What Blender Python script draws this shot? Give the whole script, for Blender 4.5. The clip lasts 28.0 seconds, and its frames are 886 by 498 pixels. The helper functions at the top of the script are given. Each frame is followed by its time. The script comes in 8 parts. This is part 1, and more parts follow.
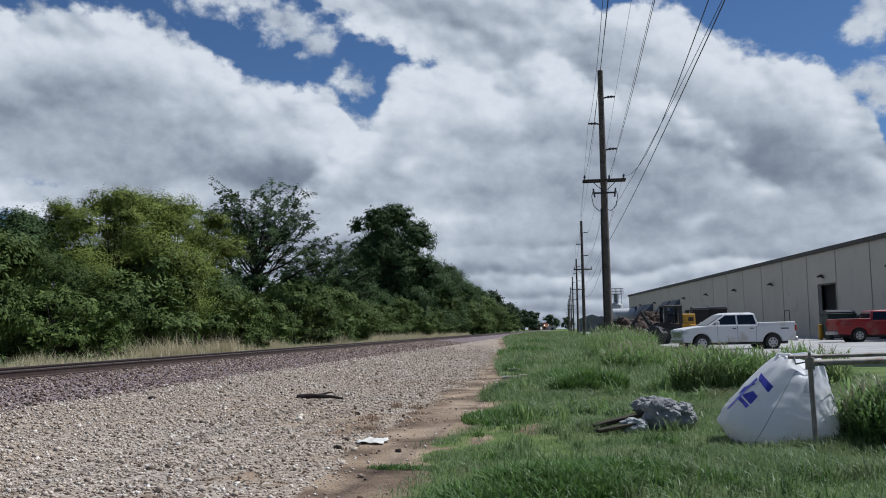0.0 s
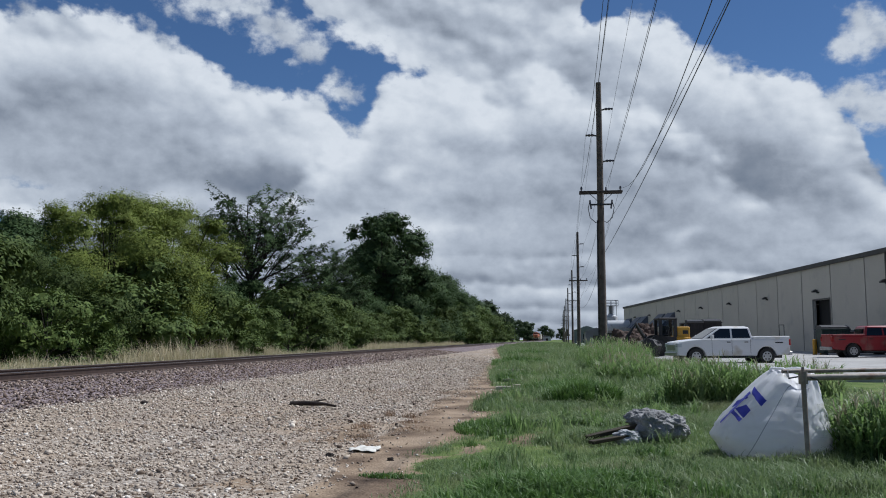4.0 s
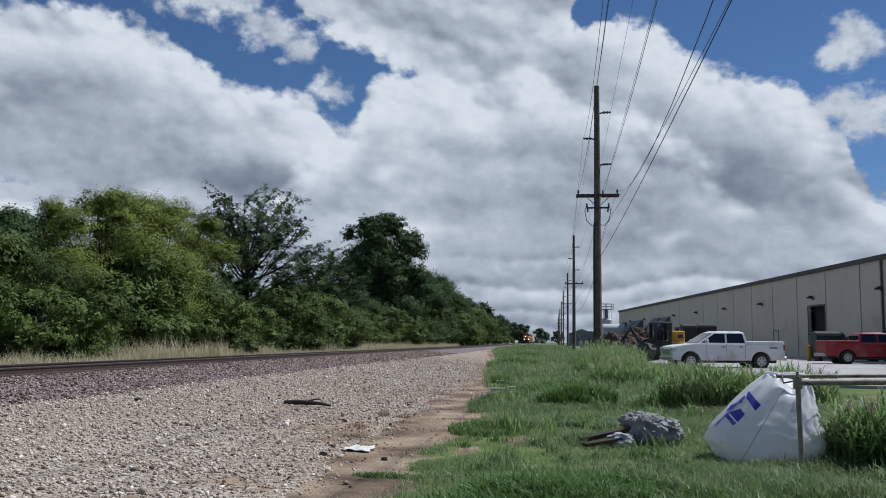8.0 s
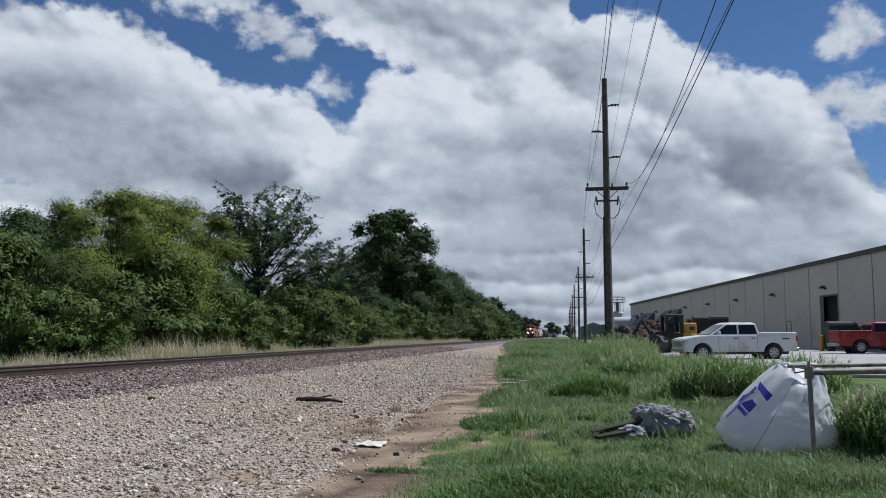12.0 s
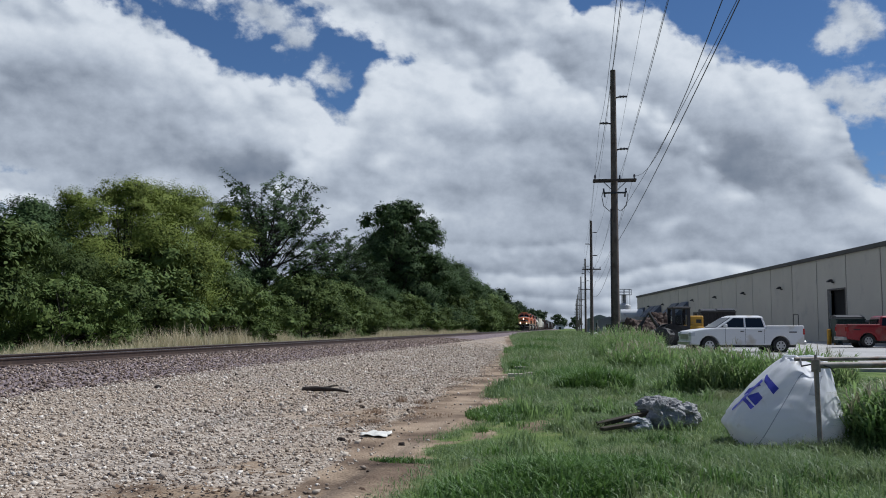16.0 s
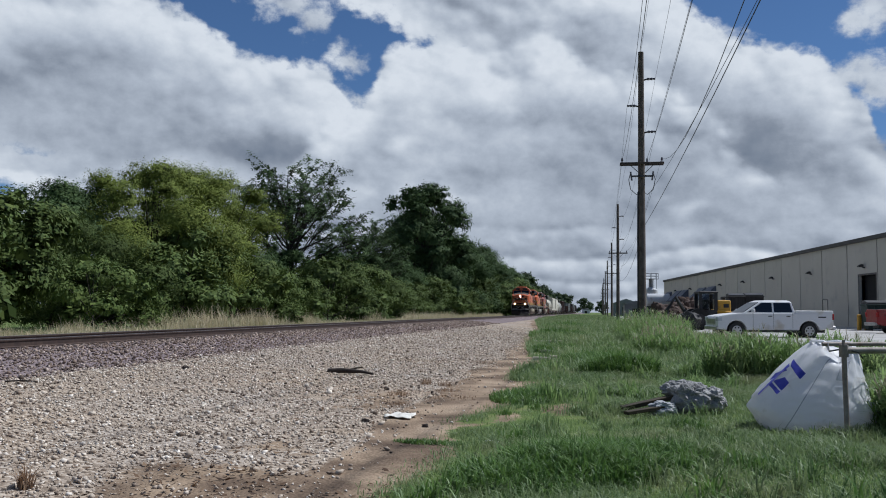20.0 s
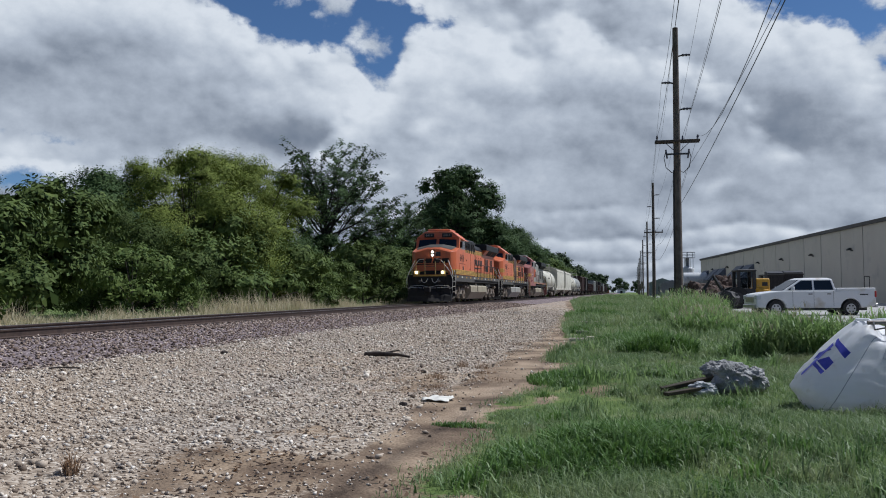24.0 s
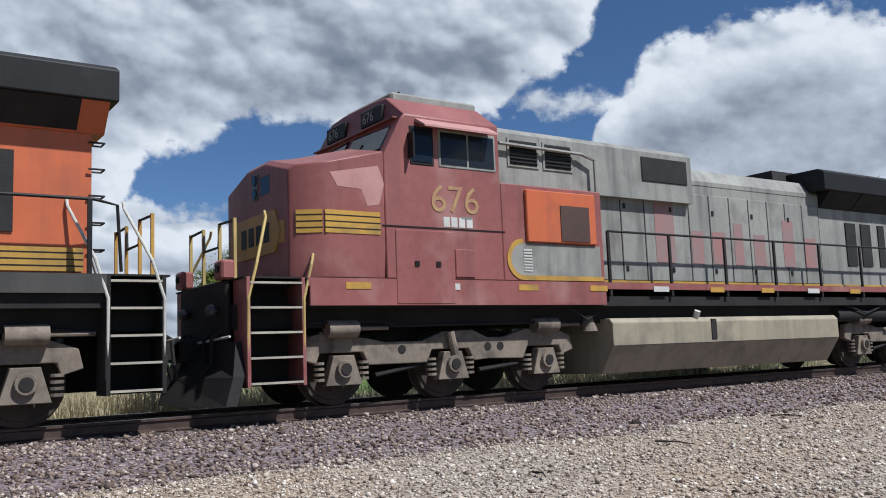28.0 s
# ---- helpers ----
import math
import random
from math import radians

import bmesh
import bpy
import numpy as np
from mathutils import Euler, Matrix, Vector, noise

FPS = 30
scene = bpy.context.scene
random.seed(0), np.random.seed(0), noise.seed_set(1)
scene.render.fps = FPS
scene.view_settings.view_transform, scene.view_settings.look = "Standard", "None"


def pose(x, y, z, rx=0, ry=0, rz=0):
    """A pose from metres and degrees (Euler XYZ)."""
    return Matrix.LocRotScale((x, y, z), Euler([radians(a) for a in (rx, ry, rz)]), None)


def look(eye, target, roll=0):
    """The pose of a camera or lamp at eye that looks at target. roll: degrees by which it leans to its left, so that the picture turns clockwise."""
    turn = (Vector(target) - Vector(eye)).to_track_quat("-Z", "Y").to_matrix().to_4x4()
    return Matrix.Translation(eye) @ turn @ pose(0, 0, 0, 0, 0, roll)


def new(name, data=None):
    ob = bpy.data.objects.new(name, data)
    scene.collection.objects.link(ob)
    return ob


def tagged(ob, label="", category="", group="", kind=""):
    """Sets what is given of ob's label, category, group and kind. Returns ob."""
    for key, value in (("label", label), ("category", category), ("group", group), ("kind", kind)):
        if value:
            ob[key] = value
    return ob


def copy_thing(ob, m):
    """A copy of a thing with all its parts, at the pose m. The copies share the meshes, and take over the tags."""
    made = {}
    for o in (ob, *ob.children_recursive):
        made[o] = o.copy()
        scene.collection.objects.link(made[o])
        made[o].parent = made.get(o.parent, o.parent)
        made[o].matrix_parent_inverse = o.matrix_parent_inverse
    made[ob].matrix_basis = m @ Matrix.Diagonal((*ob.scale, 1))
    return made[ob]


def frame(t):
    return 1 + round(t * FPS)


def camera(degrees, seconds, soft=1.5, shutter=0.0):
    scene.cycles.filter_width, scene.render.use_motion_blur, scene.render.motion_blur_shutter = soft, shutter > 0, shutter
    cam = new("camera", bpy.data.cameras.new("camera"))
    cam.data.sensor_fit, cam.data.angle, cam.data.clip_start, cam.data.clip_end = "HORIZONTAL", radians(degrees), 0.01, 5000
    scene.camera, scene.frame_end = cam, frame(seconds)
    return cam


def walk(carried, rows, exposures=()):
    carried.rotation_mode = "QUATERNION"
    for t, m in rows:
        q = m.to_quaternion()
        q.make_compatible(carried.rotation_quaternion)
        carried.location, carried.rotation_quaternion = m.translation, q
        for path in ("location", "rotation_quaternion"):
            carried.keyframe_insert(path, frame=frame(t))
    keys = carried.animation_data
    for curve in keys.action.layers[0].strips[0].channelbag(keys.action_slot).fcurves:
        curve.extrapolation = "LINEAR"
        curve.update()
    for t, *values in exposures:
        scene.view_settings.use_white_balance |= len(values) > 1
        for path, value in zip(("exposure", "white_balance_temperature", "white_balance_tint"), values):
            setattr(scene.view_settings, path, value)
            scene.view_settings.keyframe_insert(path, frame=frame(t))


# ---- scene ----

# seconds, eye x y z, yaw to the left, pitch, roll
PATH = [
    (0.0, -0.010, -0.004, 1.249, 7.71, 5.29, 1.10), (0.5, -0.007, -0.010, 1.252, 7.61, 5.46, 1.06),
    (1.0, -0.007, -0.002, 1.247, 7.63, 5.53, 0.85), (1.5, -0.014, -0.003, 1.247, 7.64, 5.56, 0.61),
    (2.0, -0.011, -0.010, 1.242, 7.63, 5.61, 0.41), (2.5, -0.013, -0.006, 1.241, 7.50, 5.68, 0.33),
    (3.0, -0.002, -0.012, 1.249, 7.38, 5.77, 0.26), (3.5, -0.005, -0.011, 1.247, 7.33, 5.88, 0.24),
    (5.5, -0.004, -0.003, 1.239, 7.59, 5.76, 0.00), (6.0, -0.004, -0.004, 1.234, 7.49, 5.61, -0.15),
    (6.5, -0.008, 0.001, 1.237, 7.29, 5.57, -0.39), (7.0, -0.008, -0.004, 1.236, 7.14, 5.63, -0.51),
    (7.5, -0.012, 0.000, 1.233, 7.04, 5.78, -0.55), (8.0, -0.010, -0.005, 1.234, 7.04, 5.97, -0.52),
    (8.5, -0.006, -0.007, 1.232, 7.08, 6.21, -0.49), (9.0, -0.007, -0.004, 1.229, 7.15, 6.41, -0.40),
    (9.5, -0.005, -0.006, 1.234, 7.25, 6.45, -0.28), (10.0, 0.001, -0.021, 1.233, 7.40, 6.35, -0.03),
    (10.5, 0.006, -0.019, 1.231, 7.55, 6.12, 0.19), (11.0, 0.006, -0.018, 1.231, 7.68, 5.87, 0.29),
    (11.5, 0.004, -0.021, 1.228, 7.73, 5.72, 0.30), (12.0, 0.006, -0.016, 1.227, 7.78, 5.68, 0.28),
    (12.5, 0.003, -0.015, 1.227, 7.77, 5.63, 0.21), (14.5, 0.015, -0.011, 1.221, 8.07, 5.38, -0.00),
    (15.0, 0.014, -0.007, 1.222, 8.18, 5.31, -0.06), (15.5, 0.011, -0.007, 1.225, 8.22, 5.24, -0.08),
    (16.0, 0.009, -0.004, 1.221, 8.19, 5.11, -0.12), (16.5, 0.011, -0.003, 1.220, 8.14, 4.90, -0.12),
    (17.0, 0.020, -0.001, 1.217, 8.12, 4.68, -0.08), (17.5, 0.025, 0.007, 1.215, 8.10, 4.45, -0.26),
    (18.0, 0.031, -0.000, 1.216, 8.17, 4.27, -0.37), (18.5, 0.033, 0.000, 1.218, 8.37, 4.12, -0.49),
    (19.0, 0.034, -0.010, 1.217, 8.74, 4.01, -0.53), (19.5, 0.032, -0.000, 1.216, 9.28, 3.95, -0.51),
    (20.0, 0.027, 0.003, 1.215, 9.85, 4.02, -0.44), (20.5, 0.023, 0.001, 1.217, 10.33, 4.22, -0.24),
    (22.5, 0.012, 0.028, 1.210, 10.15, 3.44, 0.37), (23.0, 0.007, 0.037, 1.218, 10.39, 2.88, 0.32),
    (23.5, 0.003, 0.045, 1.221, 11.04, 2.68, 0.31), (24.0, -0.001, 0.051, 1.225, 12.09, 2.85, 0.29),
    (24.5, -0.008, 0.049, 1.231, 13.53, 3.22, 0.30), (25.0, -0.020, 0.043, 1.229, 15.53, 3.57, 0.28),
    (25.5, -0.023, 0.037, 1.235, 17.94, 3.86, 0.17), (26.0, -0.033, 0.013, 1.232, 20.65, 4.11, -0.03),
    (26.5, -0.030, 0.007, 1.234, 24.05, 4.33, -0.24), (27.0, -0.028, -0.002, 1.227, 28.31, 4.53, -0.39),
    (27.5, -0.007, -0.036, 1.233, 35.36, 5.18, 0.16), (27.7, -0.009, -0.033, 1.248, 41.42, 5.63, 0.78),
    (27.9, -0.011, -0.030, 1.263, 49.74, 6.26, 1.62), (28.0, -0.012, -0.029, 1.270, 55.78, 6.71, 2.24),
]
cam = camera(53.33, 28.0, soft=1.0)
walk(cam, [(t, pose(x, y, z, 90 + p, r, w)) for t, x, y, z, w, p, r in PATH],
     exposures=[(0.0, 0.0, 5850, 9), (23.0, 0.0, 5850, 9), (26.0, 0.07, 5850, 9), (28.0, 0.15, 5850, 9)])

# ---- world, sun ----
SUN_WAY = Vector((0.52, 0.26, 0.81)).normalized()
world = bpy.data.worlds.new("sky")
scene.world = world
world.use_nodes = True
wn, wl = world.node_tree.nodes, world.node_tree.links
sky = wn.new("ShaderNodeTexSky")
sky.sky_type, sky.sun_disc = "NISHITA", False
sky.sun_elevation = math.asin(SUN_WAY.z)
sky.sun_rotation = math.atan2(SUN_WAY.x, SUN_WAY.y)
sky.air_density, sky.dust_density, sky.ozone_density = 0.85, 0.0, 7.5
wn["Background"].inputs["Strength"].default_value = 0.066
wl.new(sky.outputs["Color"], wn["Background"].inputs["Color"])
sun = new("sun", bpy.data.lights.new("sun", "SUN"))
sun.data.energy, sun.data.angle, sun.data.color = 4.7, radians(1.0), (1.0, 0.96, 0.91)
sun.matrix_basis = look(SUN_WAY * 100, (0, 0, 0))

# ---- building blocks ----
def node_mat(name):
    m = bpy.data.materials.new(name)
    m.use_nodes = True
    nt = m.node_tree
    return m, nt.nodes, nt.links, nt.nodes["Principled BSDF"]


def surface(name, a, b=None, rough=0.6, metal=0.0, scale=3.0, fine=40.0, bump=0.15, spec=0.4, dirt=None, dirt_amount=0.0, depth=0.01, island=0.0, streak=0.0):
    """A worn surface: two tones mixed by noise at two scales, optional dirt patches, fine relief."""
    m, n, l, p = node_mat(name)
    b = b or tuple(c * 0.8 for c in a)
    co = n.new("ShaderNodeTexCoord")
    big, small = n.new("ShaderNodeTexNoise"), n.new("ShaderNodeTexNoise")
    big.inputs["Scale"].default_value, small.inputs["Scale"].default_value = scale, fine
    big.inputs["Detail"].default_value, small.inputs["Detail"].default_value = 6.0, 4.0
    l.new(co.outputs["Object"], big.inputs["Vector"])
    l.new(co.outputs["Object"], small.inputs["Vector"])
    mix = n.new("ShaderNodeMix")
    mix.data_type = "RGBA"
    mix.inputs["A"].default_value, mix.inputs["B"].default_value = (*a, 1), (*b, 1)
    add = n.new("ShaderNodeMath")
    add.operation = "MULTIPLY_ADD"
    l.new(small.outputs["Fac"], add.inputs[0])
    add.inputs[1].default_value = 0.45
    l.new(big.outputs["Fac"], add.inputs[2])
    ramp = n.new("ShaderNodeMapRange")
    ramp.inputs["From Min"].default_value, ramp.inputs["From Max"].default_value = 0.5, 0.95
    l.new(add.outputs[0], ramp.inputs["Value"])
    l.new(ramp.outputs["Result"], mix.inputs["Factor"])
    col = mix.outputs["Result"]
    if dirt:
        dn = n.new("ShaderNodeTexNoise")
        dn.inputs["Scale"].default_value, dn.inputs["Detail"].default_value = scale * 1.7, 8.0
        l.new(co.outputs["Object"], dn.inputs["Vector"])
        dr = n.new("ShaderNodeMapRange")
        dr.inputs["From Min"].default_value, dr.inputs["From Max"].default_value = 0.62 - dirt_amount * 0.3, 0.75
        l.new(dn.outputs["Fac"], dr.inputs["Value"])
        m2 = n.new("ShaderNodeMix")
        m2.data_type = "RGBA"
        m2.inputs["B"].default_value = (*dirt, 1)
        l.new(col, m2.inputs["A"])
        l.new(dr.outputs["Result"], m2.inputs["Factor"])
        col = m2.outputs["Result"]
    if streak:
        mp, sn = n.new("ShaderNodeMapping"), n.new("ShaderNodeTexNoise")
        mp.inputs["Scale"].default_value = (3.2, 3.2, 0.28)
        sn.inputs["Scale"].default_value, sn.inputs["Detail"].default_value, sn.inputs["Roughness"].default_value = 1.0, 6.0, 0.65
        l.new(co.outputs["Object"], mp.inputs["Vector"])
        l.new(mp.outputs["Vector"], sn.inputs["Vector"])
        sr, m3, dk = n.new("ShaderNodeMapRange"), n.new("ShaderNodeMix"), n.new("ShaderNodeHueSaturation")
        sr.inputs["From Min"].default_value, sr.inputs["From Max"].default_value, sr.inputs["To Max"].default_value = 0.48, 0.78, streak
        l.new(sn.outputs["Fac"], sr.inputs["Value"])
        dk.inputs["Value"].default_value, dk.inputs["Saturation"].default_value = 0.35, 0.75
        l.new(col, dk.inputs["Color"])
        m3.data_type = "RGBA"
        l.new(col, m3.inputs["A"])
        l.new(dk.outputs["Color"], m3.inputs["B"])
        l.new(sr.outputs["Result"], m3.inputs["Factor"])
        col = m3.outputs["Result"]
    if island:
        g = n.new("ShaderNodeNewGeometry")
        hs = n.new("ShaderNodeHueSaturation")
        mr = n.new("ShaderNodeMapRange")
        mr.inputs["To Min"].default_value, mr.inputs["To Max"].default_value = 1 - island, 1 + island
        l.new(g.outputs["Random Per Island"], mr.inputs["Value"])
        l.new(mr.outputs["Result"], hs.inputs["Value"])
        l.new(col, hs.inputs["Color"])
        col = hs.outputs["Color"]
    l.new(col, p.inputs["Base Color"])
    p.inputs["Roughness"].default_value, p.inputs["Metallic"].default_value = rough, metal
    p.inputs["Specular IOR Level"].default_value = spec
    if bump:
        bp = n.new("ShaderNodeBump")
        bp.inputs["Strength"].default_value, bp.inputs["Distance"].default_value = bump, depth
        l.new(small.outputs["Fac"], bp.inputs["Height"])
        l.new(bp.outputs["Normal"], p.inputs["Normal"])
    return m


def glow(name, colour, strength):
    m, n, l, p = node_mat(name)
    p.inputs["Base Color"].default_value = (*colour, 1)
    p.inputs["Emission Color"].default_value = (*colour, 1)
    p.inputs["Emission Strength"].default_value = strength
    return m


class Geo:
    """Gathers vertices and faces for one mesh."""

    def __init__(self):
        self.v, self.f = [], []

    def add(self, verts, faces):
        k = len(self.v)
        self.v += [tuple(p) for p in verts]
        self.f += [tuple(i + k for i in q) for q in faces]
        return self

    def box(self, x0, x1, y0, y1, z0, z1, c=0.0):
        """A block; with c its long edges are cut off by c."""
        if not c:
            p = [(x, y, z) for x in (x0, x1) for y in (y0, y1) for z in (z0, z1)]
            return self.add(p, [(0, 1, 3, 2), (4, 6, 7, 5), (0, 4, 5, 1), (2, 3, 7, 6), (0, 2, 6, 4), (1, 5, 7, 3)])
        s = ((x0, x1), (y0, y1), (z0, z1))
        p, at = [], {}
        for cx in (0, 1):
            for cy in (0, 1):
                for cz in (0, 1):
                    for ax in range(3):
                        q = [s[0][cx], s[1][cy], s[2][cz]]
                        for o in range(3):
                            if o != ax:
                                q[o] += c if (cx, cy, cz)[o] == 0 else -c
                        at[cx, cy, cz, ax] = len(p)
                        p.append(q)
        fs = []
        for ax in range(3):
            u, w = [o for o in range(3) if o != ax]
            for side in (0, 1):
                def key(a, b):
                    k = [0, 0, 0]
                    k[ax], k[u], k[w] = side, a, b
                    return at[k[0], k[1], k[2], ax]
                fs.append((key(0, 0), key(1, 0), key(1, 1), key(0, 1)))
        for ax in range(3):
            u, w = [o for o in range(3) if o != ax]
            for a in (0, 1):
                for b in (0, 1):
                    k0, k1 = [0, 0, 0], [0, 0, 0]
                    k0[u], k0[w], k1[u], k1[w], k1[ax] = a, b, a, b, 1
                    fs.append((at[(*k0, u)], at[(*k1, u)], at[(*k1, w)], at[(*k0, w)]))
        for cx in (0, 1):
            for cy in (0, 1):
                for cz in (0, 1):
                    fs.append(tuple(at[cx, cy, cz, a] for a in range(3)))
        return self.add(p, fs)

    def cyl(self, p0, p1, r0, r1=None, n=12, caps=True):
        p0, p1 = Vector(p0), Vector(p1)
        r1 = r0 if r1 is None else r1
        w = (p1 - p0).normalized()
        u = w.orthogonal().normalized()
        v = w.cross(u)
        ring = [u * math.cos(2 * math.pi * i / n) + v * math.sin(2 * math.pi * i / n) for i in range(n)]
        pts = [p0 + d * r0 for d in ring] + [p1 + d * r1 for d in ring]
        fs = [(i, (i + 1) % n, n + (i + 1) % n, n + i) for i in range(n)]
        if caps:
            fs += [tuple(range(n - 1, -1, -1)), tuple(range(n, 2 * n))]
        return self.add(pts, fs)

    def tube(self, pts, r, n=6, r1=None):
        """A bent rod through pts."""
        pts = [Vector(p) for p in pts]
        r1 = r if r1 is None else r1
        rings = []
        u = None
        for i, p in enumerate(pts):
            w = (pts[min(i + 1, len(pts) - 1)] - pts[max(i - 1, 0)]).normalized()
            u = w.orthogonal().normalized() if u is None else (u - w * u.dot(w)).normalized()
            v = w.cross(u)
            q = r + (r1 - r) * i / max(1, len(pts) - 1)
            rings += [p + (u * math.cos(2 * math.pi * k / n) + v * math.sin(2 * math.pi * k / n)) * q for k in range(n)]
        fs = []
        for i in range(len(pts) - 1):
            for k in range(n):
                a, b = i * n + k, i * n + (k + 1) % n
                fs.append((a, b, b + n, a + n))
        fs += [tuple(range(n - 1, -1, -1)), tuple(range((len(pts) - 1) * n, len(pts) * n))]
        return self.add(rings, fs)

    def prism(self, poly, axis, a, b):
        """A flat outline (the two other axes, in order) drawn out from a to b along axis."""
        k = "xyz".index(axis)

        def lift(p, d):
            q = list(p)
            q.insert(k, d)
            return q
        n = len(poly)
        pts = [lift(p, a) for p in poly] + [lift(p, b) for p in poly]
        fs = [(i, (i + 1) % n, n + (i + 1) % n, n + i) for i in range(n)]
        return self.add(pts, fs + [tuple(range(n - 1, -1, -1)), tuple(range(n, 2 * n))])

    def loft(self, rings, closed=True):
        """Skin over outlines of equal length."""
        n = len(rings[0])
        pts = [p for r in rings for p in r]
        fs = []
        for i in range(len(rings) - 1):
            for k in range(n):
                a, b = i * n + k, i * n + (k + 1) % n
                fs.append((a, b, b + n, a + n))
        if closed:
            fs += [tuple(range(n - 1, -1, -1)), tuple(range((len(rings) - 1) * n, len(rings) * n))]
        return self.add(pts, fs)

    def ball(self, c, rx, ry, rz, n=10, rough=0.0, rnd=None):
        rnd = rnd or random
        pts, fs = [], []
        for i in range(n // 2 + 1):
            a = math.pi * i / (n // 2)
            for k in range(n):
                b = 2 * math.pi * k / n
                q = 1 + rnd.uniform(-rough, rough)
                pts.append((c[0] + rx * q * math.sin(a) * math.cos(b), c[1] + ry * q * math.sin(a) * math.sin(b), c[2] + rz * q * math.cos(a)))
        for i in range(n // 2):
            for k in range(n):
                a, b = i * n + k, i * n + (k + 1) % n
                fs.append((a, b, b + n, a + n))
        return self.add(pts, fs)

    def mesh(self, name, material, smooth=None):
        me = bpy.data.meshes.new(name)
        me.from_pydata(self.v, [], self.f)
        bm = bmesh.new()
        bm.from_mesh(me)
        bmesh.ops.recalc_face_normals(bm, faces=bm.faces)
        bm.to_mesh(me)
        bm.free()
        if material:
            me.materials.append(material)
        if smooth is not None:
            me.polygons.foreach_set("use_smooth", [True] * len(me.polygons))
            me.set_sharp_from_angle(angle=radians(smooth))
        return me


def part(name, geo, material, parent=None, label="", smooth=None, bevel=0.0):
    """One mesh object, under a thing or a part."""
    me = geo if isinstance(geo, bpy.types.Mesh) else geo.mesh(name, material, smooth)
    ob = new(name, me)
    if parent is not None:
        ob.parent = parent
    if label:
        tagged(ob, label)
    if bevel:
        md = ob.modifiers.new("edges", "BEVEL")
        md.width, md.segments, md.limit_method, md.angle_limit = bevel, 2, "ANGLE", radians(35)
    return ob


def thing(name, m, label, category, group="", kind=""):
    ob = new(name)
    ob.empty_display_size = 0.2
    ob.matrix_basis = m
    return tagged(ob, label, category, group, kind)


def soup(name, verts, faces_per, material, smooth=False):
    """A mesh from arrays: verts (n, k, 3) with the same faces for each of the n pieces."""
    n, k, _ = verts.shape
    quads = np.asarray(faces_per)
    fc = (quads[None] + (np.arange(n) * k)[:, None, None]).reshape(-1, quads.shape[1])
    me = bpy.data.meshes.new(name)
    me.vertices.add(n * k)
    me.vertices.foreach_set("co", verts.astype(np.float32).ravel())
    m = len(fc)
    me.loops.add(m * quads.shape[1])
    me.loops.foreach_set("vertex_index", fc.astype(np.int32).ravel())
    me.polygons.add(m)
    me.polygons.foreach_set("loop_start", np.arange(0, m * quads.shape[1], quads.shape[1], dtype=np.int32))
    me.update(calc_edges=True)
    if smooth:
        me.polygons.foreach_set("use_smooth", np.ones(m, bool))
    me.materials.append(material)
    return me


def fbm(x, y, seed=0, octaves=5, gain=0.5, ridged=False):
    """Smooth value noise of two coordinates, about -1 to 1."""
    rng = np.random.RandomState(seed)
    grid = rng.uniform(-1, 1, (256, 256))
    out, amp, tot = np.zeros_like(x, dtype=float), 1.0, 0.0
    for o in range(octaves):
        i, j = np.floor(x).astype(int), np.floor(y).astype(int)
        u, v = x - i, y - j
        u, v = u * u * (3 - 2 * u), v * v * (3 - 2 * v)
        i, j, i1, j1 = i % 256, j % 256, (i + 1) % 256, (j + 1) % 256
        q = (grid[i, j] * (1 - u) + grid[i1, j] * u) * (1 - v) + (grid[i, j1] * (1 - u) + grid[i1, j1] * u) * v
        out += amp * (1 - 2 * np.abs(q) if ridged else q)
        tot += amp
        amp *= gain
        x, y = x * 2.03 + 17.3, y * 2.03 + 5.7
    return out / tot


def step(a, b, x):
    t = np.clip((x - a) / (b - a), 0, 1)
    return t * t * (3 - 2 * t)

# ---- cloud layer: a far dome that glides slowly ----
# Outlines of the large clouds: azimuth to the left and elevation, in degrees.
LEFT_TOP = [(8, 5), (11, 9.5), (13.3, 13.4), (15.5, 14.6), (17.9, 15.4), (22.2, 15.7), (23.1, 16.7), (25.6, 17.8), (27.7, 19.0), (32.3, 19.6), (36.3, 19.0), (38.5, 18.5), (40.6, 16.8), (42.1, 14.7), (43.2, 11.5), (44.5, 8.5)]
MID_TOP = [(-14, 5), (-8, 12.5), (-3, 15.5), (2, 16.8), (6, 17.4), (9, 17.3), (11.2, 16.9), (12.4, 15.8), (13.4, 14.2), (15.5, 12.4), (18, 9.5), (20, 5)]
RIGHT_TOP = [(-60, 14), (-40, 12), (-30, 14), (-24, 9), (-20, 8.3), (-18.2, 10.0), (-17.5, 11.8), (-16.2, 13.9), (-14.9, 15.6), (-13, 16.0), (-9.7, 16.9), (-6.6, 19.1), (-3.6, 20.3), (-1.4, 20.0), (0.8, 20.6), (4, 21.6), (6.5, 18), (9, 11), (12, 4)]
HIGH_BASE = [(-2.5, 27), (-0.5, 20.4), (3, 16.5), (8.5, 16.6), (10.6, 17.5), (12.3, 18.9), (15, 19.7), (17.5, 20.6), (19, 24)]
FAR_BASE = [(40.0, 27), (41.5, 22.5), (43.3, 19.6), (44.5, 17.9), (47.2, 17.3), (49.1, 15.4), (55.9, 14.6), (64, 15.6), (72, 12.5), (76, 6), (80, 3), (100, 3)]
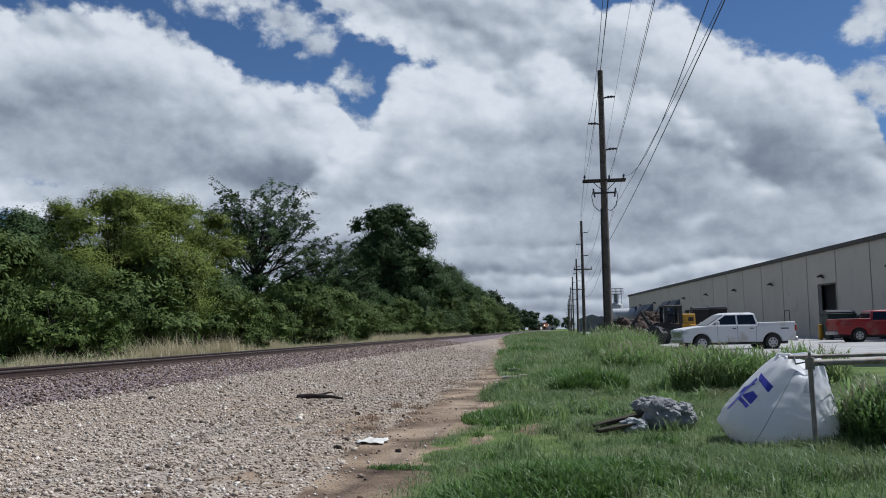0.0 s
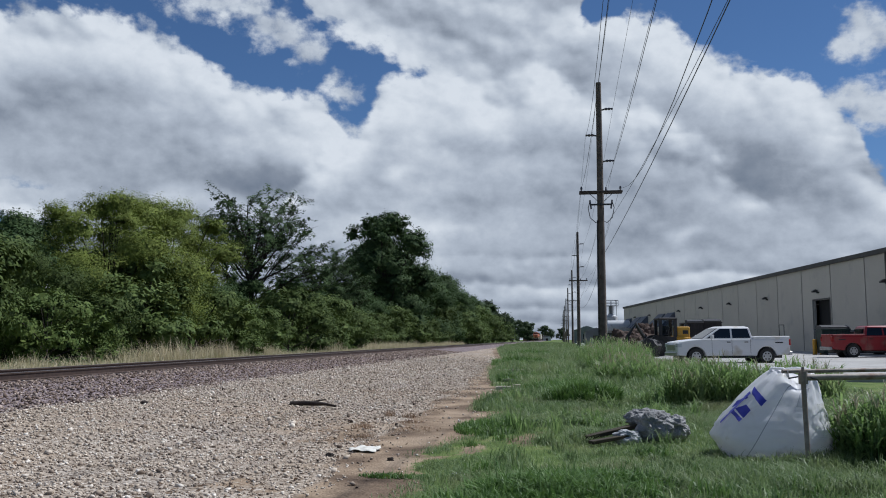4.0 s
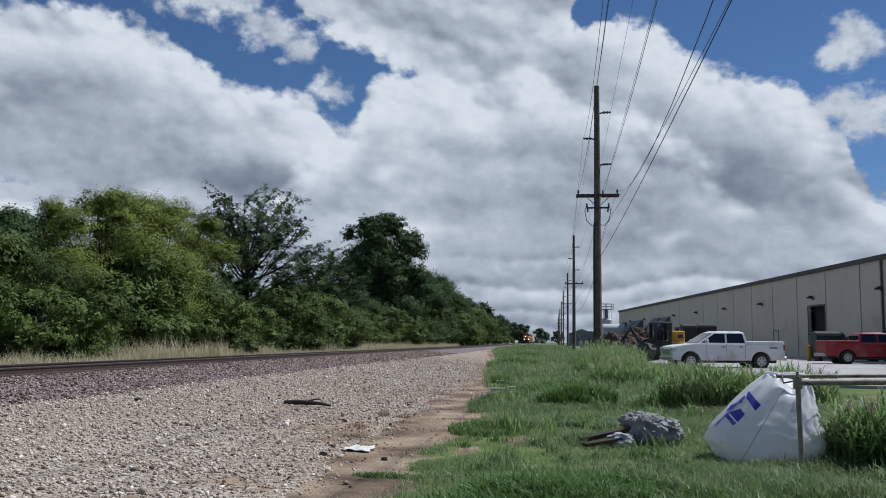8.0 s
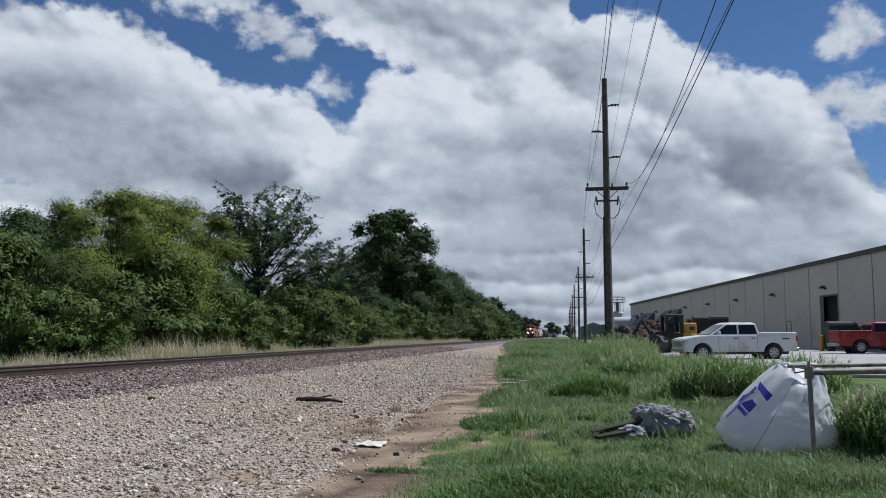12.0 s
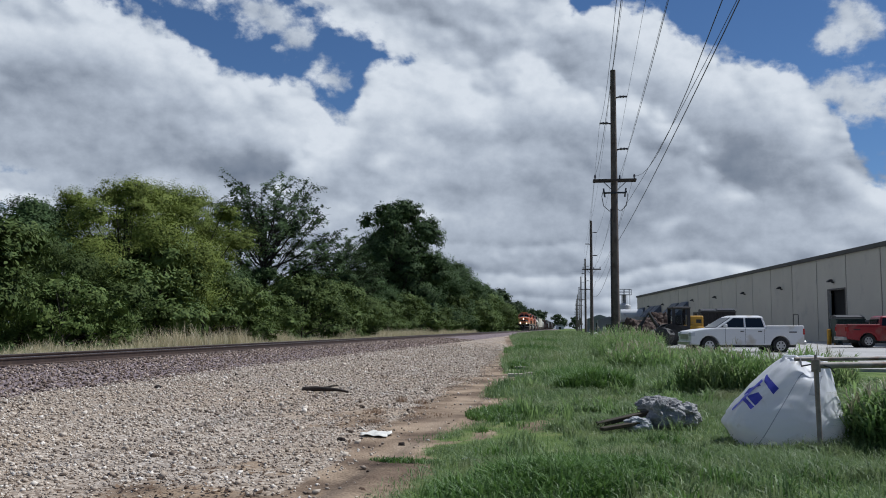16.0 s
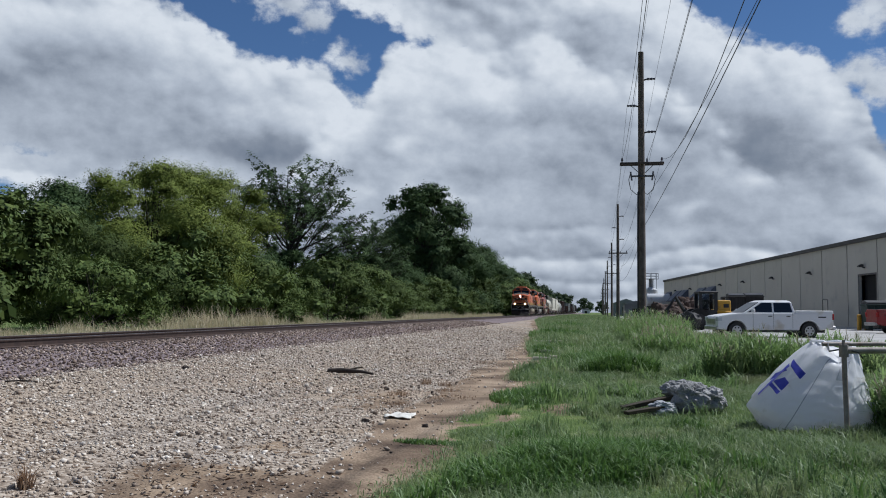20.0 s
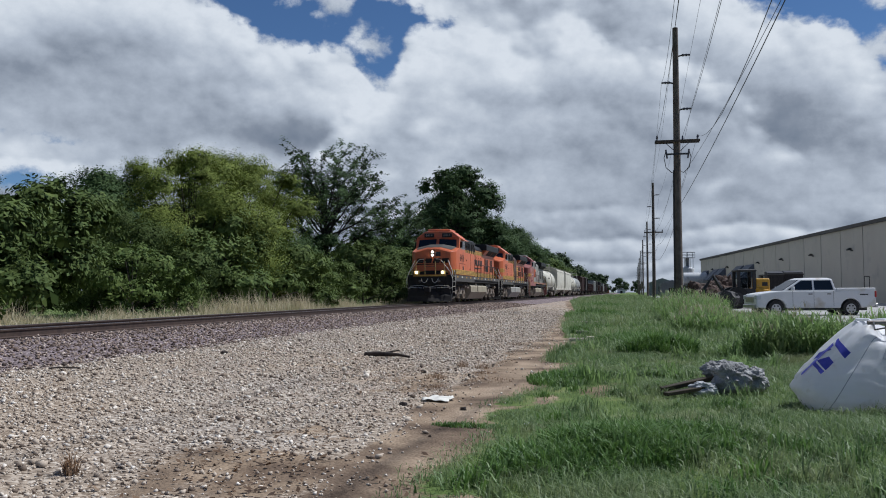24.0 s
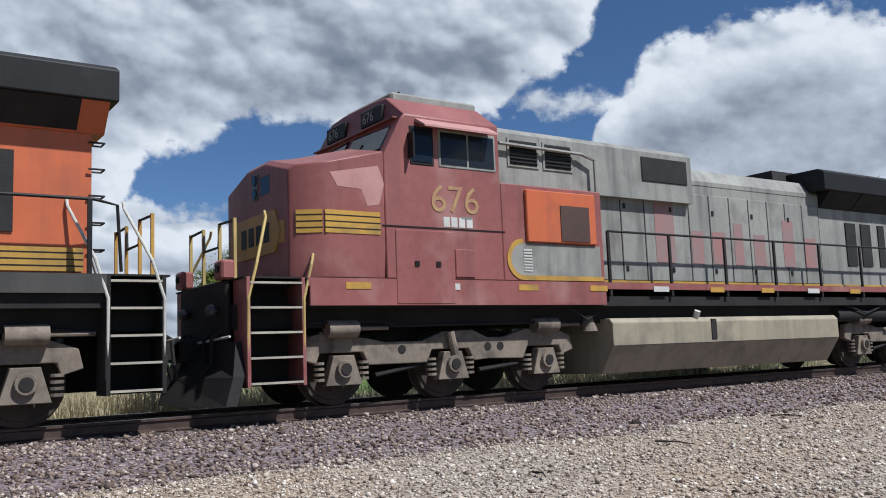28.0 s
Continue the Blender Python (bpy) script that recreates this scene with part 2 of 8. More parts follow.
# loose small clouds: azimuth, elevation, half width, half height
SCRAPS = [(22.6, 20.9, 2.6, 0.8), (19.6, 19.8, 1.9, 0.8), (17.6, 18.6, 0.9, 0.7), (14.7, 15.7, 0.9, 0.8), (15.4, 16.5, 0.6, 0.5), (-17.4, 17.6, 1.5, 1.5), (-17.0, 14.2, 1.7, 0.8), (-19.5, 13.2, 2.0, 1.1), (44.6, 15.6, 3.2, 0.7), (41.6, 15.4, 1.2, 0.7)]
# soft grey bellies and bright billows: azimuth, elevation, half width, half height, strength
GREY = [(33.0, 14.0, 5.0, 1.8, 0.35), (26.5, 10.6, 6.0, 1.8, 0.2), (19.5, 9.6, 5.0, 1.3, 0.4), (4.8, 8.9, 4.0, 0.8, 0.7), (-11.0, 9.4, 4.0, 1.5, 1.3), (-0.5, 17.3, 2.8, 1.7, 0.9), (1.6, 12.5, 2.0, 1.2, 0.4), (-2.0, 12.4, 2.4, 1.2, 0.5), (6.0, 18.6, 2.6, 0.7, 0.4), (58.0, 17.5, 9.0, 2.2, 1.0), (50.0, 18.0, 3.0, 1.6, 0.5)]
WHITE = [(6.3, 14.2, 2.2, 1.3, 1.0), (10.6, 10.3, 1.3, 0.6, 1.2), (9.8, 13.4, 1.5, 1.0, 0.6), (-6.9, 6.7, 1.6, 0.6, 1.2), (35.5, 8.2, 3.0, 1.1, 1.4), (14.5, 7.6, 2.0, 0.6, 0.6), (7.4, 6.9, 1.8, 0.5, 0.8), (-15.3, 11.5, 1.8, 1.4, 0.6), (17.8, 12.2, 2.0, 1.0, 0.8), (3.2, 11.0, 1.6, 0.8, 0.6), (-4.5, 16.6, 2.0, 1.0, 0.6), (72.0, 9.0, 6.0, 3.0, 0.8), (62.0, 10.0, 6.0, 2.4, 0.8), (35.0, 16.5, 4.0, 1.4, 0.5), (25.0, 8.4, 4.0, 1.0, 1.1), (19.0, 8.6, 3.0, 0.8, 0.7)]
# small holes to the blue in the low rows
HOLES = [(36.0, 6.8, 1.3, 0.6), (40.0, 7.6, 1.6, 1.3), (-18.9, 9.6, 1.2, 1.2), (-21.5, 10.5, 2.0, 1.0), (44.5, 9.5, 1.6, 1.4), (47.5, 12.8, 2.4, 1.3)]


def billows(az, el, count, r0, r1, seed, squash=0.72):
    """Overlapping round puffs on an even grid: their height and how they catch light from the upper right."""
    rng = np.random.RandomState(seed)
    high = np.zeros((len(az), len(el)))
    lit = np.full((len(az), len(el)), 0.35)
    da, de = az[1] - az[0], el[1] - el[0]
    for _ in range(count):
        ca, ce = rng.uniform(az[0], az[-1]), rng.uniform(el[0], el[-1])
        r = rng.uniform(r0, r1) * (0.35 + 0.65 * min(1.0, max(0.0, ce) / 12))
        i0, i1 = np.searchsorted(az, (ca - r, ca + r))
        j0, j1 = np.searchsorted(el, (ce - r * squash, ce + r * squash))
        if i1 <= i0 or j1 <= j0:
            continue
        x = (az[i0:i1, None] - ca) / r
        y = (el[None, j0:j1] - ce) / (r * squash)
        d = x * x + y * y
        z = np.sqrt(np.clip(1 - d, 0, 1))
        h = z * (0.7 + 0.3 * rng.uniform())
        shade = np.clip(-0.42 * x + 0.70 * y + 0.50 * z, 0, 1)
        old = high[i0:i1, j0:j1]
        up = h > old
        lit[i0:i1, j0:j1] = np.where(up, shade, lit[i0:i1, j0:j1])
        high[i0:i1, j0:j1] = np.maximum(h, old)
    return high, lit


def soften(q, n):
    for _ in range(n):
        q = (np.roll(q, 1, 0) + np.roll(q, -1, 0) + np.roll(q, 1, 1) + np.roll(q, -1, 1) + 2 * q) / 6
    return q


def even(q):
    return (q - q.mean()) / q.std()


def cloud_layer():
    fa, fe = np.arange(-42, 96, 0.18), np.arange(-2, 26, 0.145)
    az = np.concatenate([np.arange(-180, -42, 4.0), fa, np.arange(96, 180, 4.0)])
    el = np.concatenate([fe, np.arange(26, 89, 2.5), [89.9]])
    A, L = np.meshgrid(az, el, indexing="ij")
    lo, hi = 35, 35 + len(fa)
    high, lit = np.zeros(A.shape), np.zeros(A.shape)
    h0, l0 = billows(fa, fe, 260, 2.6, 5.2, 70)
    h1, l1 = billows(fa, fe, 1000, 1.3, 2.6, 71)
    h2, l2 = billows(fa, fe, 6000, 0.6, 1.25, 72)
    h3, l3 = billows(fa, fe, 22000, 0.26, 0.55, 73)
    high[lo:hi, :len(fe)] = even(0.20 * h0 + 0.42 * h1 + 0.34 * h2 + 0.18 * h3)
    lit[lo:hi, :len(fe)] = even(0.42 * soften(l0, 8) + 0.42 * soften(l1, 5) + 0.24 * soften(l2, 3) + 0.10 * soften(l3, 1))
    near = 0.25 + 0.75 * step(2, 12, L)
    w1, w2 = fbm(A / 6, L / 4.5, 3, 4), fbm(A / 6 + 40, L / 4.5 + 9, 4, 4)
    soft, curl = fbm(A / 5 + 3, L / 3.2, 41, 4), fbm(A / 1.9 + w1, L / 1.4 + w2, 11, 4)

    def edge_at(line):
        x, y = np.array(line, float).T
        return np.interp(A + 0.6 * w1, x, y, left=-60, right=-60)

    # rows of flat-based cumulus, closer together towards the horizon
    u = np.interp(L + (0.22 * high + 1.1 * w2) * near + 0.35 * w1 + 1.6 * fbm(A / 9 + 7, L / 6, 48, 4) * (1 - near), [-3, 0.3, 1.2, 2.2, 3.5, 5.4, 8.3, 21.0], np.arange(8))
    saw = u - np.floor(u)
    saw = soften(np.where(u > 6, saw ** 0.62, saw), 2)
    light = 0.53 + 0.30 * saw + 0.045 * lit + 0.12 * soft
    inside = 9.4 - L + 1.6 * w2 + 0.4 * high
    for x, y, rx, ry in HOLES:
        d = np.sqrt(((A + w1 * 0.9 - x) / rx) ** 2 + ((L + w2 * 0.6 - y) / ry) ** 2)
        inside = np.minimum(inside, (d - 1) * ry * 1.4)
    inside = np.maximum(inside, -4)

    def lay(inside, light, s, tone):
        k = step(-0.7, 0.7, s)
        return np.maximum(inside, s), light + (tone - light) * k

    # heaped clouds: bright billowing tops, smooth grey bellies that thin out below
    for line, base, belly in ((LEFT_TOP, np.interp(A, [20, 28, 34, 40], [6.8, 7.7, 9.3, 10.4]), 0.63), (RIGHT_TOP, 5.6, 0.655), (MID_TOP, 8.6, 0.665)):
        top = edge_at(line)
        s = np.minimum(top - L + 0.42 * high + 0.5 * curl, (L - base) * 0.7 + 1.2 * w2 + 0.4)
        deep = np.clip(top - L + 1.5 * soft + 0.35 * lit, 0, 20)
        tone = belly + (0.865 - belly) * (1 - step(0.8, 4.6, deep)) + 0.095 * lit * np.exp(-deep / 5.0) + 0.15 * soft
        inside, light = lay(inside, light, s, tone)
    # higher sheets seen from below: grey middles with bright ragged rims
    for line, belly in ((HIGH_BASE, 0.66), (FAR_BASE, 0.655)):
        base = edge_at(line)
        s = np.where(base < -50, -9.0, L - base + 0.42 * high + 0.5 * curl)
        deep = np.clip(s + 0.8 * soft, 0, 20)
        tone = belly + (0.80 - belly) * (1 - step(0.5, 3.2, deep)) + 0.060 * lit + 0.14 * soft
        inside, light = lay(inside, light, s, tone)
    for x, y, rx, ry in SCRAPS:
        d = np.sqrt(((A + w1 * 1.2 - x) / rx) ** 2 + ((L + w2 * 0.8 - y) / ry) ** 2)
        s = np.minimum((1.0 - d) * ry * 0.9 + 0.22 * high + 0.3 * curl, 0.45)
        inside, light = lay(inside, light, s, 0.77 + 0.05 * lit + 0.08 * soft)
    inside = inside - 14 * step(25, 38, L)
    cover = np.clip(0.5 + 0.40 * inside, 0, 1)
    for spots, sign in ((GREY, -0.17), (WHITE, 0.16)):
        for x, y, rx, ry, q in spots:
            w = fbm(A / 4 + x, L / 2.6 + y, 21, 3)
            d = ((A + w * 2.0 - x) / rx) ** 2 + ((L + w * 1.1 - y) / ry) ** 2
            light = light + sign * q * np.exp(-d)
    light = np.clip(light, 0.36, 0.90)
    R = 2400.0
    a, e = np.radians(A), np.radians(L)
    pts = np.stack([-np.sin(a) * np.cos(e) * R, np.cos(a) * np.cos(e) * R, np.sin(e) * R], -1)
    na, ne = A.shape
    i, j = np.meshgrid(np.arange(na), np.arange(ne - 1), indexing="ij")
    i1 = (i + 1) % na
    f = np.stack([i * ne + j, i1 * ne + j, i1 * ne + j + 1, i * ne + j + 1], -1).reshape(-1, 4)
    m, n, l, p = node_mat("cloud")
    n.remove(p)
    ca, sh = n.new("ShaderNodeAttribute"), n.new("ShaderNodeAttribute")
    ca.attribute_name, sh.attribute_name = "cover", "lightness"
    co = n.new("ShaderNodeTexCoord")
    mp = n.new("ShaderNodeMapping")
    mp.inputs["Scale"].default_value = (0.026, 0.026, 0.034)
    l.new(co.outputs["Object"], mp.inputs["Vector"])
    nz = n.new("ShaderNodeTexNoise")
    nz.inputs["Scale"].default_value, nz.inputs["Detail"].default_value, nz.inputs["Roughness"].default_value = 1.0, 7.0, 0.6
    l.new(mp.outputs["Vector"], nz.inputs["Vector"])
    fac = n.new("ShaderNodeMath")
    fac.operation = "MULTIPLY_ADD"
    fac.inputs[1].default_value = 0.62
    l.new(nz.outputs["Fac"], fac.inputs[0])
    l.new(ca.outputs["Fac"], fac.inputs[2])
    cut = n.new("ShaderNodeMapRange")
    cut.interpolation_type = "SMOOTHSTEP"
    cut.inputs["From Min"].default_value, cut.inputs["From Max"].default_value = 0.66, 1.02
    l.new(fac.outputs[0], cut.inputs["Value"])
    br = n.new("ShaderNodeMath")
    br.operation = "MULTIPLY_ADD"
    br.inputs[1].default_value = 0.18
    l.new(nz.outputs["Fac"], br.inputs[0])
    l.new(sh.outputs["Fac"], br.inputs[2])
    ramp = n.new("ShaderNodeValToRGB")
    cr = ramp.color_ramp
    cr.elements[0].position, cr.elements[0].color = 0.42, (0.150, 0.178, 0.222, 1)
    cr.elements[1].position, cr.elements[1].color = 1.0, (0.72, 0.725, 0.725, 1)
    cr.elements.new(0.60).color = (0.25, 0.273, 0.312, 1)
    cr.elements.new(0.78).color = (0.45, 0.475, 0.512, 1)
    cr.elements.new(0.90).color = (0.60, 0.617, 0.635, 1)
    l.new(br.outputs[0], ramp.inputs["Fac"])
    em, tr, mx = n.new("ShaderNodeEmission"), n.new("ShaderNodeBsdfTransparent"), n.new("ShaderNodeMixShader")
    l.new(ramp.outputs["Color"], em.inputs["Color"])
    l.new(cut.outputs["Result"], mx.inputs["Fac"])
    l.new(tr.outputs["BSDF"], mx.inputs[1])
    l.new(em.outputs["Emission"], mx.inputs[2])
    l.new(mx.outputs["Shader"], n["Material Output"].inputs["Surface"])
    m.cycles.emission_sampling = "NONE"
    me = soup("cloud_layer", pts.reshape(1, -1, 3), f, m, True)
    for name, arr in (("cover", cover), ("lightness", light)):
        at = me.attributes.new(name, "FLOAT", "POINT")
        at.data.foreach_set("value", arr.astype(np.float32).ravel())
    return tagged(new("backdrop", me), "drifting white and grey cumulus clouds", "clouds", kind="structure")


clouds = cloud_layer()

# ---- ground ----
TRACK_X, RAIL_Z = -12.90, 0.55


def ground_z(x, y):
    """Height of the land: lawn, gravel, ballast shoulder, track bed, verge."""
    x, y = np.asarray(x, float), np.asarray(y, float)
    z = 0.22 * step(-2.4, -8.0, x) + 0.14 * step(-7.9, -10.6, x)
    z = z - 0.26 * step(-15.0, -17.5, x)
    z = z + 0.03 * fbm(x * 0.7, y * 0.7, 5, 3) * step(-10.6, -9.6, x)
    return z + 0.05 * fbm(x * 0.25 + 9, y * 0.25, 6, 2) * step(-2.0, 0.0, x)


def grass_edge(y):
    y = np.asarray(y, float)
    return np.interp(y, [0, 6, 7.4, 9, 11, 14, 16, 20, 27, 35, 40, 58, 75, 100, 140, 400], [-1.2, -1.3, -1.1, -1.4, -1.2, -1.0, -1.4, -1.55, -1.95, -2.75, -2.5, -3.5, -5.0, -6.8, -8.0, -8.6])


def dirt_edge(y):
    y = np.asarray(y, float)
    return np.interp(y, [0, 6, 8.4, 11, 24, 35, 58, 75, 100, 140, 400], [-1.95, -2.05, -2.25, -2.42, -2.40, -3.05, -4.0, -5.5, -7.2, -8.3, -8.8])


def litter(x, y):
    """Where brown soil and dead leaves show through the gravel, 0 to 1."""
    d = dirt_edge(y) - x
    band = step(-0.1, 0.15, d) * (1 - step(0.3, 1.7, d)) * (1 - step(17, 34, y))
    return band * step(-0.05, 0.35, fbm(x * 1.3 + 5, y * 0.7, 91, 4)) + 0.5 * step(0.42, 0.6, fbm(x * 0.9 + 15, y * 0.5, 92, 4)) * step(-7.4, -6.5, x)


def ground_mat():
    m, n, l, p = node_mat("ground")
    co = n.new("ShaderNodeTexCoord")

    def noise_at(scale, detail=5.0, rough=0.55):
        q = n.new("ShaderNodeTexNoise")
        q.inputs["Scale"].default_value, q.inputs["Detail"].default_value, q.inputs["Roughness"].default_value = scale, detail, rough
        l.new(co.outputs["Object"], q.inputs["Vector"])
        return q

    def cells(scale):
        q = n.new("ShaderNodeTexVoronoi")
        q.inputs["Scale"].default_value = scale
        l.new(co.outputs["Object"], q.inputs["Vector"])
        return q

    def ramp(src, stops):
        r = n.new("ShaderNodeValToRGB")
        el = r.color_ramp.elements
        el[0].position, el[0].color = stops[0][0], (*stops[0][1], 1)
        el[1].position, el[1].color = stops[-1][0], (*stops[-1][1], 1)
        for q, c in stops[1:-1]:
            el.new(q).color = (*c, 1)
        l.new(src, r.inputs["Fac"])
        return r.outputs["Color"]

    def mix(fac, a, b, mode="MIX"):
        q = n.new("ShaderNodeMix")
        q.data_type, q.blend_type = "RGBA", mode
        if isinstance(fac, float):
            q.inputs["Factor"].default_value = fac
        else:
            l.new(fac, q.inputs["Factor"])
        l.new(a, q.inputs["A"])
        l.new(b, q.inputs["B"])
        return q.outputs["Result"]

    peb, big, fine = cells(32.0), noise_at(0.35), noise_at(30.0)
    sep = n.new("ShaderNodeSeparateColor")
    l.new(peb.outputs["Color"], sep.inputs["Color"])
    gravel = ramp(sep.outputs["Red"], [(0.0, (0.13, 0.102, 0.08)), (0.4, (0.295, 0.246, 0.20)), (0.8, (0.405, 0.35, 0.292)), (1.0, (0.55, 0.50, 0.44))])
    warm = ramp(big.outputs["Fac"], [(0.35, (0.95, 0.86, 0.74)), (0.65, (1.0, 1.0, 1.0))])
    gravel = mix(1.0, gravel, warm, "MULTIPLY")
    dark = ramp(sep.outputs["Green"], [(0.0, (0.06, 0.05, 0.05)), (0.5, (0.17, 0.13, 0.13)), (1.0, (0.34, 0.28, 0.28))])
    dirt = ramp(noise_at(0.9, 8.0, 0.6).outputs["Fac"], [(0.30, (0.06, 0.041, 0.029)), (0.43, (0.145, 0.102, 0.070)), (0.55, (0.275, 0.203, 0.138)), (0.72, (0.40, 0.31, 0.22))])
    grass = ramp(noise_at(1.2, 8.0).outputs["Fac"], [(0.3, (0.055, 0.09, 0.024)), (0.55, (0.11, 0.155, 0.042)), (0.75, (0.19, 0.185, 0.085))])
    at = n.new("ShaderNodeAttribute")
    at.attribute_name = "cover_kind"
    ks = n.new("ShaderNodeSeparateColor")
    l.new(at.outputs["Color"], ks.inputs["Color"])

    def sharp(src):
        a = n.new("ShaderNodeMath")
        a.operation = "ADD"
        l.new(src, a.inputs[0])
        q = noise_at(6.0, 6.0, 0.7)
        l.new(q.outputs["Fac"], a.inputs[1])
        r = n.new("ShaderNodeMapRange")
        r.inputs["From Min"].default_value, r.inputs["From Max"].default_value = 0.9, 1.1
        l.new(a.outputs[0], r.inputs["Value"])
        return r.outputs["Result"]
    col = mix(sharp(ks.outputs["Red"]), grass, dirt)
    col = mix(sharp(ks.outputs["Green"]), col, gravel)
    col = mix(sharp(ks.outputs["Blue"]), col, dark)
    l.new(col, p.inputs["Base Color"])
    p.inputs["Roughness"].default_value, p.inputs["Specular IOR Level"].default_value = 0.95, 0.15
    bp = n.new("ShaderNodeBump")
    bp.inputs["Strength"].default_value, bp.inputs["Distance"].default_value = 0.4, 0.03
    l.new(peb.outputs["Distance"], bp.inputs["Height"])
    bp.invert = True
    l.new(bp.outputs["Normal"], p.inputs["Normal"])
    return m


def build_ground():
    xs = np.concatenate([[-3000, -1200, -500, -200, -90, -50, -35, -26], np.arange(-22, 8, 0.2), np.arange(8, 32, 1.0), [40, 60, 100, 250, 600, 1300, 3000]])
    ys = np.concatenate([[-3000, -1000, -300, -80, -20], np.arange(-8, 30, 0.2), np.arange(30, 80, 0.6), np.arange(80, 300, 4.0), [320, 400, 600, 1000, 1800, 3200]])
    X, Y = np.meshgrid(xs, ys, indexing="ij")
    Z = ground_z(X, Y)
    nx, ny = X.shape
    i, j = np.meshgrid(np.arange(nx - 1), np.arange(ny - 1), indexing="ij")
    f = np.stack([i * ny + j, (i + 1) * ny + j, (i + 1) * ny + j + 1, i * ny + j + 1], -1).reshape(-1, 4)
    me = soup("ground", np.stack([X, Y, Z], -1).reshape(1, -1, 3), f, ground_mat(), True)
    w = fbm(X * 0.8, Y * 0.5, 7, 4) * 0.45
    dirt = 1 - step(-0.2, 0.2, X + w * 0.6 - grass_edge(Y))
    gravel = (1 - step(-0.25, 0.25, X + w * 0.7 - dirt_edge(Y))) * (1 - 0.75 * litter(X, Y))
    dark = 1 - step(-0.35, 0.35, X + w * 0.8 + 7.9)
    verge = step(-15.6, -15.0, X)
    patch = step(0.20, 0.40, fbm(X * 0.9 + 3, Y * 0.6, 8, 3)) * (1 - step(0.4, 1.6, X - grass_edge(Y))) * (1 - step(25, 60, Y)) * 0.8
    kind = np.stack([np.clip(dirt + patch, 0, 1) * verge, gravel * verge, dark * verge, np.ones_like(X)], -1)
    at = me.color_attributes.new("cover_kind", "FLOAT_COLOR", "POINT")
    at.data.foreach_set("color", kind.astype(np.float32).ravel())
    return tagged(new("ground", me), "gravel, bare soil and grass ground beside the railway", "ground", kind="structure")


build_ground()
concrete = surface("concrete", (0.42, 0.41, 0.39), (0.30, 0.29, 0.28), 0.9, scale=0.4, fine=20, bump=0.1, dirt=(0.24, 0.22, 0.20), dirt_amount=0.3)
part("pavement", Geo().prism([(6.2, 27), (60, 20), (60, 260), (3.0, 260), (4.6, 52)], "z", -0.25, 0.085), concrete)
tagged(bpy.data.objects["pavement"], "pale concrete yard beside the warehouse", "pavement", kind="structure")

# ---- railway track ----
steel = surface("rail_steel", (0.13, 0.09, 0.07), (0.07, 0.05, 0.045), 0.55, 0.6, scale=8, fine=60, bump=0.2)
shine = surface("rail_head", (0.55, 0.53, 0.52), (0.4, 0.38, 0.37), 0.28, 1.0, scale=6, fine=50, bump=0.02)
tie_wood = surface("tie_wood", (0.075, 0.058, 0.048), (0.035, 0.028, 0.024), 0.9, scale=3, fine=30, bump=0.5)


def build_track():
    tr = thing("railway_track", pose(TRACK_X, 0, 0), "straight single railway track on dark ballast", "track", kind="structure")
    y0, y1 = -120.0, 1400.0
    prof = [(-0.075, 0), (0.075, 0), (0.075, 0.012), (0.012, 0.03), (0.012, 0.125), (0.036, 0.14), (0.036, 0.172), (-0.036, 0.172), (-0.036, 0.14), (-0.012, 0.125), (-0.012, 0.03), (-0.075, 0.012)]
    zb = RAIL_Z - 0.176
    for s in (-1, 1):
        r = part("rail", Geo().prism([(s * 0.755 + x, zb + z) for x, z in prof], "y", y0, y1), steel, tr)
        part("rail_head", Geo().prism([(s * 0.755 - 0.034, zb + 0.1725), (s * 0.755 + 0.034, zb + 0.1725), (s * 0.755 + 0.030, zb + 0.176), (s * 0.755 - 0.030, zb + 0.176)], "y", y0, y1), shine, r, "polished rail running surface")
    me = Geo().box(-1.3, 1.3, -0.115, 0.115, zb - 0.19, zb - 0.006, 0.012).mesh("tie", tie_wood)
    for k in range(230):
        t = part("tie", me, None, tr)
        t.location = (random.uniform(-0.04, 0.04), -6 + k * 0.5, random.uniform(-0.012, 0.0))
        t.rotation_euler = (0, 0, random.uniform(-0.02, 0.02))
    far = Geo()
    for k in range(500):
        far.box(-1.3, 1.3, 109 + k * 0.5, 109.23 + k * 0.5, zb - 0.15, zb - 0.006)
    tagged(part("far_ties", far, tie_wood, tr), kind="stuff")


build_track()

m_glass, n_, l_, p_ = node_mat("tinted_glass")
p_.inputs["Base Color"].default_value = (0.012, 0.018, 0.028, 1)
p_.inputs["Roughness"].default_value, p_.inputs["Specular IOR Level"].default_value = 0.05, 0.22
tinted = m_glass


clear, n_, l_, p_ = node_mat("clear_glass")
p_.inputs["Base Color"].default_value = (0.75, 0.8, 0.82, 1)
p_.inputs["Roughness"].default_value, p_.inputs["Transmission Weight"].default_value, p_.inputs["IOR"].default_value = 0.02, 1.0, 1.1

# ---- power line ----
pole_wood = surface("pole_wood", (0.15, 0.125, 0.105), (0.085, 0.07, 0.06), 0.9, scale=2, fine=25, bump=0.5, dirt=(0.07, 0.05, 0.04), dirt_amount=0.4)
arm_wood = surface("arm_wood", (0.09, 0.07, 0.06), (0.05, 0.04, 0.035), 0.9, scale=4, fine=40, bump=0.4)
iron = surface("dark_iron", (0.07, 0.07, 0.075), (0.04, 0.04, 0.04), 0.5, 0.6, scale=8, fine=60, bump=0.1)
porcelain = surface("porcelain", (0.10, 0.09, 0.10), (0.07, 0.06, 0.07), 0.25, scale=8, fine=60, bump=0.0, spec=0.6)
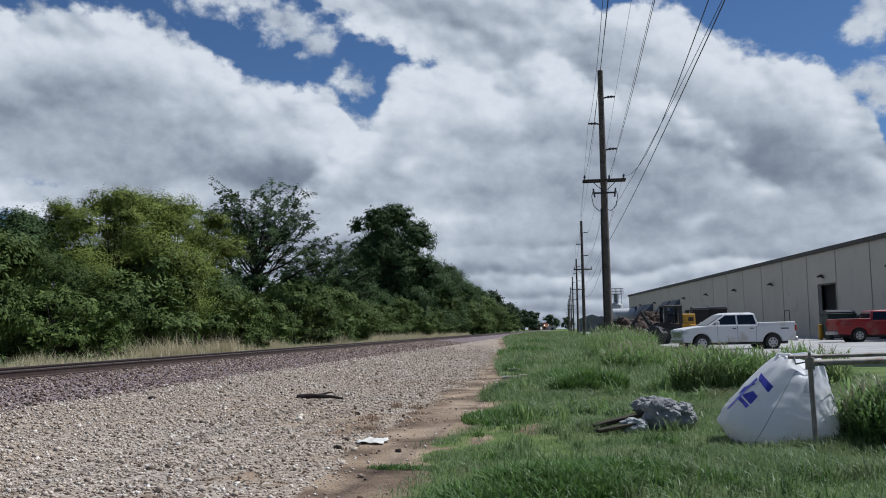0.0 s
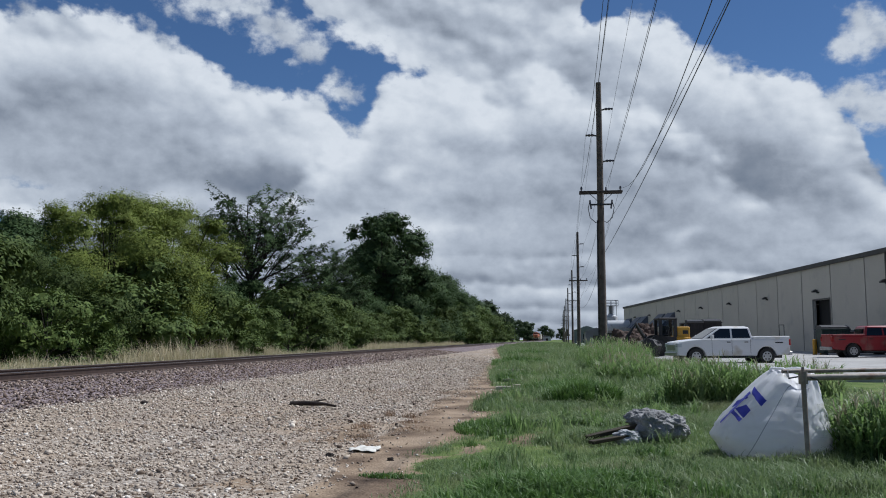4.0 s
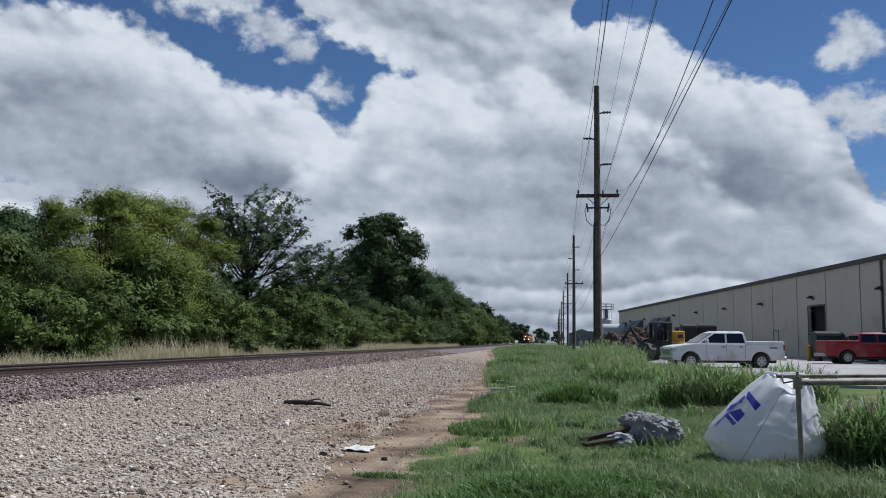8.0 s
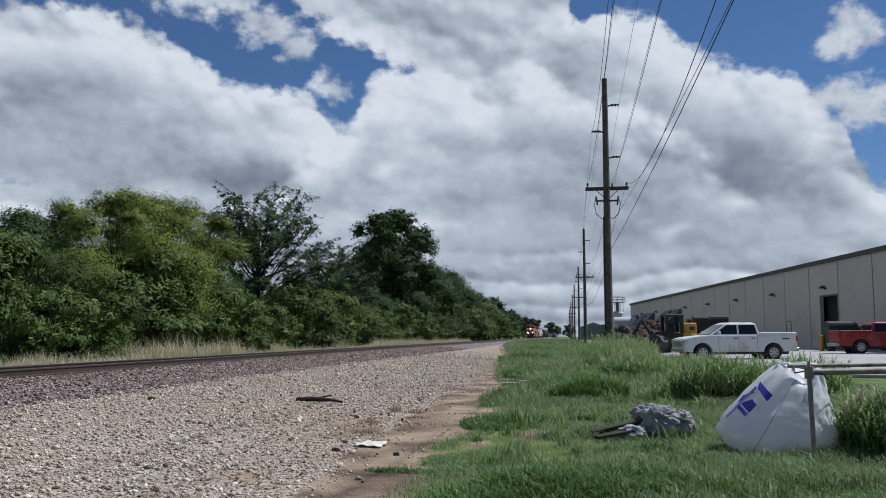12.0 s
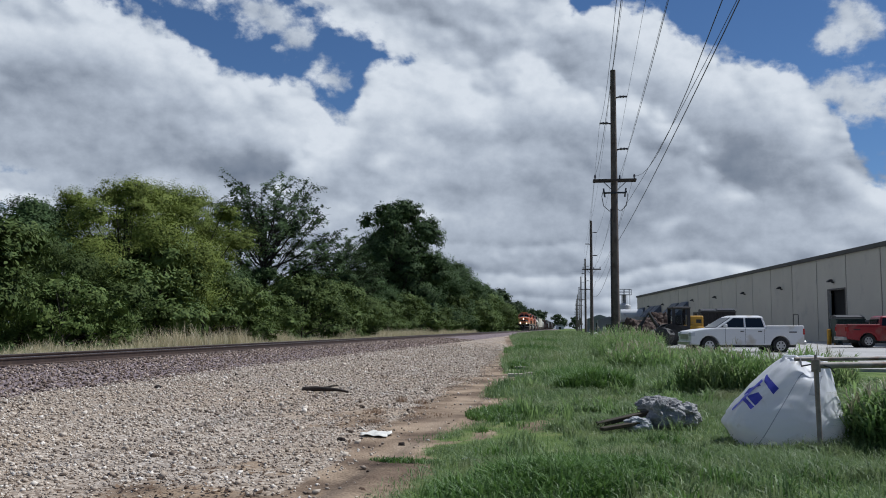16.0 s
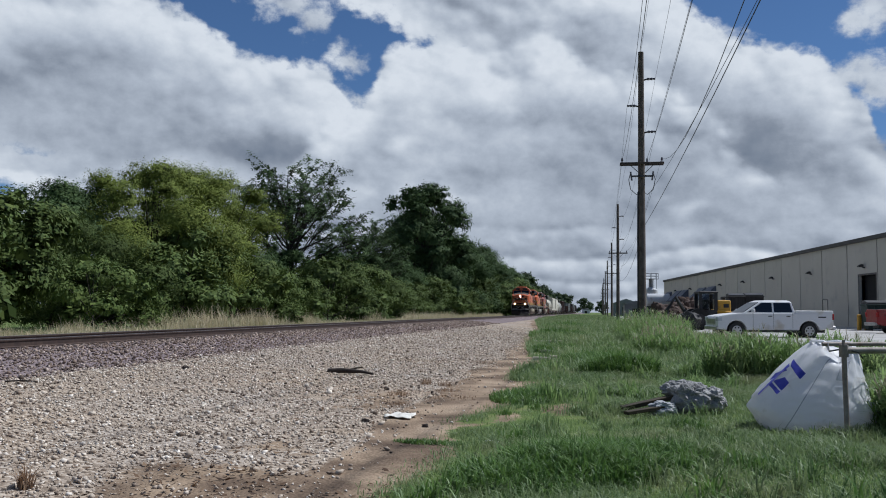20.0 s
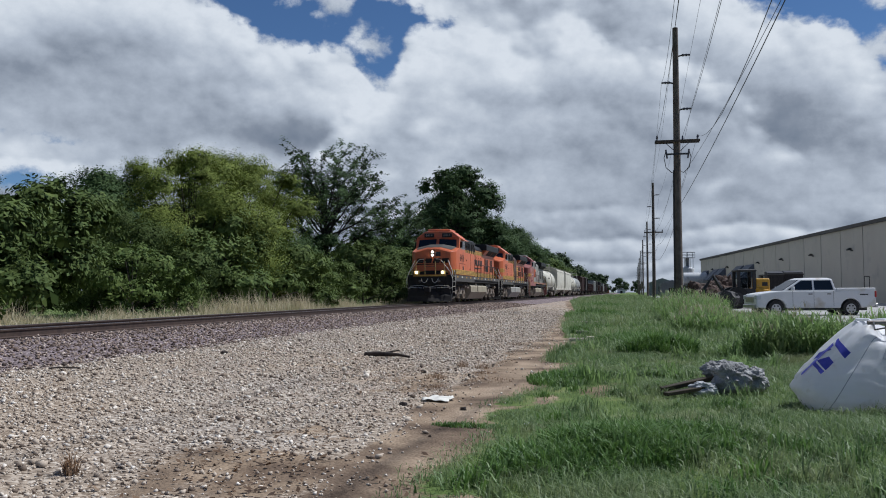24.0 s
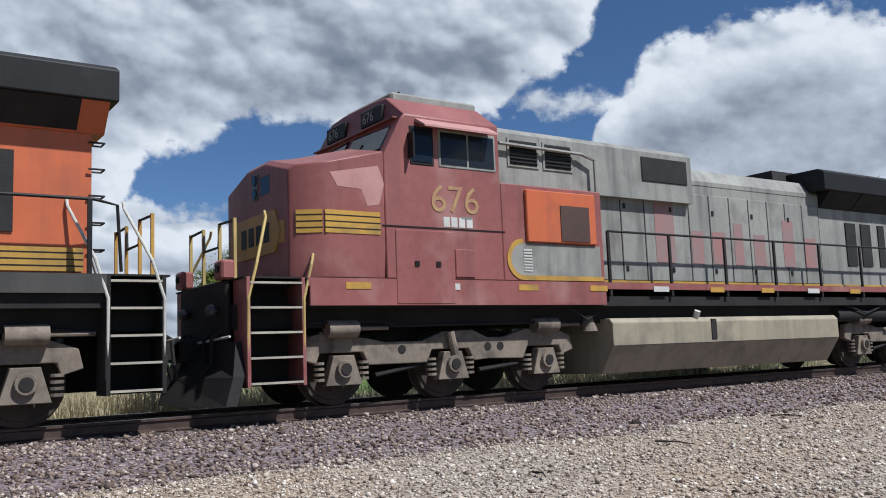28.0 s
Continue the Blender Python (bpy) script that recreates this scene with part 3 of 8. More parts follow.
cable = surface("cable", (0.022, 0.022, 0.024), (0.015, 0.015, 0.015), 0.6, scale=4, fine=40, bump=0.0)
POLES = [(2.55, 50.0, 15.85), (2.80, 116.0, 15.2), (3.15, 184.0, 15.5), (3.0, 246.0, 15.4), (3.1, 312.0, 15.4), (3.1, 376.0, 15.4), (3.1, 440.0, 15.4), (3.2, 506.0, 15.4)]


def power_pole(x, y, h, near):
    p = thing("power_pole", pose(x, y, 0), "tall wooden power pole with a crossarm, standing in weeds", "utility pole", "power line")
    pl = part("pole", Geo().cyl((-0.05, 0, -0.3), (0.0, 0, h), 0.24, 0.15, 16), pole_wood, p, smooth=40)
    za = h - 6.35
    arm = part("crossarm", Geo().box(-1.2, 1.2, -0.30, -0.20, za - 0.06, za + 0.06, 0.008).box(-1.2, 1.2, 0.20, 0.30, za - 0.06, za + 0.06, 0.008), arm_wood, p, "paired dark wooden crossarm")
    for s in (-1, 1):
        part("brace", Geo().tube([(s * 0.75, -0.3, za), (s * 0.16, -0.24, za - 0.55)], 0.02), iron, p)
        part("insulator", Geo().cyl((s * 1.08, -0.25, za + 0.06), (s * 1.08, -0.25, za + 0.16), 0.035, n=8).cyl((s * 1.08, -0.25, za + 0.16), (s * 1.08, -0.25, za + 0.30), 0.075, 0.045, 10), porcelain, arm)
    part("insulator", Geo().cyl((0.28, -0.25, za + 0.06), (0.28, -0.25, za + 0.26), 0.06, 0.04, 10), porcelain, arm)
    for s, z in ((1, h - 1.55), (-1, h - 3.05), (1, h - 4.55)):
        b = part("standoff", Geo().tube([(s * 0.12, 0, z - 0.06), (s * 0.35, 0, z), (s * 0.78, 0, z + 0.01)], 0.045, 8), iron, p, "horizontal line post")
        part("insulator", Geo().cyl((s * 0.34, 0, z), (s * 0.46, 0, z), 0.075, n=10).cyl((s * 0.52, 0, z), (s * 0.62, 0, z), 0.075, n=10).cyl((s * 0.68, 0, z), (s * 0.76, 0, z), 0.06, n=10), porcelain, b)
    if near:
        for s in (-1, 1):
            c = part("cutout", Geo().cyl((s * 0.55, -0.1, za - 0.95), (s * 0.62, -0.1, za - 0.45), 0.05, n=8).cyl((s * 0.46, 0, za - 0.72), (s * 0.60, -0.08, za - 0.72), 0.03, n=6), porcelain, p)
            part("jumper", Geo().tube([(s * 0.6, -0.1, za - 0.45), (s * 0.72, -0.1, za - 0.9), (s * 0.62, -0.1, za - 1.45), (s * 0.3, -0.15, za - 1.75), (s * 0.15, -0.15, za - 1.65)], 0.02, 6), cable, p)
        part("bracket", Geo().box(-0.6, 0.6, -0.27, -0.19, za - 0.77, za - 0.68), iron, p)
        part("conduit", Geo().tube([(-0.27, -0.1, 0.2), (-0.25, -0.1, 5.5), (-0.22, -0.1, za - 1.6)], 0.04, 8), iron, p, "dark riser conduit")
    return p


for k, (x, y, h) in enumerate(POLES):
    power_pole(x, y, h, k == 0)


def wire_run(name, offs, start, r=0.011, sag=1.2, label="thin black overhead wire between wooden poles"):
    """One wire over all poles, hanging a little between them. offs: x and height below the top; sag: that of the first span."""
    ob = thing(name, pose(0, 0, 0), label, "wire", "overhead wires")
    pts = [start] + [(x + offs[0], y, h - offs[1]) for x, y, h in POLES]
    for k, (a, b) in enumerate(zip(pts, pts[1:])):
        seg, hang = [], sag if k == 0 else 1.1
        for i in range(13):
            u = i / 12
            seg.append((a[0] + (b[0] - a[0]) * u, a[1] + (b[1] - a[1]) * u, a[2] + (b[2] - a[2]) * u - 4 * hang * u * (1 - u)))
        part("span", Geo().tube(seg, r, 4), cable, ob)
    return ob


for x, d, sx, sz, droop in ((0.0, -0.02, 1.53, 17.43, 1.77), (0.78, 1.54, 2.26, 13.65, 0.1), (-0.78, 3.04, 0.39, 9.12, 2.48), (0.78, 4.54, 2.42, 11.31, 0.29), (-1.08, 6.05, 0.49, 7.5, 1.71),
                            (1.08, 6.05, 1.22, 7.25, 2.44), (0.28, 6.09, 1.29, 7.82, 0.9)):
    wire_run("overhead_wire", (x, d), (sx, -14.0, sz), 0.0085, droop)
wire_run("overhead_cable", (0.14, 9.8), (3.61, -14.0, 9.62), 0.012, 0.64, "thick black telephone cable on the poles")
wire_run("overhead_cable", (0.45, 7.95), (4.31, -14.0, 10.78), 0.0085, 1.03, "thin black service cable on the poles")

# ---- warehouse ----
panel_mat = surface("warehouse_panel", (0.52, 0.488, 0.42), (0.465, 0.435, 0.375), 0.75, scale=0.3, fine=6, bump=0.05, dirt=(0.38, 0.36, 0.325), dirt_amount=0.15)
joint_mat = surface("joint", (0.12, 0.11, 0.10), None, 0.8)
trim_dark = surface("roof_trim", (0.06, 0.055, 0.05), (0.04, 0.04, 0.035), 0.6)
shade_black = surface("dark_interior", (0.02, 0.02, 0.02), None, 0.9, bump=0.0)
awning_mat = surface("awning", (0.12, 0.14, 0.18), (0.09, 0.10, 0.13), 0.7)
roof_mat = surface("metal_roof", (0.5, 0.5, 0.48), None, 0.5, 0.3)
BW = pose(22.83, 82.05, 0, 0, 0, 5.0)


def warehouse():
    """Local y runs along the long wall away from the road, local x into the building."""
    w = thing("warehouse", BW, "long beige metal-clad warehouse with a dark roof edge", "warehouse")
    y0, y1, h = -50.66, 104.6, 7.62
    doors = [(-3.1, 0.7, 4.6), (51.2, 53.8, 3.5), (72.5, 74.5, 3.4), (91.6, 93.2, 3.2)]
    step_y = 6.75
    edges = list(np.arange(y0, y1, step_y)) + [y1]
    for a, b in zip(edges, edges[1:]):
        cuts = [d for d in doors if a < d[0] and d[1] < b]
        g = Geo()
        lo = a + 0.08
        for d0, d1, dh in cuts:
            g.box(0, 0.25, lo, d0, 0, h)
            g.box(0, 0.25, d0, d1, dh, h)
            lo = d1
        g.box(0, 0.25, lo, b - 0.08, 0, h)
        part("panel", g, panel_mat, w)
        part("joint", Geo().box(0.05, 0.2, b - 0.08, b + 0.08, 0, h), joint_mat, w)
    part("end_wall", Geo().prism([(0.25, 0), (45, 0), (45, h), (22, h + 2), (0.25, h)], "y", y1 - 0.25, y1), panel_mat, w)
    part("end_wall", Geo().prism([(0.25, 0), (45, 0), (45, h), (22, h + 2), (0.25, h)], "y", y0, y0 + 0.25), panel_mat, w)
    part("back_wall", Geo().box(44.75, 45, y0 + 0.25, y1 - 0.25, 0, h), panel_mat, w)
    part("roof", Geo().prism([(-0.1, h + 0.02), (22, h + 2.02), (45.1, h + 0.02), (45.1, h + 0.2), (22, h + 2.2), (-0.1, h + 0.2)], "y", y0 - 0.1, y1 + 0.1), roof_mat, w)
    part("gutter", Geo().box(-0.22, 0.0, y0 - 0.1, y1 + 0.1, h - 0.12, h + 0.24, 0.02), trim_dark, w, "dark brown roof gutter")
    for d0, d1, dh in doors:
        # a near-black sheet behind each opening stands for the unlit interior
        part("door_opening", Geo().box(0.6, 0.7, d0 - 0.3, d1 + 0.3, 0, dh + 0.3), shade_black, w, "near-black sheet standing for the shade inside a doorway")
        part("door_frame", Geo().box(-0.03, 0.0, d0 - 0.12, d0, 0, dh + 0.12).box(-0.03, 0.0, d1, d1 + 0.12, 0, dh + 0.12).box(-0.03, 0.0, d0, d1, dh, dh + 0.12), joint_mat, w)
    for y in (-14.0, -0.7, 13.1, 26.5, 39.9, 53.2, 76.0, 90.0):
        lamp = part("wall_light", Geo().box(-0.2, 0.0, y - 0.12, y + 0.12, 5.2, 5.32, 0.02).prism([(-0.55, 5.27), (-0.15, 5.3), (-0.15, 5.5), (-0.34, 5.54), (-0.58, 5.38)], "y", y - 0.19, y + 0.19), iron, w)
    for y in (59.4, 66.4, 81.2, 87.4, 98.0):
        part("awning", Geo().prism([(-2.2, 3.3), (0, 3.3), (0, 5.3), (-0.15, 5.3)], "y", y - 2.6, y + 2.6), awning_mat, w, "slanted blue-grey awning")
    part("downpipe", Geo().box(-0.16, -0.03, -14.1, -13.95, 0, h - 0.1), joint_mat, w)
    return w


warehouse()

# ---- trees ----
bark = surface("bark", (0.040, 0.032, 0.026), (0.024, 0.019, 0.016), 0.95, scale=4, fine=30, bump=0.6)


def leaf_mat(name, a, b):
    m, n, l, p = node_mat(name)
    g = n.new("ShaderNodeNewGeometry")
    oi = n.new("ShaderNodeObjectInfo")
    r = n.new("ShaderNodeMix")
    r.data_type = "RGBA"
    r.inputs["A"].default_value, r.inputs["B"].default_value = (*a, 1), (*b, 1)
    l.new(g.outputs["Random Per Island"], r.inputs["Factor"])
    hs = n.new("ShaderNodeHueSaturation")
    mr = n.new("ShaderNodeMapRange")
    mr.inputs["To Min"].default_value, mr.inputs["To Max"].default_value = 0.8, 1.2
    l.new(oi.outputs["Random"], mr.inputs["Value"])
    l.new(mr.outputs["Result"], hs.inputs["Value"])
    l.new(r.outputs["Result"], hs.inputs["Color"])
    l.new(hs.outputs["Color"], p.inputs["Base Color"])
    p.inputs["Roughness"].default_value, p.inputs["Specular IOR Level"].default_value = 0.7, 0.12
    tl, mx = n.new("ShaderNodeBsdfTranslucent"), n.new("ShaderNodeMixShader")
    l.new(hs.outputs["Color"], tl.inputs["Color"])
    mx.inputs["Fac"].default_value = 0.12
    l.new(p.outputs["BSDF"], mx.inputs[1])
    l.new(tl.outputs["BSDF"], mx.inputs[2])
    l.new(mx.outputs["Shader"], n["Material Output"].inputs["Surface"])
    return m


leaf_light = leaf_mat("leaf_light", (0.095, 0.128, 0.025), (0.175, 0.208, 0.042))
leaf_dark = leaf_mat("leaf_dark", (0.040, 0.072, 0.026), (0.076, 0.118, 0.040))
leaf_mid = leaf_mat("leaf_mid", (0.062, 0.098, 0.027), (0.122, 0.162, 0.044))
leaf_far = leaf_mat("leaf_far", (0.04, 0.065, 0.03), (0.07, 0.10, 0.045))


def sprays(rng, c, r, per, size, grow):
    """Leaf sprays: flat tufts of small leaves round the points c, facing the way they grow."""
    n = len(c) * per
    g = np.repeat(grow, per, axis=0)
    off = rng.normal(size=(n, 3)) * np.repeat(r, per)[:, None] * np.array([0.55, 0.55, 0.34])
    off += g * (rng.uniform(-0.5, 0.9, n) * np.repeat(r, per))[:, None]
    p = np.repeat(c, per, axis=0) + off
    nrm = g + rng.normal(size=(n, 3)) * 0.22 + np.array([0, 0, 0.30])
    nrm /= np.linalg.norm(nrm, axis=1)[:, None]
    u = np.cross(nrm, rng.normal(size=(n, 3)))
    u /= np.linalg.norm(u, axis=1)[:, None]
    v = np.cross(nrm, u)
    s = np.broadcast_to(np.repeat(np.broadcast_to(size, len(c)), per) * rng.uniform(0.6, 1.5, n), (n,))[:, None]
    return np.stack([p - u * s, p + v * s * 0.45 - u * s * 0.1, p + u * s - nrm * s * 0.25, p - v * s * 0.45 - u * s * 0.1], 1)


def tree_thing(name, seed, height, spread, lobes, tufts, per, leaf, material, label, low=0.1, wide=0.42, ragged=0.12, trunk=0.18, size=(0.24, 0.40), core=0.25):
    """A trunk with limbs that end in leafy lobes; each lobe carries tufts on its upper and outer side, and shade below. wide: where the crown is widest."""
    rng = np.random.RandomState(seed)
    t = thing(name, pose(0, 0, 0), label, "tree", "trees behind the railway")
    g = Geo()
    lean = rng.uniform(-0.05, 0.05, 2) * height
    g.tube([(0, 0, -0.3), (lean[0] * 0.2, lean[1] * 0.2, height * 0.2), (lean[0] * 0.6, lean[1] * 0.6, height * 0.5), (lean[0], lean[1], height * 0.85)], trunk * height * 0.16, 8, trunk * height * 0.03)
    pts, radii, ways, grow = [], [], [], []
    for k in range(lobes):
        f = 1 - (k / lobes) * (1 - low)
        span = (1 - wide) if f > wide else (wide + 0.15)
        env = spread * math.sqrt(max(0.04, 1 - ((f - wide) / span) ** 2))
        a = k * 2.399 + rng.uniform(-0.5, 0.5)
        lr = spread * rng.uniform(*size) * (0.75 if f > 0.8 else 1.0)
        rr = max(0.0, env - lr * rng.uniform(0.35, 0.75)) * rng.uniform(0.8, 1.1)
        if k % 3 == 2:
            rr *= 0.35
        z = min(f * height, height - lr * 0.7)
        q = np.array((math.cos(a) * rr + lean[0] * f, math.sin(a) * rr + lean[1] * f, max(z, lr * 0.35)))
        s0 = rng.uniform(0.15, 0.5) * min(1.0, f + 0.2)
        g.tube([(lean[0] * s0, lean[1] * s0, height * s0 * 0.8), (q[0] * 0.5, q[1] * 0.5, (height * s0 * 0.8 + q[2]) / 2 + 0.03 * height), tuple(q)], trunk * height * 0.05, 6, 0.02)
        n = int(tufts * (lr / spread / 0.32) ** 2)
        out = np.array((math.cos(a), math.sin(a), 0.55)) * 0.55
        d = rng.normal(size=(n, 3)) + out
        d /= np.linalg.norm(d, axis=1)[:, None]
        d = d[d[:, 2] > -0.6]
        # core: oversized leaves added inside each lobe to block light and darken the crown
        deep = rng.uniform(size=len(d)) < core
        reach = np.where(deep, rng.uniform(0.15, 0.6, len(d)), rng.uniform(0.78, 1.0, len(d)))
        grow.append(np.where(deep, 2.3, 1.0))
        reach = reach + (rng.uniform(size=len(d)) < ragged) * rng.uniform(0.05, 0.35, len(d))
        pts.append(q + d * reach[:, None] * lr * np.array([1, 1, 0.82]))
        radii.append(lr * rng.uniform(0.16, 0.32, len(d)))
        ways.append(d)
    part("trunk", g, bark, t, smooth=60)
    c, r, w = np.concatenate(pts), np.concatenate(radii), np.concatenate(ways)
    c[:, 2] = np.maximum(c[:, 2], 0.12 * rng.uniform(0.5, 2, len(c)))
    v = sprays(rng, c, r, per, leaf * np.concatenate(grow), w)
    v[:, :, 2] *= height / np.percentile(v[:, :, 2], 99.8)
    part("crown", soup("crown", v, [(0, 1, 2, 3)], material), None, t)
    return t


def elm_thing(name, seed, height, spread, arms, leaf, material, label, fork=0.3):
    """An open crown: limbs that rise and arch over, forking into feathery twigs; denser leaves below."""
    rng = np.random.RandomState(seed)
    t = thing(name, pose(0, 0, 0), label, "tree", "trees behind the railway")
    part("trunk", Geo().tube([(0, 0, -0.3), (0.1, 0, height * 0.25), (-0.1, 0.1, height * 0.5), (0.0, 0, height * 0.72)], height * 0.020, 8, height * 0.005), bark, t, smooth=60)
    cs, rs, ws = [], [], []
    for k in range(arms):
        a = k * 2.399 + rng.uniform(-0.4, 0.4)
        f = (k + 0.5) / arms
        z0 = height * (fork + 0.30 * f + rng.uniform(-0.05, 0.05))
        end = height * (0.42 + 0.56 * f ** 0.8) * rng.uniform(0.92, 1.04)
        reach = spread * rng.uniform(0.72, 1.15) * (1.05 - 0.72 * f ** 1.6)
        pts = []
        for i in range(8):
            u = i / 7
            pts.append(np.array((math.cos(a + 0.35 * u) * reach * u ** 0.85, math.sin(a + 0.35 * u) * reach * u ** 0.85, z0 + (end - z0) * (1.5 * u - 0.5 * u * u) + rng.uniform(-0.15, 0.15))))
        limb = Geo().tube([tuple(q) for q in pts], height * 0.0065, 6, 0.012)
        for i in range(13):
            u = 0.25 + 0.74 * rng.uniform()
            j = min(6, int(u * 7))
            p = pts[j] + (pts[j + 1] - pts[j]) * (u * 7 - j)
            b = a + rng.choice((-1, 1)) * rng.uniform(0.2, 1.3)
            ln = rng.uniform(0.6, 1.5)
            q = p + np.array((math.cos(b) * ln, math.sin(b) * ln, rng.uniform(0.15, 0.95) * (0.5 + u)))
            e = q + np.array((math.cos(b) * ln * 0.6, math.sin(b) * ln * 0.6, rng.uniform(-0.25, 0.3)))
            limb.tube([tuple(p), tuple(q), tuple(e)], 0.020, 4, 0.006)
            for w in np.linspace(0.25, 1.0, 5):
                for s0, s1 in ((p, q), (q, e)):
                    if rng.uniform() < 0.72:
                        cs.append(s0 + (s1 - s0) * w + rng.normal(size=3) * 0.07)
                        rs.append(rng.uniform(0.10, 0.26))
                        ws.append((math.cos(b) * 0.5, math.sin(b) * 0.5, 0.7))
        part("limb", limb, bark, t)
    v = sprays(rng, np.array(cs), np.array(rs), 9, leaf, np.array(ws))
    part("crown", soup("crown", v, [(0, 1, 2, 3)], material), None, t)
    return t


def crown_rows():
    thick = tree_thing("broadleaf_tree", 1, 8.6, 4.2, 24, 120, 46, 0.046, leaf_light, "bushy light green broadleaf tree reaching to the ground", 0.12, 0.42, 0.22, 0.18, (0.26, 0.40))
    thick2 = tree_thing("broadleaf_tree", 2, 8.0, 4.4, 20, 120, 46, 0.046, leaf_mid, "bushy mid-green broadleaf tree reaching to the ground", 0.12, 0.38, 0.22, 0.18, (0.26, 0.40))
    open_ = elm_thing("elm_tree", 3, 12.4, 5.4, 40, 0.10, leaf_dark, "tall open-crowned dark green tree with bare gaps")
    big = tree_thing("oak_tree", 4, 16.5, 5.7, 70, 66, 18, 0.14, leaf_dark, "large dark green tree with a ragged crown", 0.06, 0.46, 0.35, 0.2, (0.22, 0.32), 0.2)
    mid = tree_thing("broadleaf_tree", 5, 10.0, 4.8, 32, 80, 24, 0.095, leaf_dark, "dense dark green tree in the row behind the railway", 0.1, 0.42, 0.2)
    bush = tree_thing("shrub", 6, 3.2, 2.4, 13, 44, 22, 0.060, leaf_mid, "low leafy shrub at the foot of the trees", 0.1, 0.3, 0.2, 0.1)
    far = tree_thing("broadleaf_tree", 7, 11.0, 6.0, 20, 40, 12, 0.30, leaf_far, "distant green tree near the horizon", 0.1, 0.4)

    def put(src, x, y, turn, sc, first=[]):
        m = pose(x, y, float(ground_z(x, y)) - 0.1, 0, 0, turn) @ Matrix.Diagonal((sc, sc, sc, 1))
        if src not in first:
            first.append(src)
            src.matrix_basis = m
            return src
        return copy_thing(src, m)
    put(thick, -23.2, 43.5, 20, 1.06)
    put(thick2, -24.0, 36.0, 140, 0.70)
    put(thick, -23.7, 51.0, 200, 1.07)
    put(thick2, -24.0, 31.2, 50, 0.70)
    put(mid, -27.0, 41.0, 0, 0.78)
    put(mid, -26.5, 48.0, 90, 0.85)
    put(open_, -24.2, 68.0, 0, 1.06)
    put(open_, -24.0, 90.0, 150, 0.82)
    put(mid, -24.0, 57.0, 45, 0.78)
    put(mid, -23.5, 66.0, 120, 0.76)
    put(mid, -23.5, 77.0, 210, 0.82)
    put(mid, -24.0, 88.0, 300, 0.9)
    put(big, -22.6, 113.0, 0, 1.08)
    put(mid, -22.5, 100.0, 30, 0.9)
    put(big, -24.0, 124.0, 130, 1.0)
    put(mid, -22.5, 138.0, 100, 1.62)
    put(mid, -23.0, 152.0, 190, 1.72)
    put(mid, -22.0, 168.0, 10, 1.72)
    put(mid, -23.5, 186.0, 80, 1.68)
    put(mid, -22.5, 206.0, 150, 1.55)
    put(mid, -24.0, 230.0, 250, 1.5)
    put(mid, -24.0, 258.0, 20, 1.45)
    for k, (x, y, s) in enumerate(((-25, 292, 1.25), (-26, 330, 1.15), (-28, 380, 1.0), (-28, 440, 1.0), (-30, 500, 1.0), (-21, 620, 1.0), (-30, 700, 1.2), (-12, 900, 1.1), (5, 950, 1.0), (30, 980, 1.1), (60, 900, 1.0), (-60, 800, 1.2))):
        put(far, x, y, 67 * k, s)
    put(thick2, -24.4, 27.0, 10, 1.14)
    put(thick2, -24.5, 18.0, 70, 0.58)
    put(thick, -25.0, 10.5, 130, 0.52)
    put(mid, -25.0, 2.0, 20, 0.7)
    put(thick2, -25.0, -7.0, 75, 0.7)
    for k in range(20):
        put(bush, -20.4 + random.uniform(-0.6, 0.6), 136 + k * 7.5, random.uniform(0, 360), random.uniform(1.1, 1.7))
    for k in range(26):
        put(bush, -20.2 + random.uniform(-0.6, 0.6), 14 + k * 4.6 + random.uniform(-1, 1), random.uniform(0, 360), random.uniform(0.6, 1.1))


crown_rows()

# ---- loose stones ----
def stone_mat(name, stops):
    m, n, l, p = node_mat(name)
    g = n.new("ShaderNodeNewGeometry")
    r = n.new("ShaderNodeValToRGB")
    el = r.color_ramp.elements
    el[0].position, el[0].color = stops[0][0], (*stops[0][1], 1)
    el[1].position, el[1].color = stops[-1][0], (*stops[-1][1], 1)
    for q, c in stops[1:-1]:
        el.new(q).color = (*c, 1)
    l.new(g.outputs["Random Per Island"], r.inputs["Fac"])
    l.new(r.outputs["Color"], p.inputs["Base Color"])
    p.inputs["Roughness"].default_value, p.inputs["Specular IOR Level"].default_value = 0.9, 0.2
    return m


stone_pale = stone_mat("pale_stone", [(0.0, (0.07, 0.053, 0.043)), (0.14, (0.236, 0.181, 0.137)), (0.4, (0.435, 0.36, 0.281)), (0.78, (0.565, 0.484, 0.392)), (1.0, (0.745, 0.685, 0.60))])
stone_dark = stone_mat("ballast_stone", [(0.0, (0.055, 0.042, 0.037)), (0.3, (0.155, 0.110, 0.086)), (0.7, (0.275, 0.208, 0.165)), (1.0, (0.52, 0.43, 0.365))])


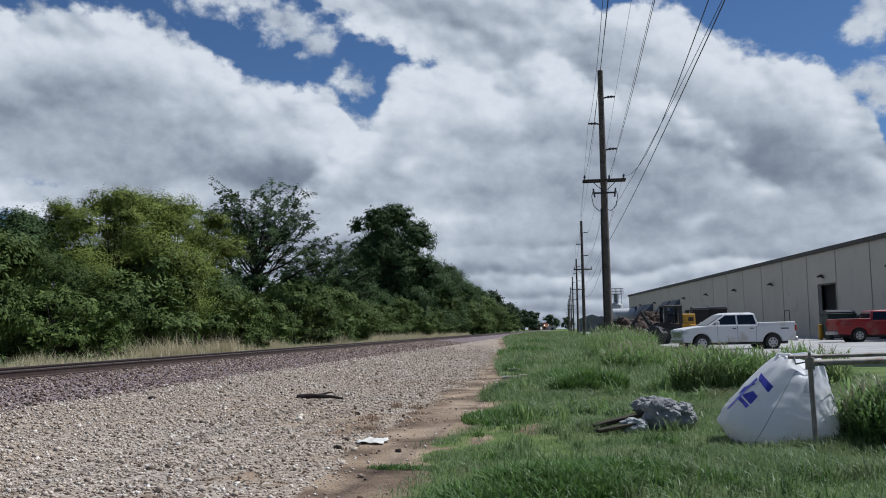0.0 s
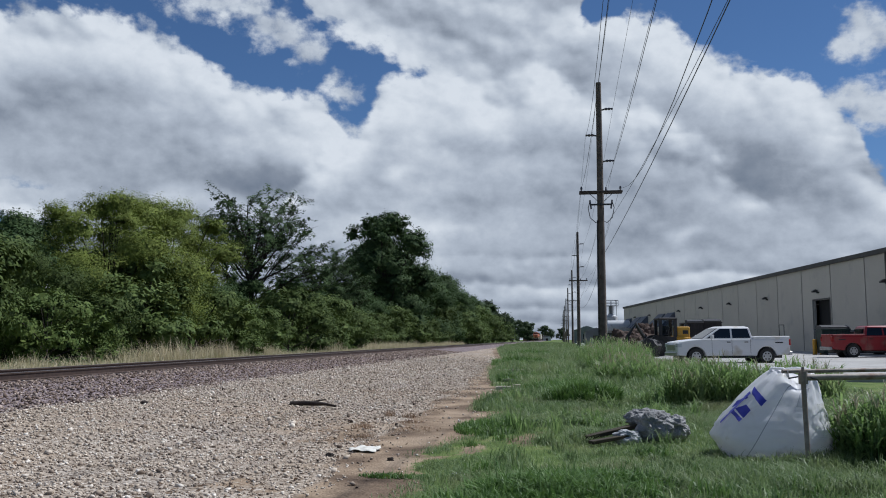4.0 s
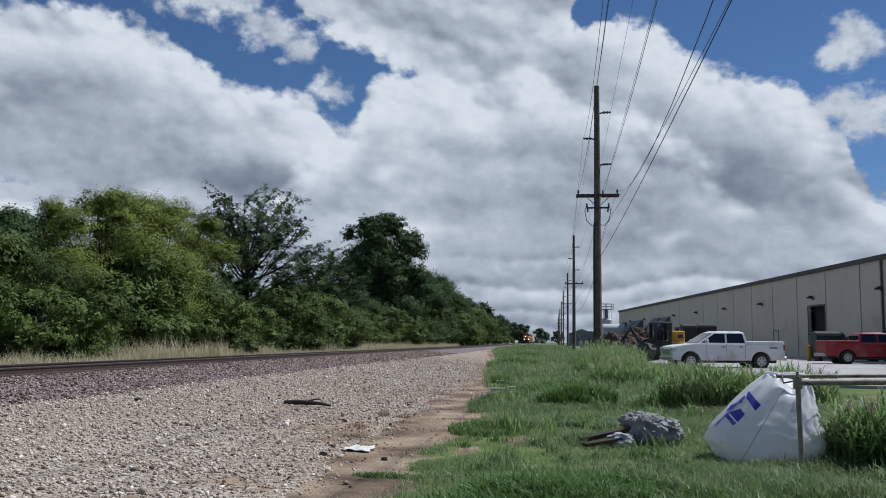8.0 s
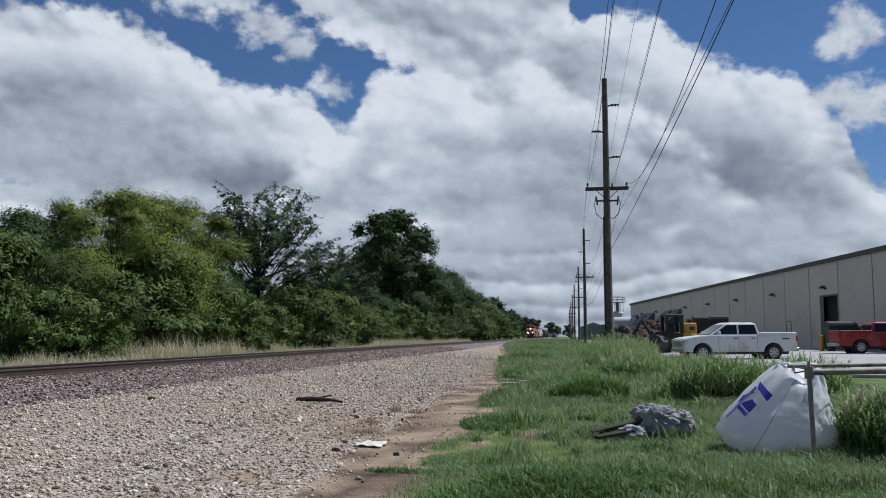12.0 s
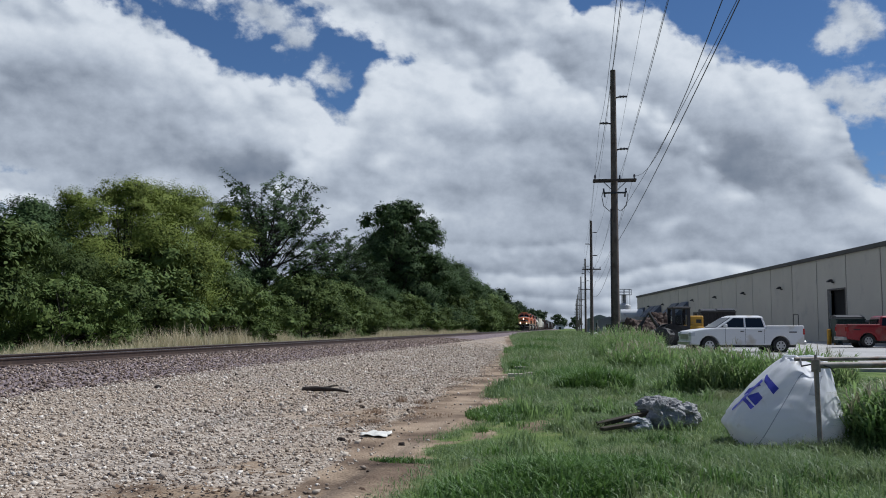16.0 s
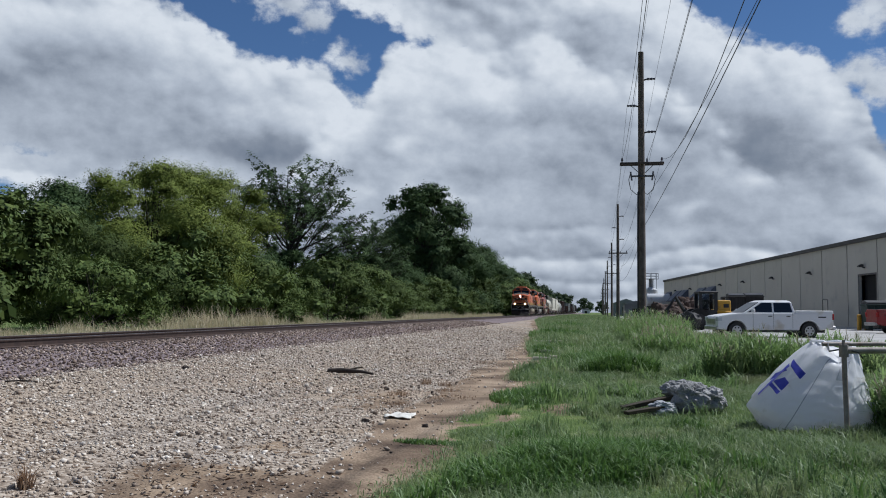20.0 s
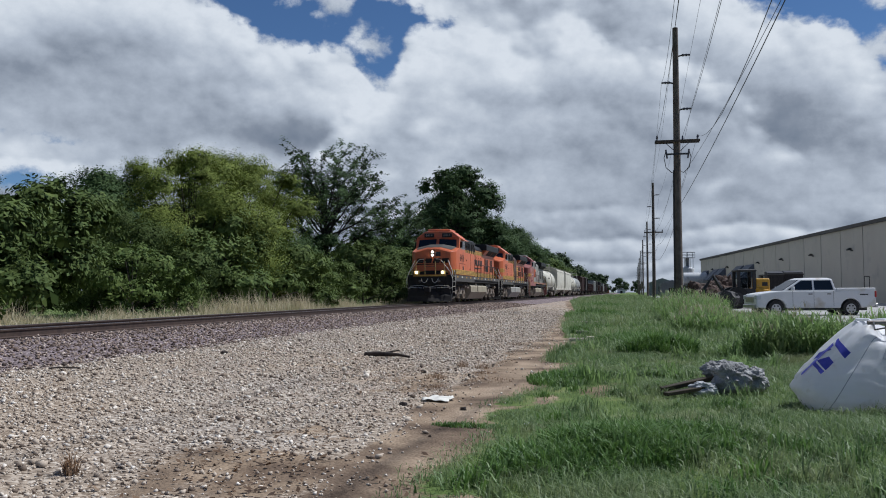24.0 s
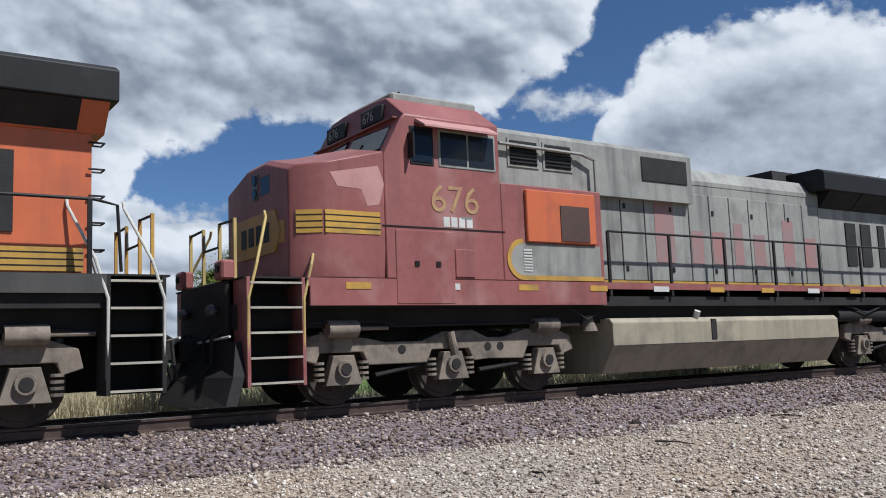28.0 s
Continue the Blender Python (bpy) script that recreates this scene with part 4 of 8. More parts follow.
def stones(name, x, y, size, material, label, sink=0.25, seed=1):
    rng = np.random.RandomState(seed)
    n = len(x)
    octa = np.array([(1, 0, 0), (-1, 0, 0), (0, 1, 0), (0, -1, 0), (0, 0, 1), (0, 0, -1)], float)
    v = octa[None] * rng.uniform(0.75, 1.5, (n, 6, 1)) * rng.uniform(0.65, 1.15, (n, 1, 3)) + rng.uniform(-0.3, 0.3, (n, 6, 3))
    q = rng.normal(size=(n, 4))
    q /= np.linalg.norm(q, axis=1)[:, None]
    w, i, j, k = q.T
    rot = np.stack([1 - 2 * (j * j + k * k), 2 * (i * j - k * w), 2 * (i * k + j * w), 2 * (i * j + k * w), 1 - 2 * (i * i + k * k), 2 * (j * k - i * w),
                    2 * (i * k - j * w), 2 * (j * k + i * w), 1 - 2 * (i * i + j * j)], -1).reshape(n, 3, 3)
    v = np.einsum("nij,nkj->nki", rot, v) * size[:, None, None] * np.array([1, 1, 0.75])
    z = ground_z(x, y) + size * (0.6 - sink)
    v = v + np.stack([x, y, z], -1)[:, None]
    me = soup(name, v, [(0, 2, 4), (2, 1, 4), (1, 3, 4), (3, 0, 4), (2, 0, 5), (1, 2, 5), (3, 1, 5), (0, 3, 5)], material)
    return tagged(new(name, me), label, "stones", kind="stuff")


rg = np.random.RandomState(12)
N = 185000
y_ = -1.5 + 66 * rg.uniform(size=N) ** 2.0
x_ = rg.uniform(-8.3, 0.0, N)
wob = fbm(x_ * 0.8, y_ * 0.5, 7, 4) * 0.32
keep = (x_ + wob < dirt_edge(y_) + rg.normal(size=N) * 0.22) & (x_ > -7.9 - rg.uniform(0, 0.5, N)) & (rg.uniform(size=N) > 0.72 * litter(x_, y_))
keep &= rg.uniform(size=N) > step(26, 62, y_)
keep |= (x_ < -1.1) & (rg.uniform(size=N) < 0.035) & (x_ > -7.9)
x_, y_ = x_[keep], y_[keep]
sz = np.clip(rg.lognormal(np.log(0.0102), 0.42, len(x_)), 0.006, 0.045) * (1 + y_ * 0.016)
stones("gravel", x_, y_, sz, stone_pale, "loose pale crushed limestone gravel", seed=2)
N = 52000
y_ = -0.5 + 75 * rg.uniform(size=N) ** 1.6
x_ = rg.uniform(-15.2, -7.6, N)
keep = (x_ + fbm(x_ * 0.8, y_ * 0.5, 7, 4) * 0.4 < -7.9) & ((x_ > -11.65) | (x_ < -14.15) | (rg.uniform(size=N) < 0.35))
x_, y_ = x_[keep], y_[keep]
stones("ballast", x_, y_, np.clip(rg.lognormal(np.log(0.021), 0.3, len(x_)), 0.012, 0.06) * (1 + y_ * 0.008), stone_dark, "dark purple-grey crushed track ballast", seed=3)

# ---- dead leaves and twigs on the gravel's edge ----
def flakes(name, n, seed, material, label):
    rng = np.random.RandomState(seed)
    y = 4.5 + 24 * rng.uniform(size=n) ** 1.3
    x = rng.uniform(-7.0, -1.3, n)
    keep = (rng.uniform(size=n) < 0.9 * litter(x, y) + 0.02) & (x < grass_edge(y))
    x, y = x[keep], y[keep]
    n = len(x)
    a = rng.uniform(0, 2 * np.pi, n)
    s, r = rng.uniform(0.012, 0.04, n)[:, None], rng.uniform(0.18, 0.6, n)[:, None]
    u = np.stack([np.cos(a), np.sin(a), rng.uniform(-0.4, 0.4, n)], -1) * s
    v = np.stack([-np.sin(a), np.cos(a), rng.uniform(-0.5, 0.5, n)], -1) * s * r
    p = np.stack([x, y, ground_z(x, y) + rng.uniform(0.012, 0.035, n)], -1)
    me = soup(name, np.stack([p - u, p + v, p + u + [0, 0, 0.008], p - v], 1), [(0, 1, 2, 3)], material)
    return tagged(new(name, me), label, "leaves", kind="stuff")


flakes("leaf_litter", 16000, 5, stone_mat("dead_leaf", [(0.0, (0.045, 0.03, 0.022)), (0.5, (0.11, 0.068, 0.042)), (1.0, (0.22, 0.15, 0.095))]), "brown dead leaves and twigs on the gravel's edge")

# ---- grass ----
def blade_mat(name, a, b, tip, trans=0.25):
    m, n, l, p = node_mat(name)
    g = n.new("ShaderNodeNewGeometry")
    co = n.new("ShaderNodeTexCoord")
    nz = n.new("ShaderNodeTexNoise")
    nz.inputs["Scale"].default_value, nz.inputs["Detail"].default_value = 0.9, 3.0
    l.new(co.outputs["Object"], nz.inputs["Vector"])
    r = n.new("ShaderNodeMix")
    r.data_type = "RGBA"
    r.inputs["A"].default_value, r.inputs["B"].default_value = (*a, 1), (*b, 1)
    l.new(g.outputs["Random Per Island"], r.inputs["Factor"])
    mr = n.new("ShaderNodeMapRange")
    mr.inputs["From Min"].default_value, mr.inputs["From Max"].default_value = 0.48, 0.72
    mr.inputs["To Max"].default_value = 0.6
    l.new(nz.outputs["Fac"], mr.inputs["Value"])
    r2 = n.new("ShaderNodeMix")
    r2.data_type = "RGBA"
    r2.inputs["B"].default_value = (*tip, 1)
    l.new(r.outputs["Result"], r2.inputs["A"])
    l.new(mr.outputs["Result"], r2.inputs["Factor"])
    l.new(r2.outputs["Result"], p.inputs["Base Color"])
    p.inputs["Roughness"].default_value, p.inputs["Specular IOR Level"].default_value = 0.5, 0.3
    tl, mx = n.new("ShaderNodeBsdfTranslucent"), n.new("ShaderNodeMixShader")
    l.new(r2.outputs["Result"], tl.inputs["Color"])
    mx.inputs["Fac"].default_value = trans
    l.new(p.outputs["BSDF"], mx.inputs[1])
    l.new(tl.outputs["BSDF"], mx.inputs[2])
    l.new(mx.outputs["Shader"], n["Material Output"].inputs["Surface"])
    return m


# loose boards at the lawn's edge: x, y, turn, length
BOARDS = [(-1.8, 43.6, 2, 0.66), (-1.9, 35.6, 3, 1.15), (-1.45, 26.3, -2, 0.42), (-1.35, 22.6, 2, 0.46), (-1.05, 23.3, -14, 0.24)]
blade_lawn = blade_mat("lawn_blade", (0.100, 0.165, 0.060), (0.205, 0.278, 0.110), (0.31, 0.31, 0.165), 0.4)
blade_deep = blade_mat("deep_blade", (0.065, 0.14, 0.030), (0.15, 0.25, 0.060), (0.11, 0.19, 0.045), 0.35)
blade_weed = blade_mat("weed_blade", (0.125, 0.215, 0.062), (0.25, 0.35, 0.125), (0.34, 0.39, 0.19), 0.5)
blade_dry = blade_mat("dry_blade", (0.46, 0.385, 0.24), (0.64, 0.56, 0.39), (0.36, 0.34, 0.17), 0.4)
seed_head = blade_mat("seed_head", (0.30, 0.27, 0.17), (0.42, 0.38, 0.26), (0.34, 0.30, 0.20))


def blades(x, y, h, w, bend, seed, base=None):
    """Bent blades: three cross lines each, two faces."""
    rng = np.random.RandomState(seed)
    n = len(x)
    a = rng.uniform(0, 2 * np.pi, n)
    f = a + rng.uniform(-0.6, 0.6, n) + np.pi / 2
    d = np.stack([np.cos(f), np.sin(f)], -1) * (h * bend * rng.uniform(0.3, 1.3, n))[:, None]
    u = np.stack([np.cos(a), np.sin(a), np.zeros(n)], -1) * (w / 2)[:, None]
    z = (ground_z(x, y) if base is None else base) - 0.01
    p0 = np.stack([x, y, z], -1)
    p1 = p0 + np.stack([d[:, 0] * 0.3, d[:, 1] * 0.3, h * 0.6], -1)
    droop = np.where(bend > 0.6, 0.75, 1.0)
    p2 = p0 + np.stack([d[:, 0], d[:, 1], h * droop], -1)
    return np.stack([p0 - u, p0 + u, p1 + u * 0.8, p1 - u * 0.8, p2 + u * 0.12, p2 - u * 0.12], 1)


BLADE = [(0, 1, 2, 3), (3, 2, 4, 5)]


def turf(name, v, material, label):
    return tagged(new(name, soup(name, v, BLADE, material)), label, "grass", kind="stuff")


rg = np.random.RandomState(31)
N = 190000
y_ = 4.6 + 13.5 * rg.uniform(size=N) ** 1.15
x_ = rg.uniform(-1.7, 6.5, N)
wob = fbm(x_ * 0.8, y_ * 0.5, 7, 4) * 0.27
thin = fbm(x_ * 0.9 + 3, y_ * 0.6, 8, 3)
keep = (x_ + wob > grass_edge(y_) - np.abs(rg.normal(size=N)) * 0.12) & (x_ < 0.38 * y_ + 0.6) & ((thin < 0.22 + 1.2 * step(0.3, 1.3, x_)) | (rg.uniform(size=N) < 0.15))
x_, y_ = x_[keep], y_[keep]
tall = 0.5 + 0.9 * step(-0.4, 0.5, fbm(x_ * 0.6 + 11, y_ * 0.6, 17, 3)) * step(-1.4, -0.3, x_) + 0.25 * step(1, 3, x_)
turf("lawn_grass", blades(x_, y_, rg.uniform(0.05, 0.17, len(x_)) * tall, rg.uniform(0.004, 0.008, len(x_)), rg.uniform(0.6, 1.6, len(x_)), 4), blade_lawn, "rough green lawn grass with bare soil gaps")
N = 120000
y_ = 13.0 + 77 * rg.uniform(size=N) ** 1.9
x_ = rg.uniform(-5.0, 9.0, N)
wob = fbm(x_ * 0.8, y_ * 0.5, 7, 4) * 0.35
thin = fbm(x_ * 0.9 + 3, y_ * 0.6, 8, 3)
keep = (x_ + wob > grass_edge(y_)) & ((thin < 0.30 + 0.3 * step(0.2, 1.6, x_ - grass_edge(y_))) | (rg.uniform(size=N) < 0.2)) & (x_ < 0.38 * y_ + 0.6) & (x_ < np.interp(y_, [0, 26, 30, 60, 100], [9, 6.6, 6.0, 4.6, 4.2]))
for bx, by, _, bl in BOARDS:
    keep &= ~((np.abs(x_ - bx) < bl / 2 + 0.1) & (y_ > by - 2.4) & (y_ < by + 0.15))
x_, y_ = x_[keep], y_[keep]
k_ = 1 + y_ * 0.02
turf("meadow_grass", blades(x_, y_, rg.uniform(0.06, 0.25, len(x_)) * k_ * (0.45 + 0.55 * step(13, 24, y_)) * (0.6 + 0.7 * step(-0.4, 0.5, fbm(x_ * 0.5, y_ * 0.3, 18, 3))), rg.uniform(0.007, 0.014, len(x_)) * k_, rg.uniform(0.6, 1.5, len(x_)), 5), blade_lawn, "green meadow grass along the gravel")
N = 26000
y_ = 85 + 235 * rg.uniform(size=N) ** 1.3
x_ = rg.uniform(-8.6, 4.2, N)
keep = x_ + fbm(x_ * 0.8, y_ * 0.5, 7, 4) * 0.35 > grass_edge(y_)
x_, y_ = x_[keep], y_[keep]
turf("far_meadow_grass", blades(x_, y_, rg.uniform(0.2, 0.55, len(x_)) * (0.6 + 0.7 * step(-0.4, 0.5, fbm(x_ * 0.3, y_ * 0.12, 19, 3))), rg.uniform(0.03, 0.07, len(x_)), rg.uniform(0.4, 1.2, len(x_)), 15), blade_lawn, "tall green grass between the gravel and the far track")
N = 14000
y_ = rg.uniform(-9, 4.8, N)
x_ = rg.uniform(-1.6, 7.0, N)
keep = x_ + fbm(x_ * 0.8, y_ * 0.5, 7, 4) * 0.27 > grass_edge(y_)
x_, y_ = x_[keep], y_[keep]
turf("near_grass", blades(x_, y_, rg.uniform(0.05, 0.16, len(x_)), rg.uniform(0.008, 0.014, len(x_)), rg.uniform(0.4, 1.2, len(x_)), 14), blade_lawn, "rough green lawn grass round the standpoint")


def scattered_tufts(name, count, per, y0, y1, h, w, material, label, seed):
    """Small uneven tufts over the lawn, thinner towards the soil."""
    rng = np.random.RandomState(seed)
    y = y0 + (y1 - y0) * rng.uniform(size=count) ** 1.4
    x = grass_edge(y) + 0.15 + (np.minimum(0.38 * y + 0.6, 6.0) - grass_edge(y)) * rng.uniform(size=count) ** 0.8
    far = 1 + y * 0.012
    cx, cy, k = np.repeat(x, per), np.repeat(y, per), np.repeat(rng.uniform(0.45, 1.2, count), per)
    n = len(cx)
    q = np.abs(rng.normal(size=n))
    a = rng.uniform(0, 2 * np.pi, n)
    spread = 0.13 * np.repeat(far, per) * k
    v = blades(cx + np.cos(a) * q * spread, cy + np.sin(a) * q * spread * 1.3, rng.uniform(0.45, 1.1, n) * h * k * np.exp(-0.3 * q), rng.uniform(0.7, 1.4, n) * w * np.repeat(far, per), rng.uniform(0.4, 1.3, n), seed + 1)
    return turf(name, v, material, label)


# lush tufts
def tuft_thing(name, cx, cy, rx, ry, n, h, w, material, label, seed, category="grass clump", bend=(0.5, 1.1)):
    rng = np.random.RandomState(seed)
    a, q = rng.uniform(0, 2 * np.pi, n), np.sqrt(rng.uniform(size=n))
    x, y = cx + np.cos(a) * q * rx, cy + np.sin(a) * q * ry
    v = blades(x, y, rng.uniform(0.5, 1.1, n) * h * (1 - 0.45 * q ** 2), rng.uniform(0.7, 1.4, n) * w, rng.uniform(*bend, n), seed + 1)
    return tagged(new(name, soup(name, v, BLADE, material)), label, category, "grass clumps", "stuff")


tuft_thing("grass_clump", -0.10, 7.0, 0.66, 0.70, 4200, 0.30, 0.014, blade_deep, "lush dark green grass clump on the lawn edge", 51)
tuft_thing("grass_clump", 0.35, 7.7, 0.65, 0.6, 2600, 0.22, 0.013, blade_deep, "lush dark green grass clump on the lawn edge", 52)
tuft_thing("grass_clump", -0.55, 6.3, 0.5, 0.45, 1700, 0.22, 0.013, blade_deep, "lush dark green grass clump on the lawn edge", 53)
tuft_thing("grass_clump", 0.45, 17.7, 0.75, 0.7, 1800, 0.62, 0.022, blade_deep, "tall dark green grass clump in the meadow", 54)
tuft_thing("grass_clump", 0.1, 21.5, 1.0, 1.2, 1500, 0.45, 0.022, blade_deep, "tall dark green grass clump in the meadow", 55)
tuft_thing("grass_clump", -1.3, 27.5, 0.8, 1.5, 1200, 0.35, 0.03, blade_deep, "tall dark green grass clump in the meadow", 56)
tuft_thing("grass_clump", -1.0, 12.4, 0.45, 0.9, 1300, 0.20, 0.014, blade_deep, "green grass clump at the soil's edge", 57)
tuft_thing("grass_clump", -1.9, 44.0, 1.4, 2.5, 1500, 0.6, 0.04, blade_deep, "tall dark green grass clump in the meadow", 58)
tuft_thing("grass_clump", -2.0, 62.0, 1.6, 3.0, 1200, 0.8, 0.05, blade_deep, "tall dark green grass clump in the meadow", 59)


def weed_thing(cx, cy, rx, ry, n, h, seed, heads=0.12, label="tall leafy green weeds with pale seed heads"):
    """Tall coarse weeds: long drooping leaves on stems, some with seed heads."""
    rng = np.random.RandomState(seed)
    th = thing("weeds", pose(0, 0, 0), label, "weeds", "weeds")
    a, q = rng.uniform(0, 2 * np.pi, n), np.sqrt(rng.uniform(size=n))
    sx, sy = cx + np.cos(a) * q * rx, cy + np.sin(a) * q * ry
    sh = h * rng.uniform(0.55, 1.15, n) * (1 - 0.3 * q)
    st = blades(sx, sy, sh, np.full(n, 0.012), rng.uniform(0.05, 0.35, n), seed + 1)
    part("stems", soup("stems", st, BLADE, blade_weed), None, th)
    m = 7
    lx, ly = np.repeat(sx, m) + rng.normal(size=n * m) * 0.02, np.repeat(sy, m) + rng.normal(size=n * m) * 0.02
    lz = ground_z(lx, ly) + np.repeat(sh, m) * rng.uniform(0.05, 0.85, n * m)
    lv = blades(lx, ly, rng.uniform(0.14, 0.36, n * m) * min(1.2, h), rng.uniform(0.014, 0.032, n * m), rng.uniform(0.8, 2.4, n * m), seed + 2, lz)
    part("leaves", soup("leaves", lv, BLADE, blade_weed), None, th)
    k = max(1, int(n * heads))
    hx, hy, hz = sx[:k], sy[:k], ground_z(sx[:k], sy[:k]) + sh[:k] * 0.9
    hv = blades(np.repeat(hx, 6), np.repeat(hy, 6), rng.uniform(0.10, 0.24, k * 6), np.full(k * 6, 0.010), rng.uniform(0.5, 1.2, k * 6), seed + 3, np.repeat(hz, 6))
    part("seed_heads", soup("seed_heads", hv, BLADE, seed_head), None, th)
    return th


tuft_thing("grass_clump", 2.1, 9.40, 0.62, 0.10, 420, 0.15, 0.010, blade_lawn, "short green grass along the foot of the bulk bag", 141)
tuft_thing("grass_clump", 1.62, 9.75, 0.10, 0.30, 220, 0.15, 0.010, blade_lawn, "short green grass along the foot of the bulk bag", 142)
tuft_thing("grass_clump", -1.50, 8.15, 0.36, 0.13, 620, 0.075, 0.009, blade_deep, "thin low grass tongue on the bare soil", 143)
tuft_thing("grass_clump", -1.15, 9.0, 0.30, 0.35, 420, 0.06, 0.008, blade_lawn, "thin low grass tongue on the bare soil", 144)
scattered_tufts("lawn_tufts", 330, 70, 5.0, 34.0, 0.24, 0.010, blade_lawn, "pale green tufts in the rough lawn", 131)
scattered_tufts("deep_tufts", 200, 60, 5.5, 44.0, 0.22, 0.012, blade_deep, "dark green tufts in the rough lawn", 133)
scattered_tufts("weedy_tufts", 150, 50, 12.0, 48.0, 0.42, 0.016, blade_weed, "tall pale weedy tufts in the meadow", 135)
weed_thing(3.0, 17.2, 1.0, 0.9, 480, 0.98, 61)
weed_thing(4.6, 18.2, 0.9, 1.0, 320, 0.88, 62)
weed_thing(3.75, 9.9, 0.80, 0.9, 400, 0.78, 63, 0.15)
weed_thing(3.10, 9.6, 0.34, 0.5, 260, 0.62, 64, 0.05)
weed_thing(4.9, 11.5, 0.9, 0.9, 260, 0.72, 65)
weed_thing(2.1, 27.0, 1.0, 2.2, 480, 0.85, 66, 0.3)
weed_thing(2.4, 36.0, 1.3, 4.0, 560, 1.30, 67, 0.35)
weed_thing(4.3, 32.0, 1.2, 3.0, 380, 0.62, 68, 0.3)
weed_thing(2.6, 47.0, 1.7, 3.5, 260, 1.5, 69, 0.25)
weed_thing(6.2, 25.5, 1.3, 0.9, 140, 0.45, 70, 0.3)
# dry tall grass beyond the track
N = 56000
y_ = 2 + 150 * rg.uniform(size=N) ** 1.5
x_ = rg.uniform(-19.0, -15.6, N)
turf("dry_grass", blades(x_, y_, rg.uniform(0.35, 0.85, N) * (0.5 + 0.95 * step(-0.3, 0.5, fbm(x_ * 0.5, y_ * 0.35, 61, 4))), rg.uniform(0.010, 0.026, N), rg.uniform(0.3, 1.1, N), 8), blade_dry, "tall dry straw-coloured grass beyond the railway")
N = 14000
y_ = 2 + 120 * rg.uniform(size=N) ** 1.4
x_ = rg.uniform(-21.5, -17.0, N)
turf("verge_grass", blades(x_, y_, rg.uniform(0.25, 0.6, N), rg.uniform(0.015, 0.035, N), rg.uniform(0.3, 0.8, N), 9), blade_lawn, "green grass at the foot of the trees")
dry_brown = blade_mat("dead_weed", (0.22, 0.135, 0.080), (0.36, 0.25, 0.16), (0.30, 0.20, 0.12), 0.2)
for k, (x, y, r, n, h) in enumerate(((-3.68, 5.35, 0.05, 80, 0.22), (-2.75, 14.4, 0.10, 90, 0.16), (-2.4, 14.2, 0.12, 80, 0.14), (-2.2, 13.3, 0.2, 120, 0.08), (-2.75, 12.4, 0.18, 120, 0.10), (-1.95, 12.3, 0.35, 160, 0.07), (-2.5, 11.4, 0.15, 90, 0.08), (-6.9, 14.6, 0.12, 60, 0.05))):
    tuft_thing("dead_weed", x, y, r, r, n, h, 0.008, dry_brown, "dry brown dead weed tuft on the gravel", 80 + k, "dead weed", (0.4, 1.0))

# ---- things by the track ----
char = surface("charred_wood", (0.022, 0.017, 0.015), (0.065, 0.050, 0.040), 0.95, scale=8, fine=40, bump=0.8)
pale_wood = surface("weathered_board", (0.60, 0.54, 0.44), (0.42, 0.36, 0.28), 0.9, scale=3, fine=30, bump=0.4)
grey_rubble = surface("grey_rubble", (0.36, 0.355, 0.345), (0.17, 0.168, 0.165), 0.95, scale=6, fine=34, bump=1.0, depth=0.04, dirt=(0.33, 0.33, 0.33), dirt_amount=0.2)
mossy = surface("mossy_plank", (0.030, 0.024, 0.017), (0.060, 0.048, 0.027), 0.95, scale=5, fine=30, bump=0.6)
bag_white = surface("woven_white", (0.85, 0.85, 0.86), (0.78, 0.78, 0.80), 0.45, scale=4, fine=90, bump=0.12, depth=0.004, dirt=(0.55, 0.52, 0.46), dirt_amount=0.04)
bn, bl = bag_white.node_tree.nodes, bag_white.node_tree.links
cloth, cloth_mix = bn.new("ShaderNodeBsdfTranslucent"), bn.new("ShaderNodeMixShader")
cloth.inputs["Color"].default_value, cloth_mix.inputs["Fac"].default_value = (0.85, 0.85, 0.86, 1), 0.38
bl.new(bn["Principled BSDF"].outputs["BSDF"], cloth_mix.inputs[1])
bl.new(cloth.outputs["BSDF"], cloth_mix.inputs[2])
bl.new(cloth_mix.outputs["Shader"], bn["Material Output"].inputs["Surface"])
bag_blue = surface("blue_print", (0.045, 0.05, 0.36), (0.06, 0.065, 0.42), 0.5, scale=8, fine=60, bump=0.1, depth=0.004)
bag_grey = surface("grey_print", (0.42, 0.44, 0.47), None, 0.5)
pipe_grey = surface("weathered_pipe", (0.34, 0.31, 0.27), (0.20, 0.17, 0.15), 0.7, 0.3, scale=5, fine=30, bump=0.3, dirt=(0.17, 0.10, 0.07), dirt_amount=0.35)
post_grey = surface("rusty_post", (0.36, 0.32, 0.28), (0.20, 0.155, 0.13), 0.7, 0.3, scale=6, fine=30, bump=0.3)


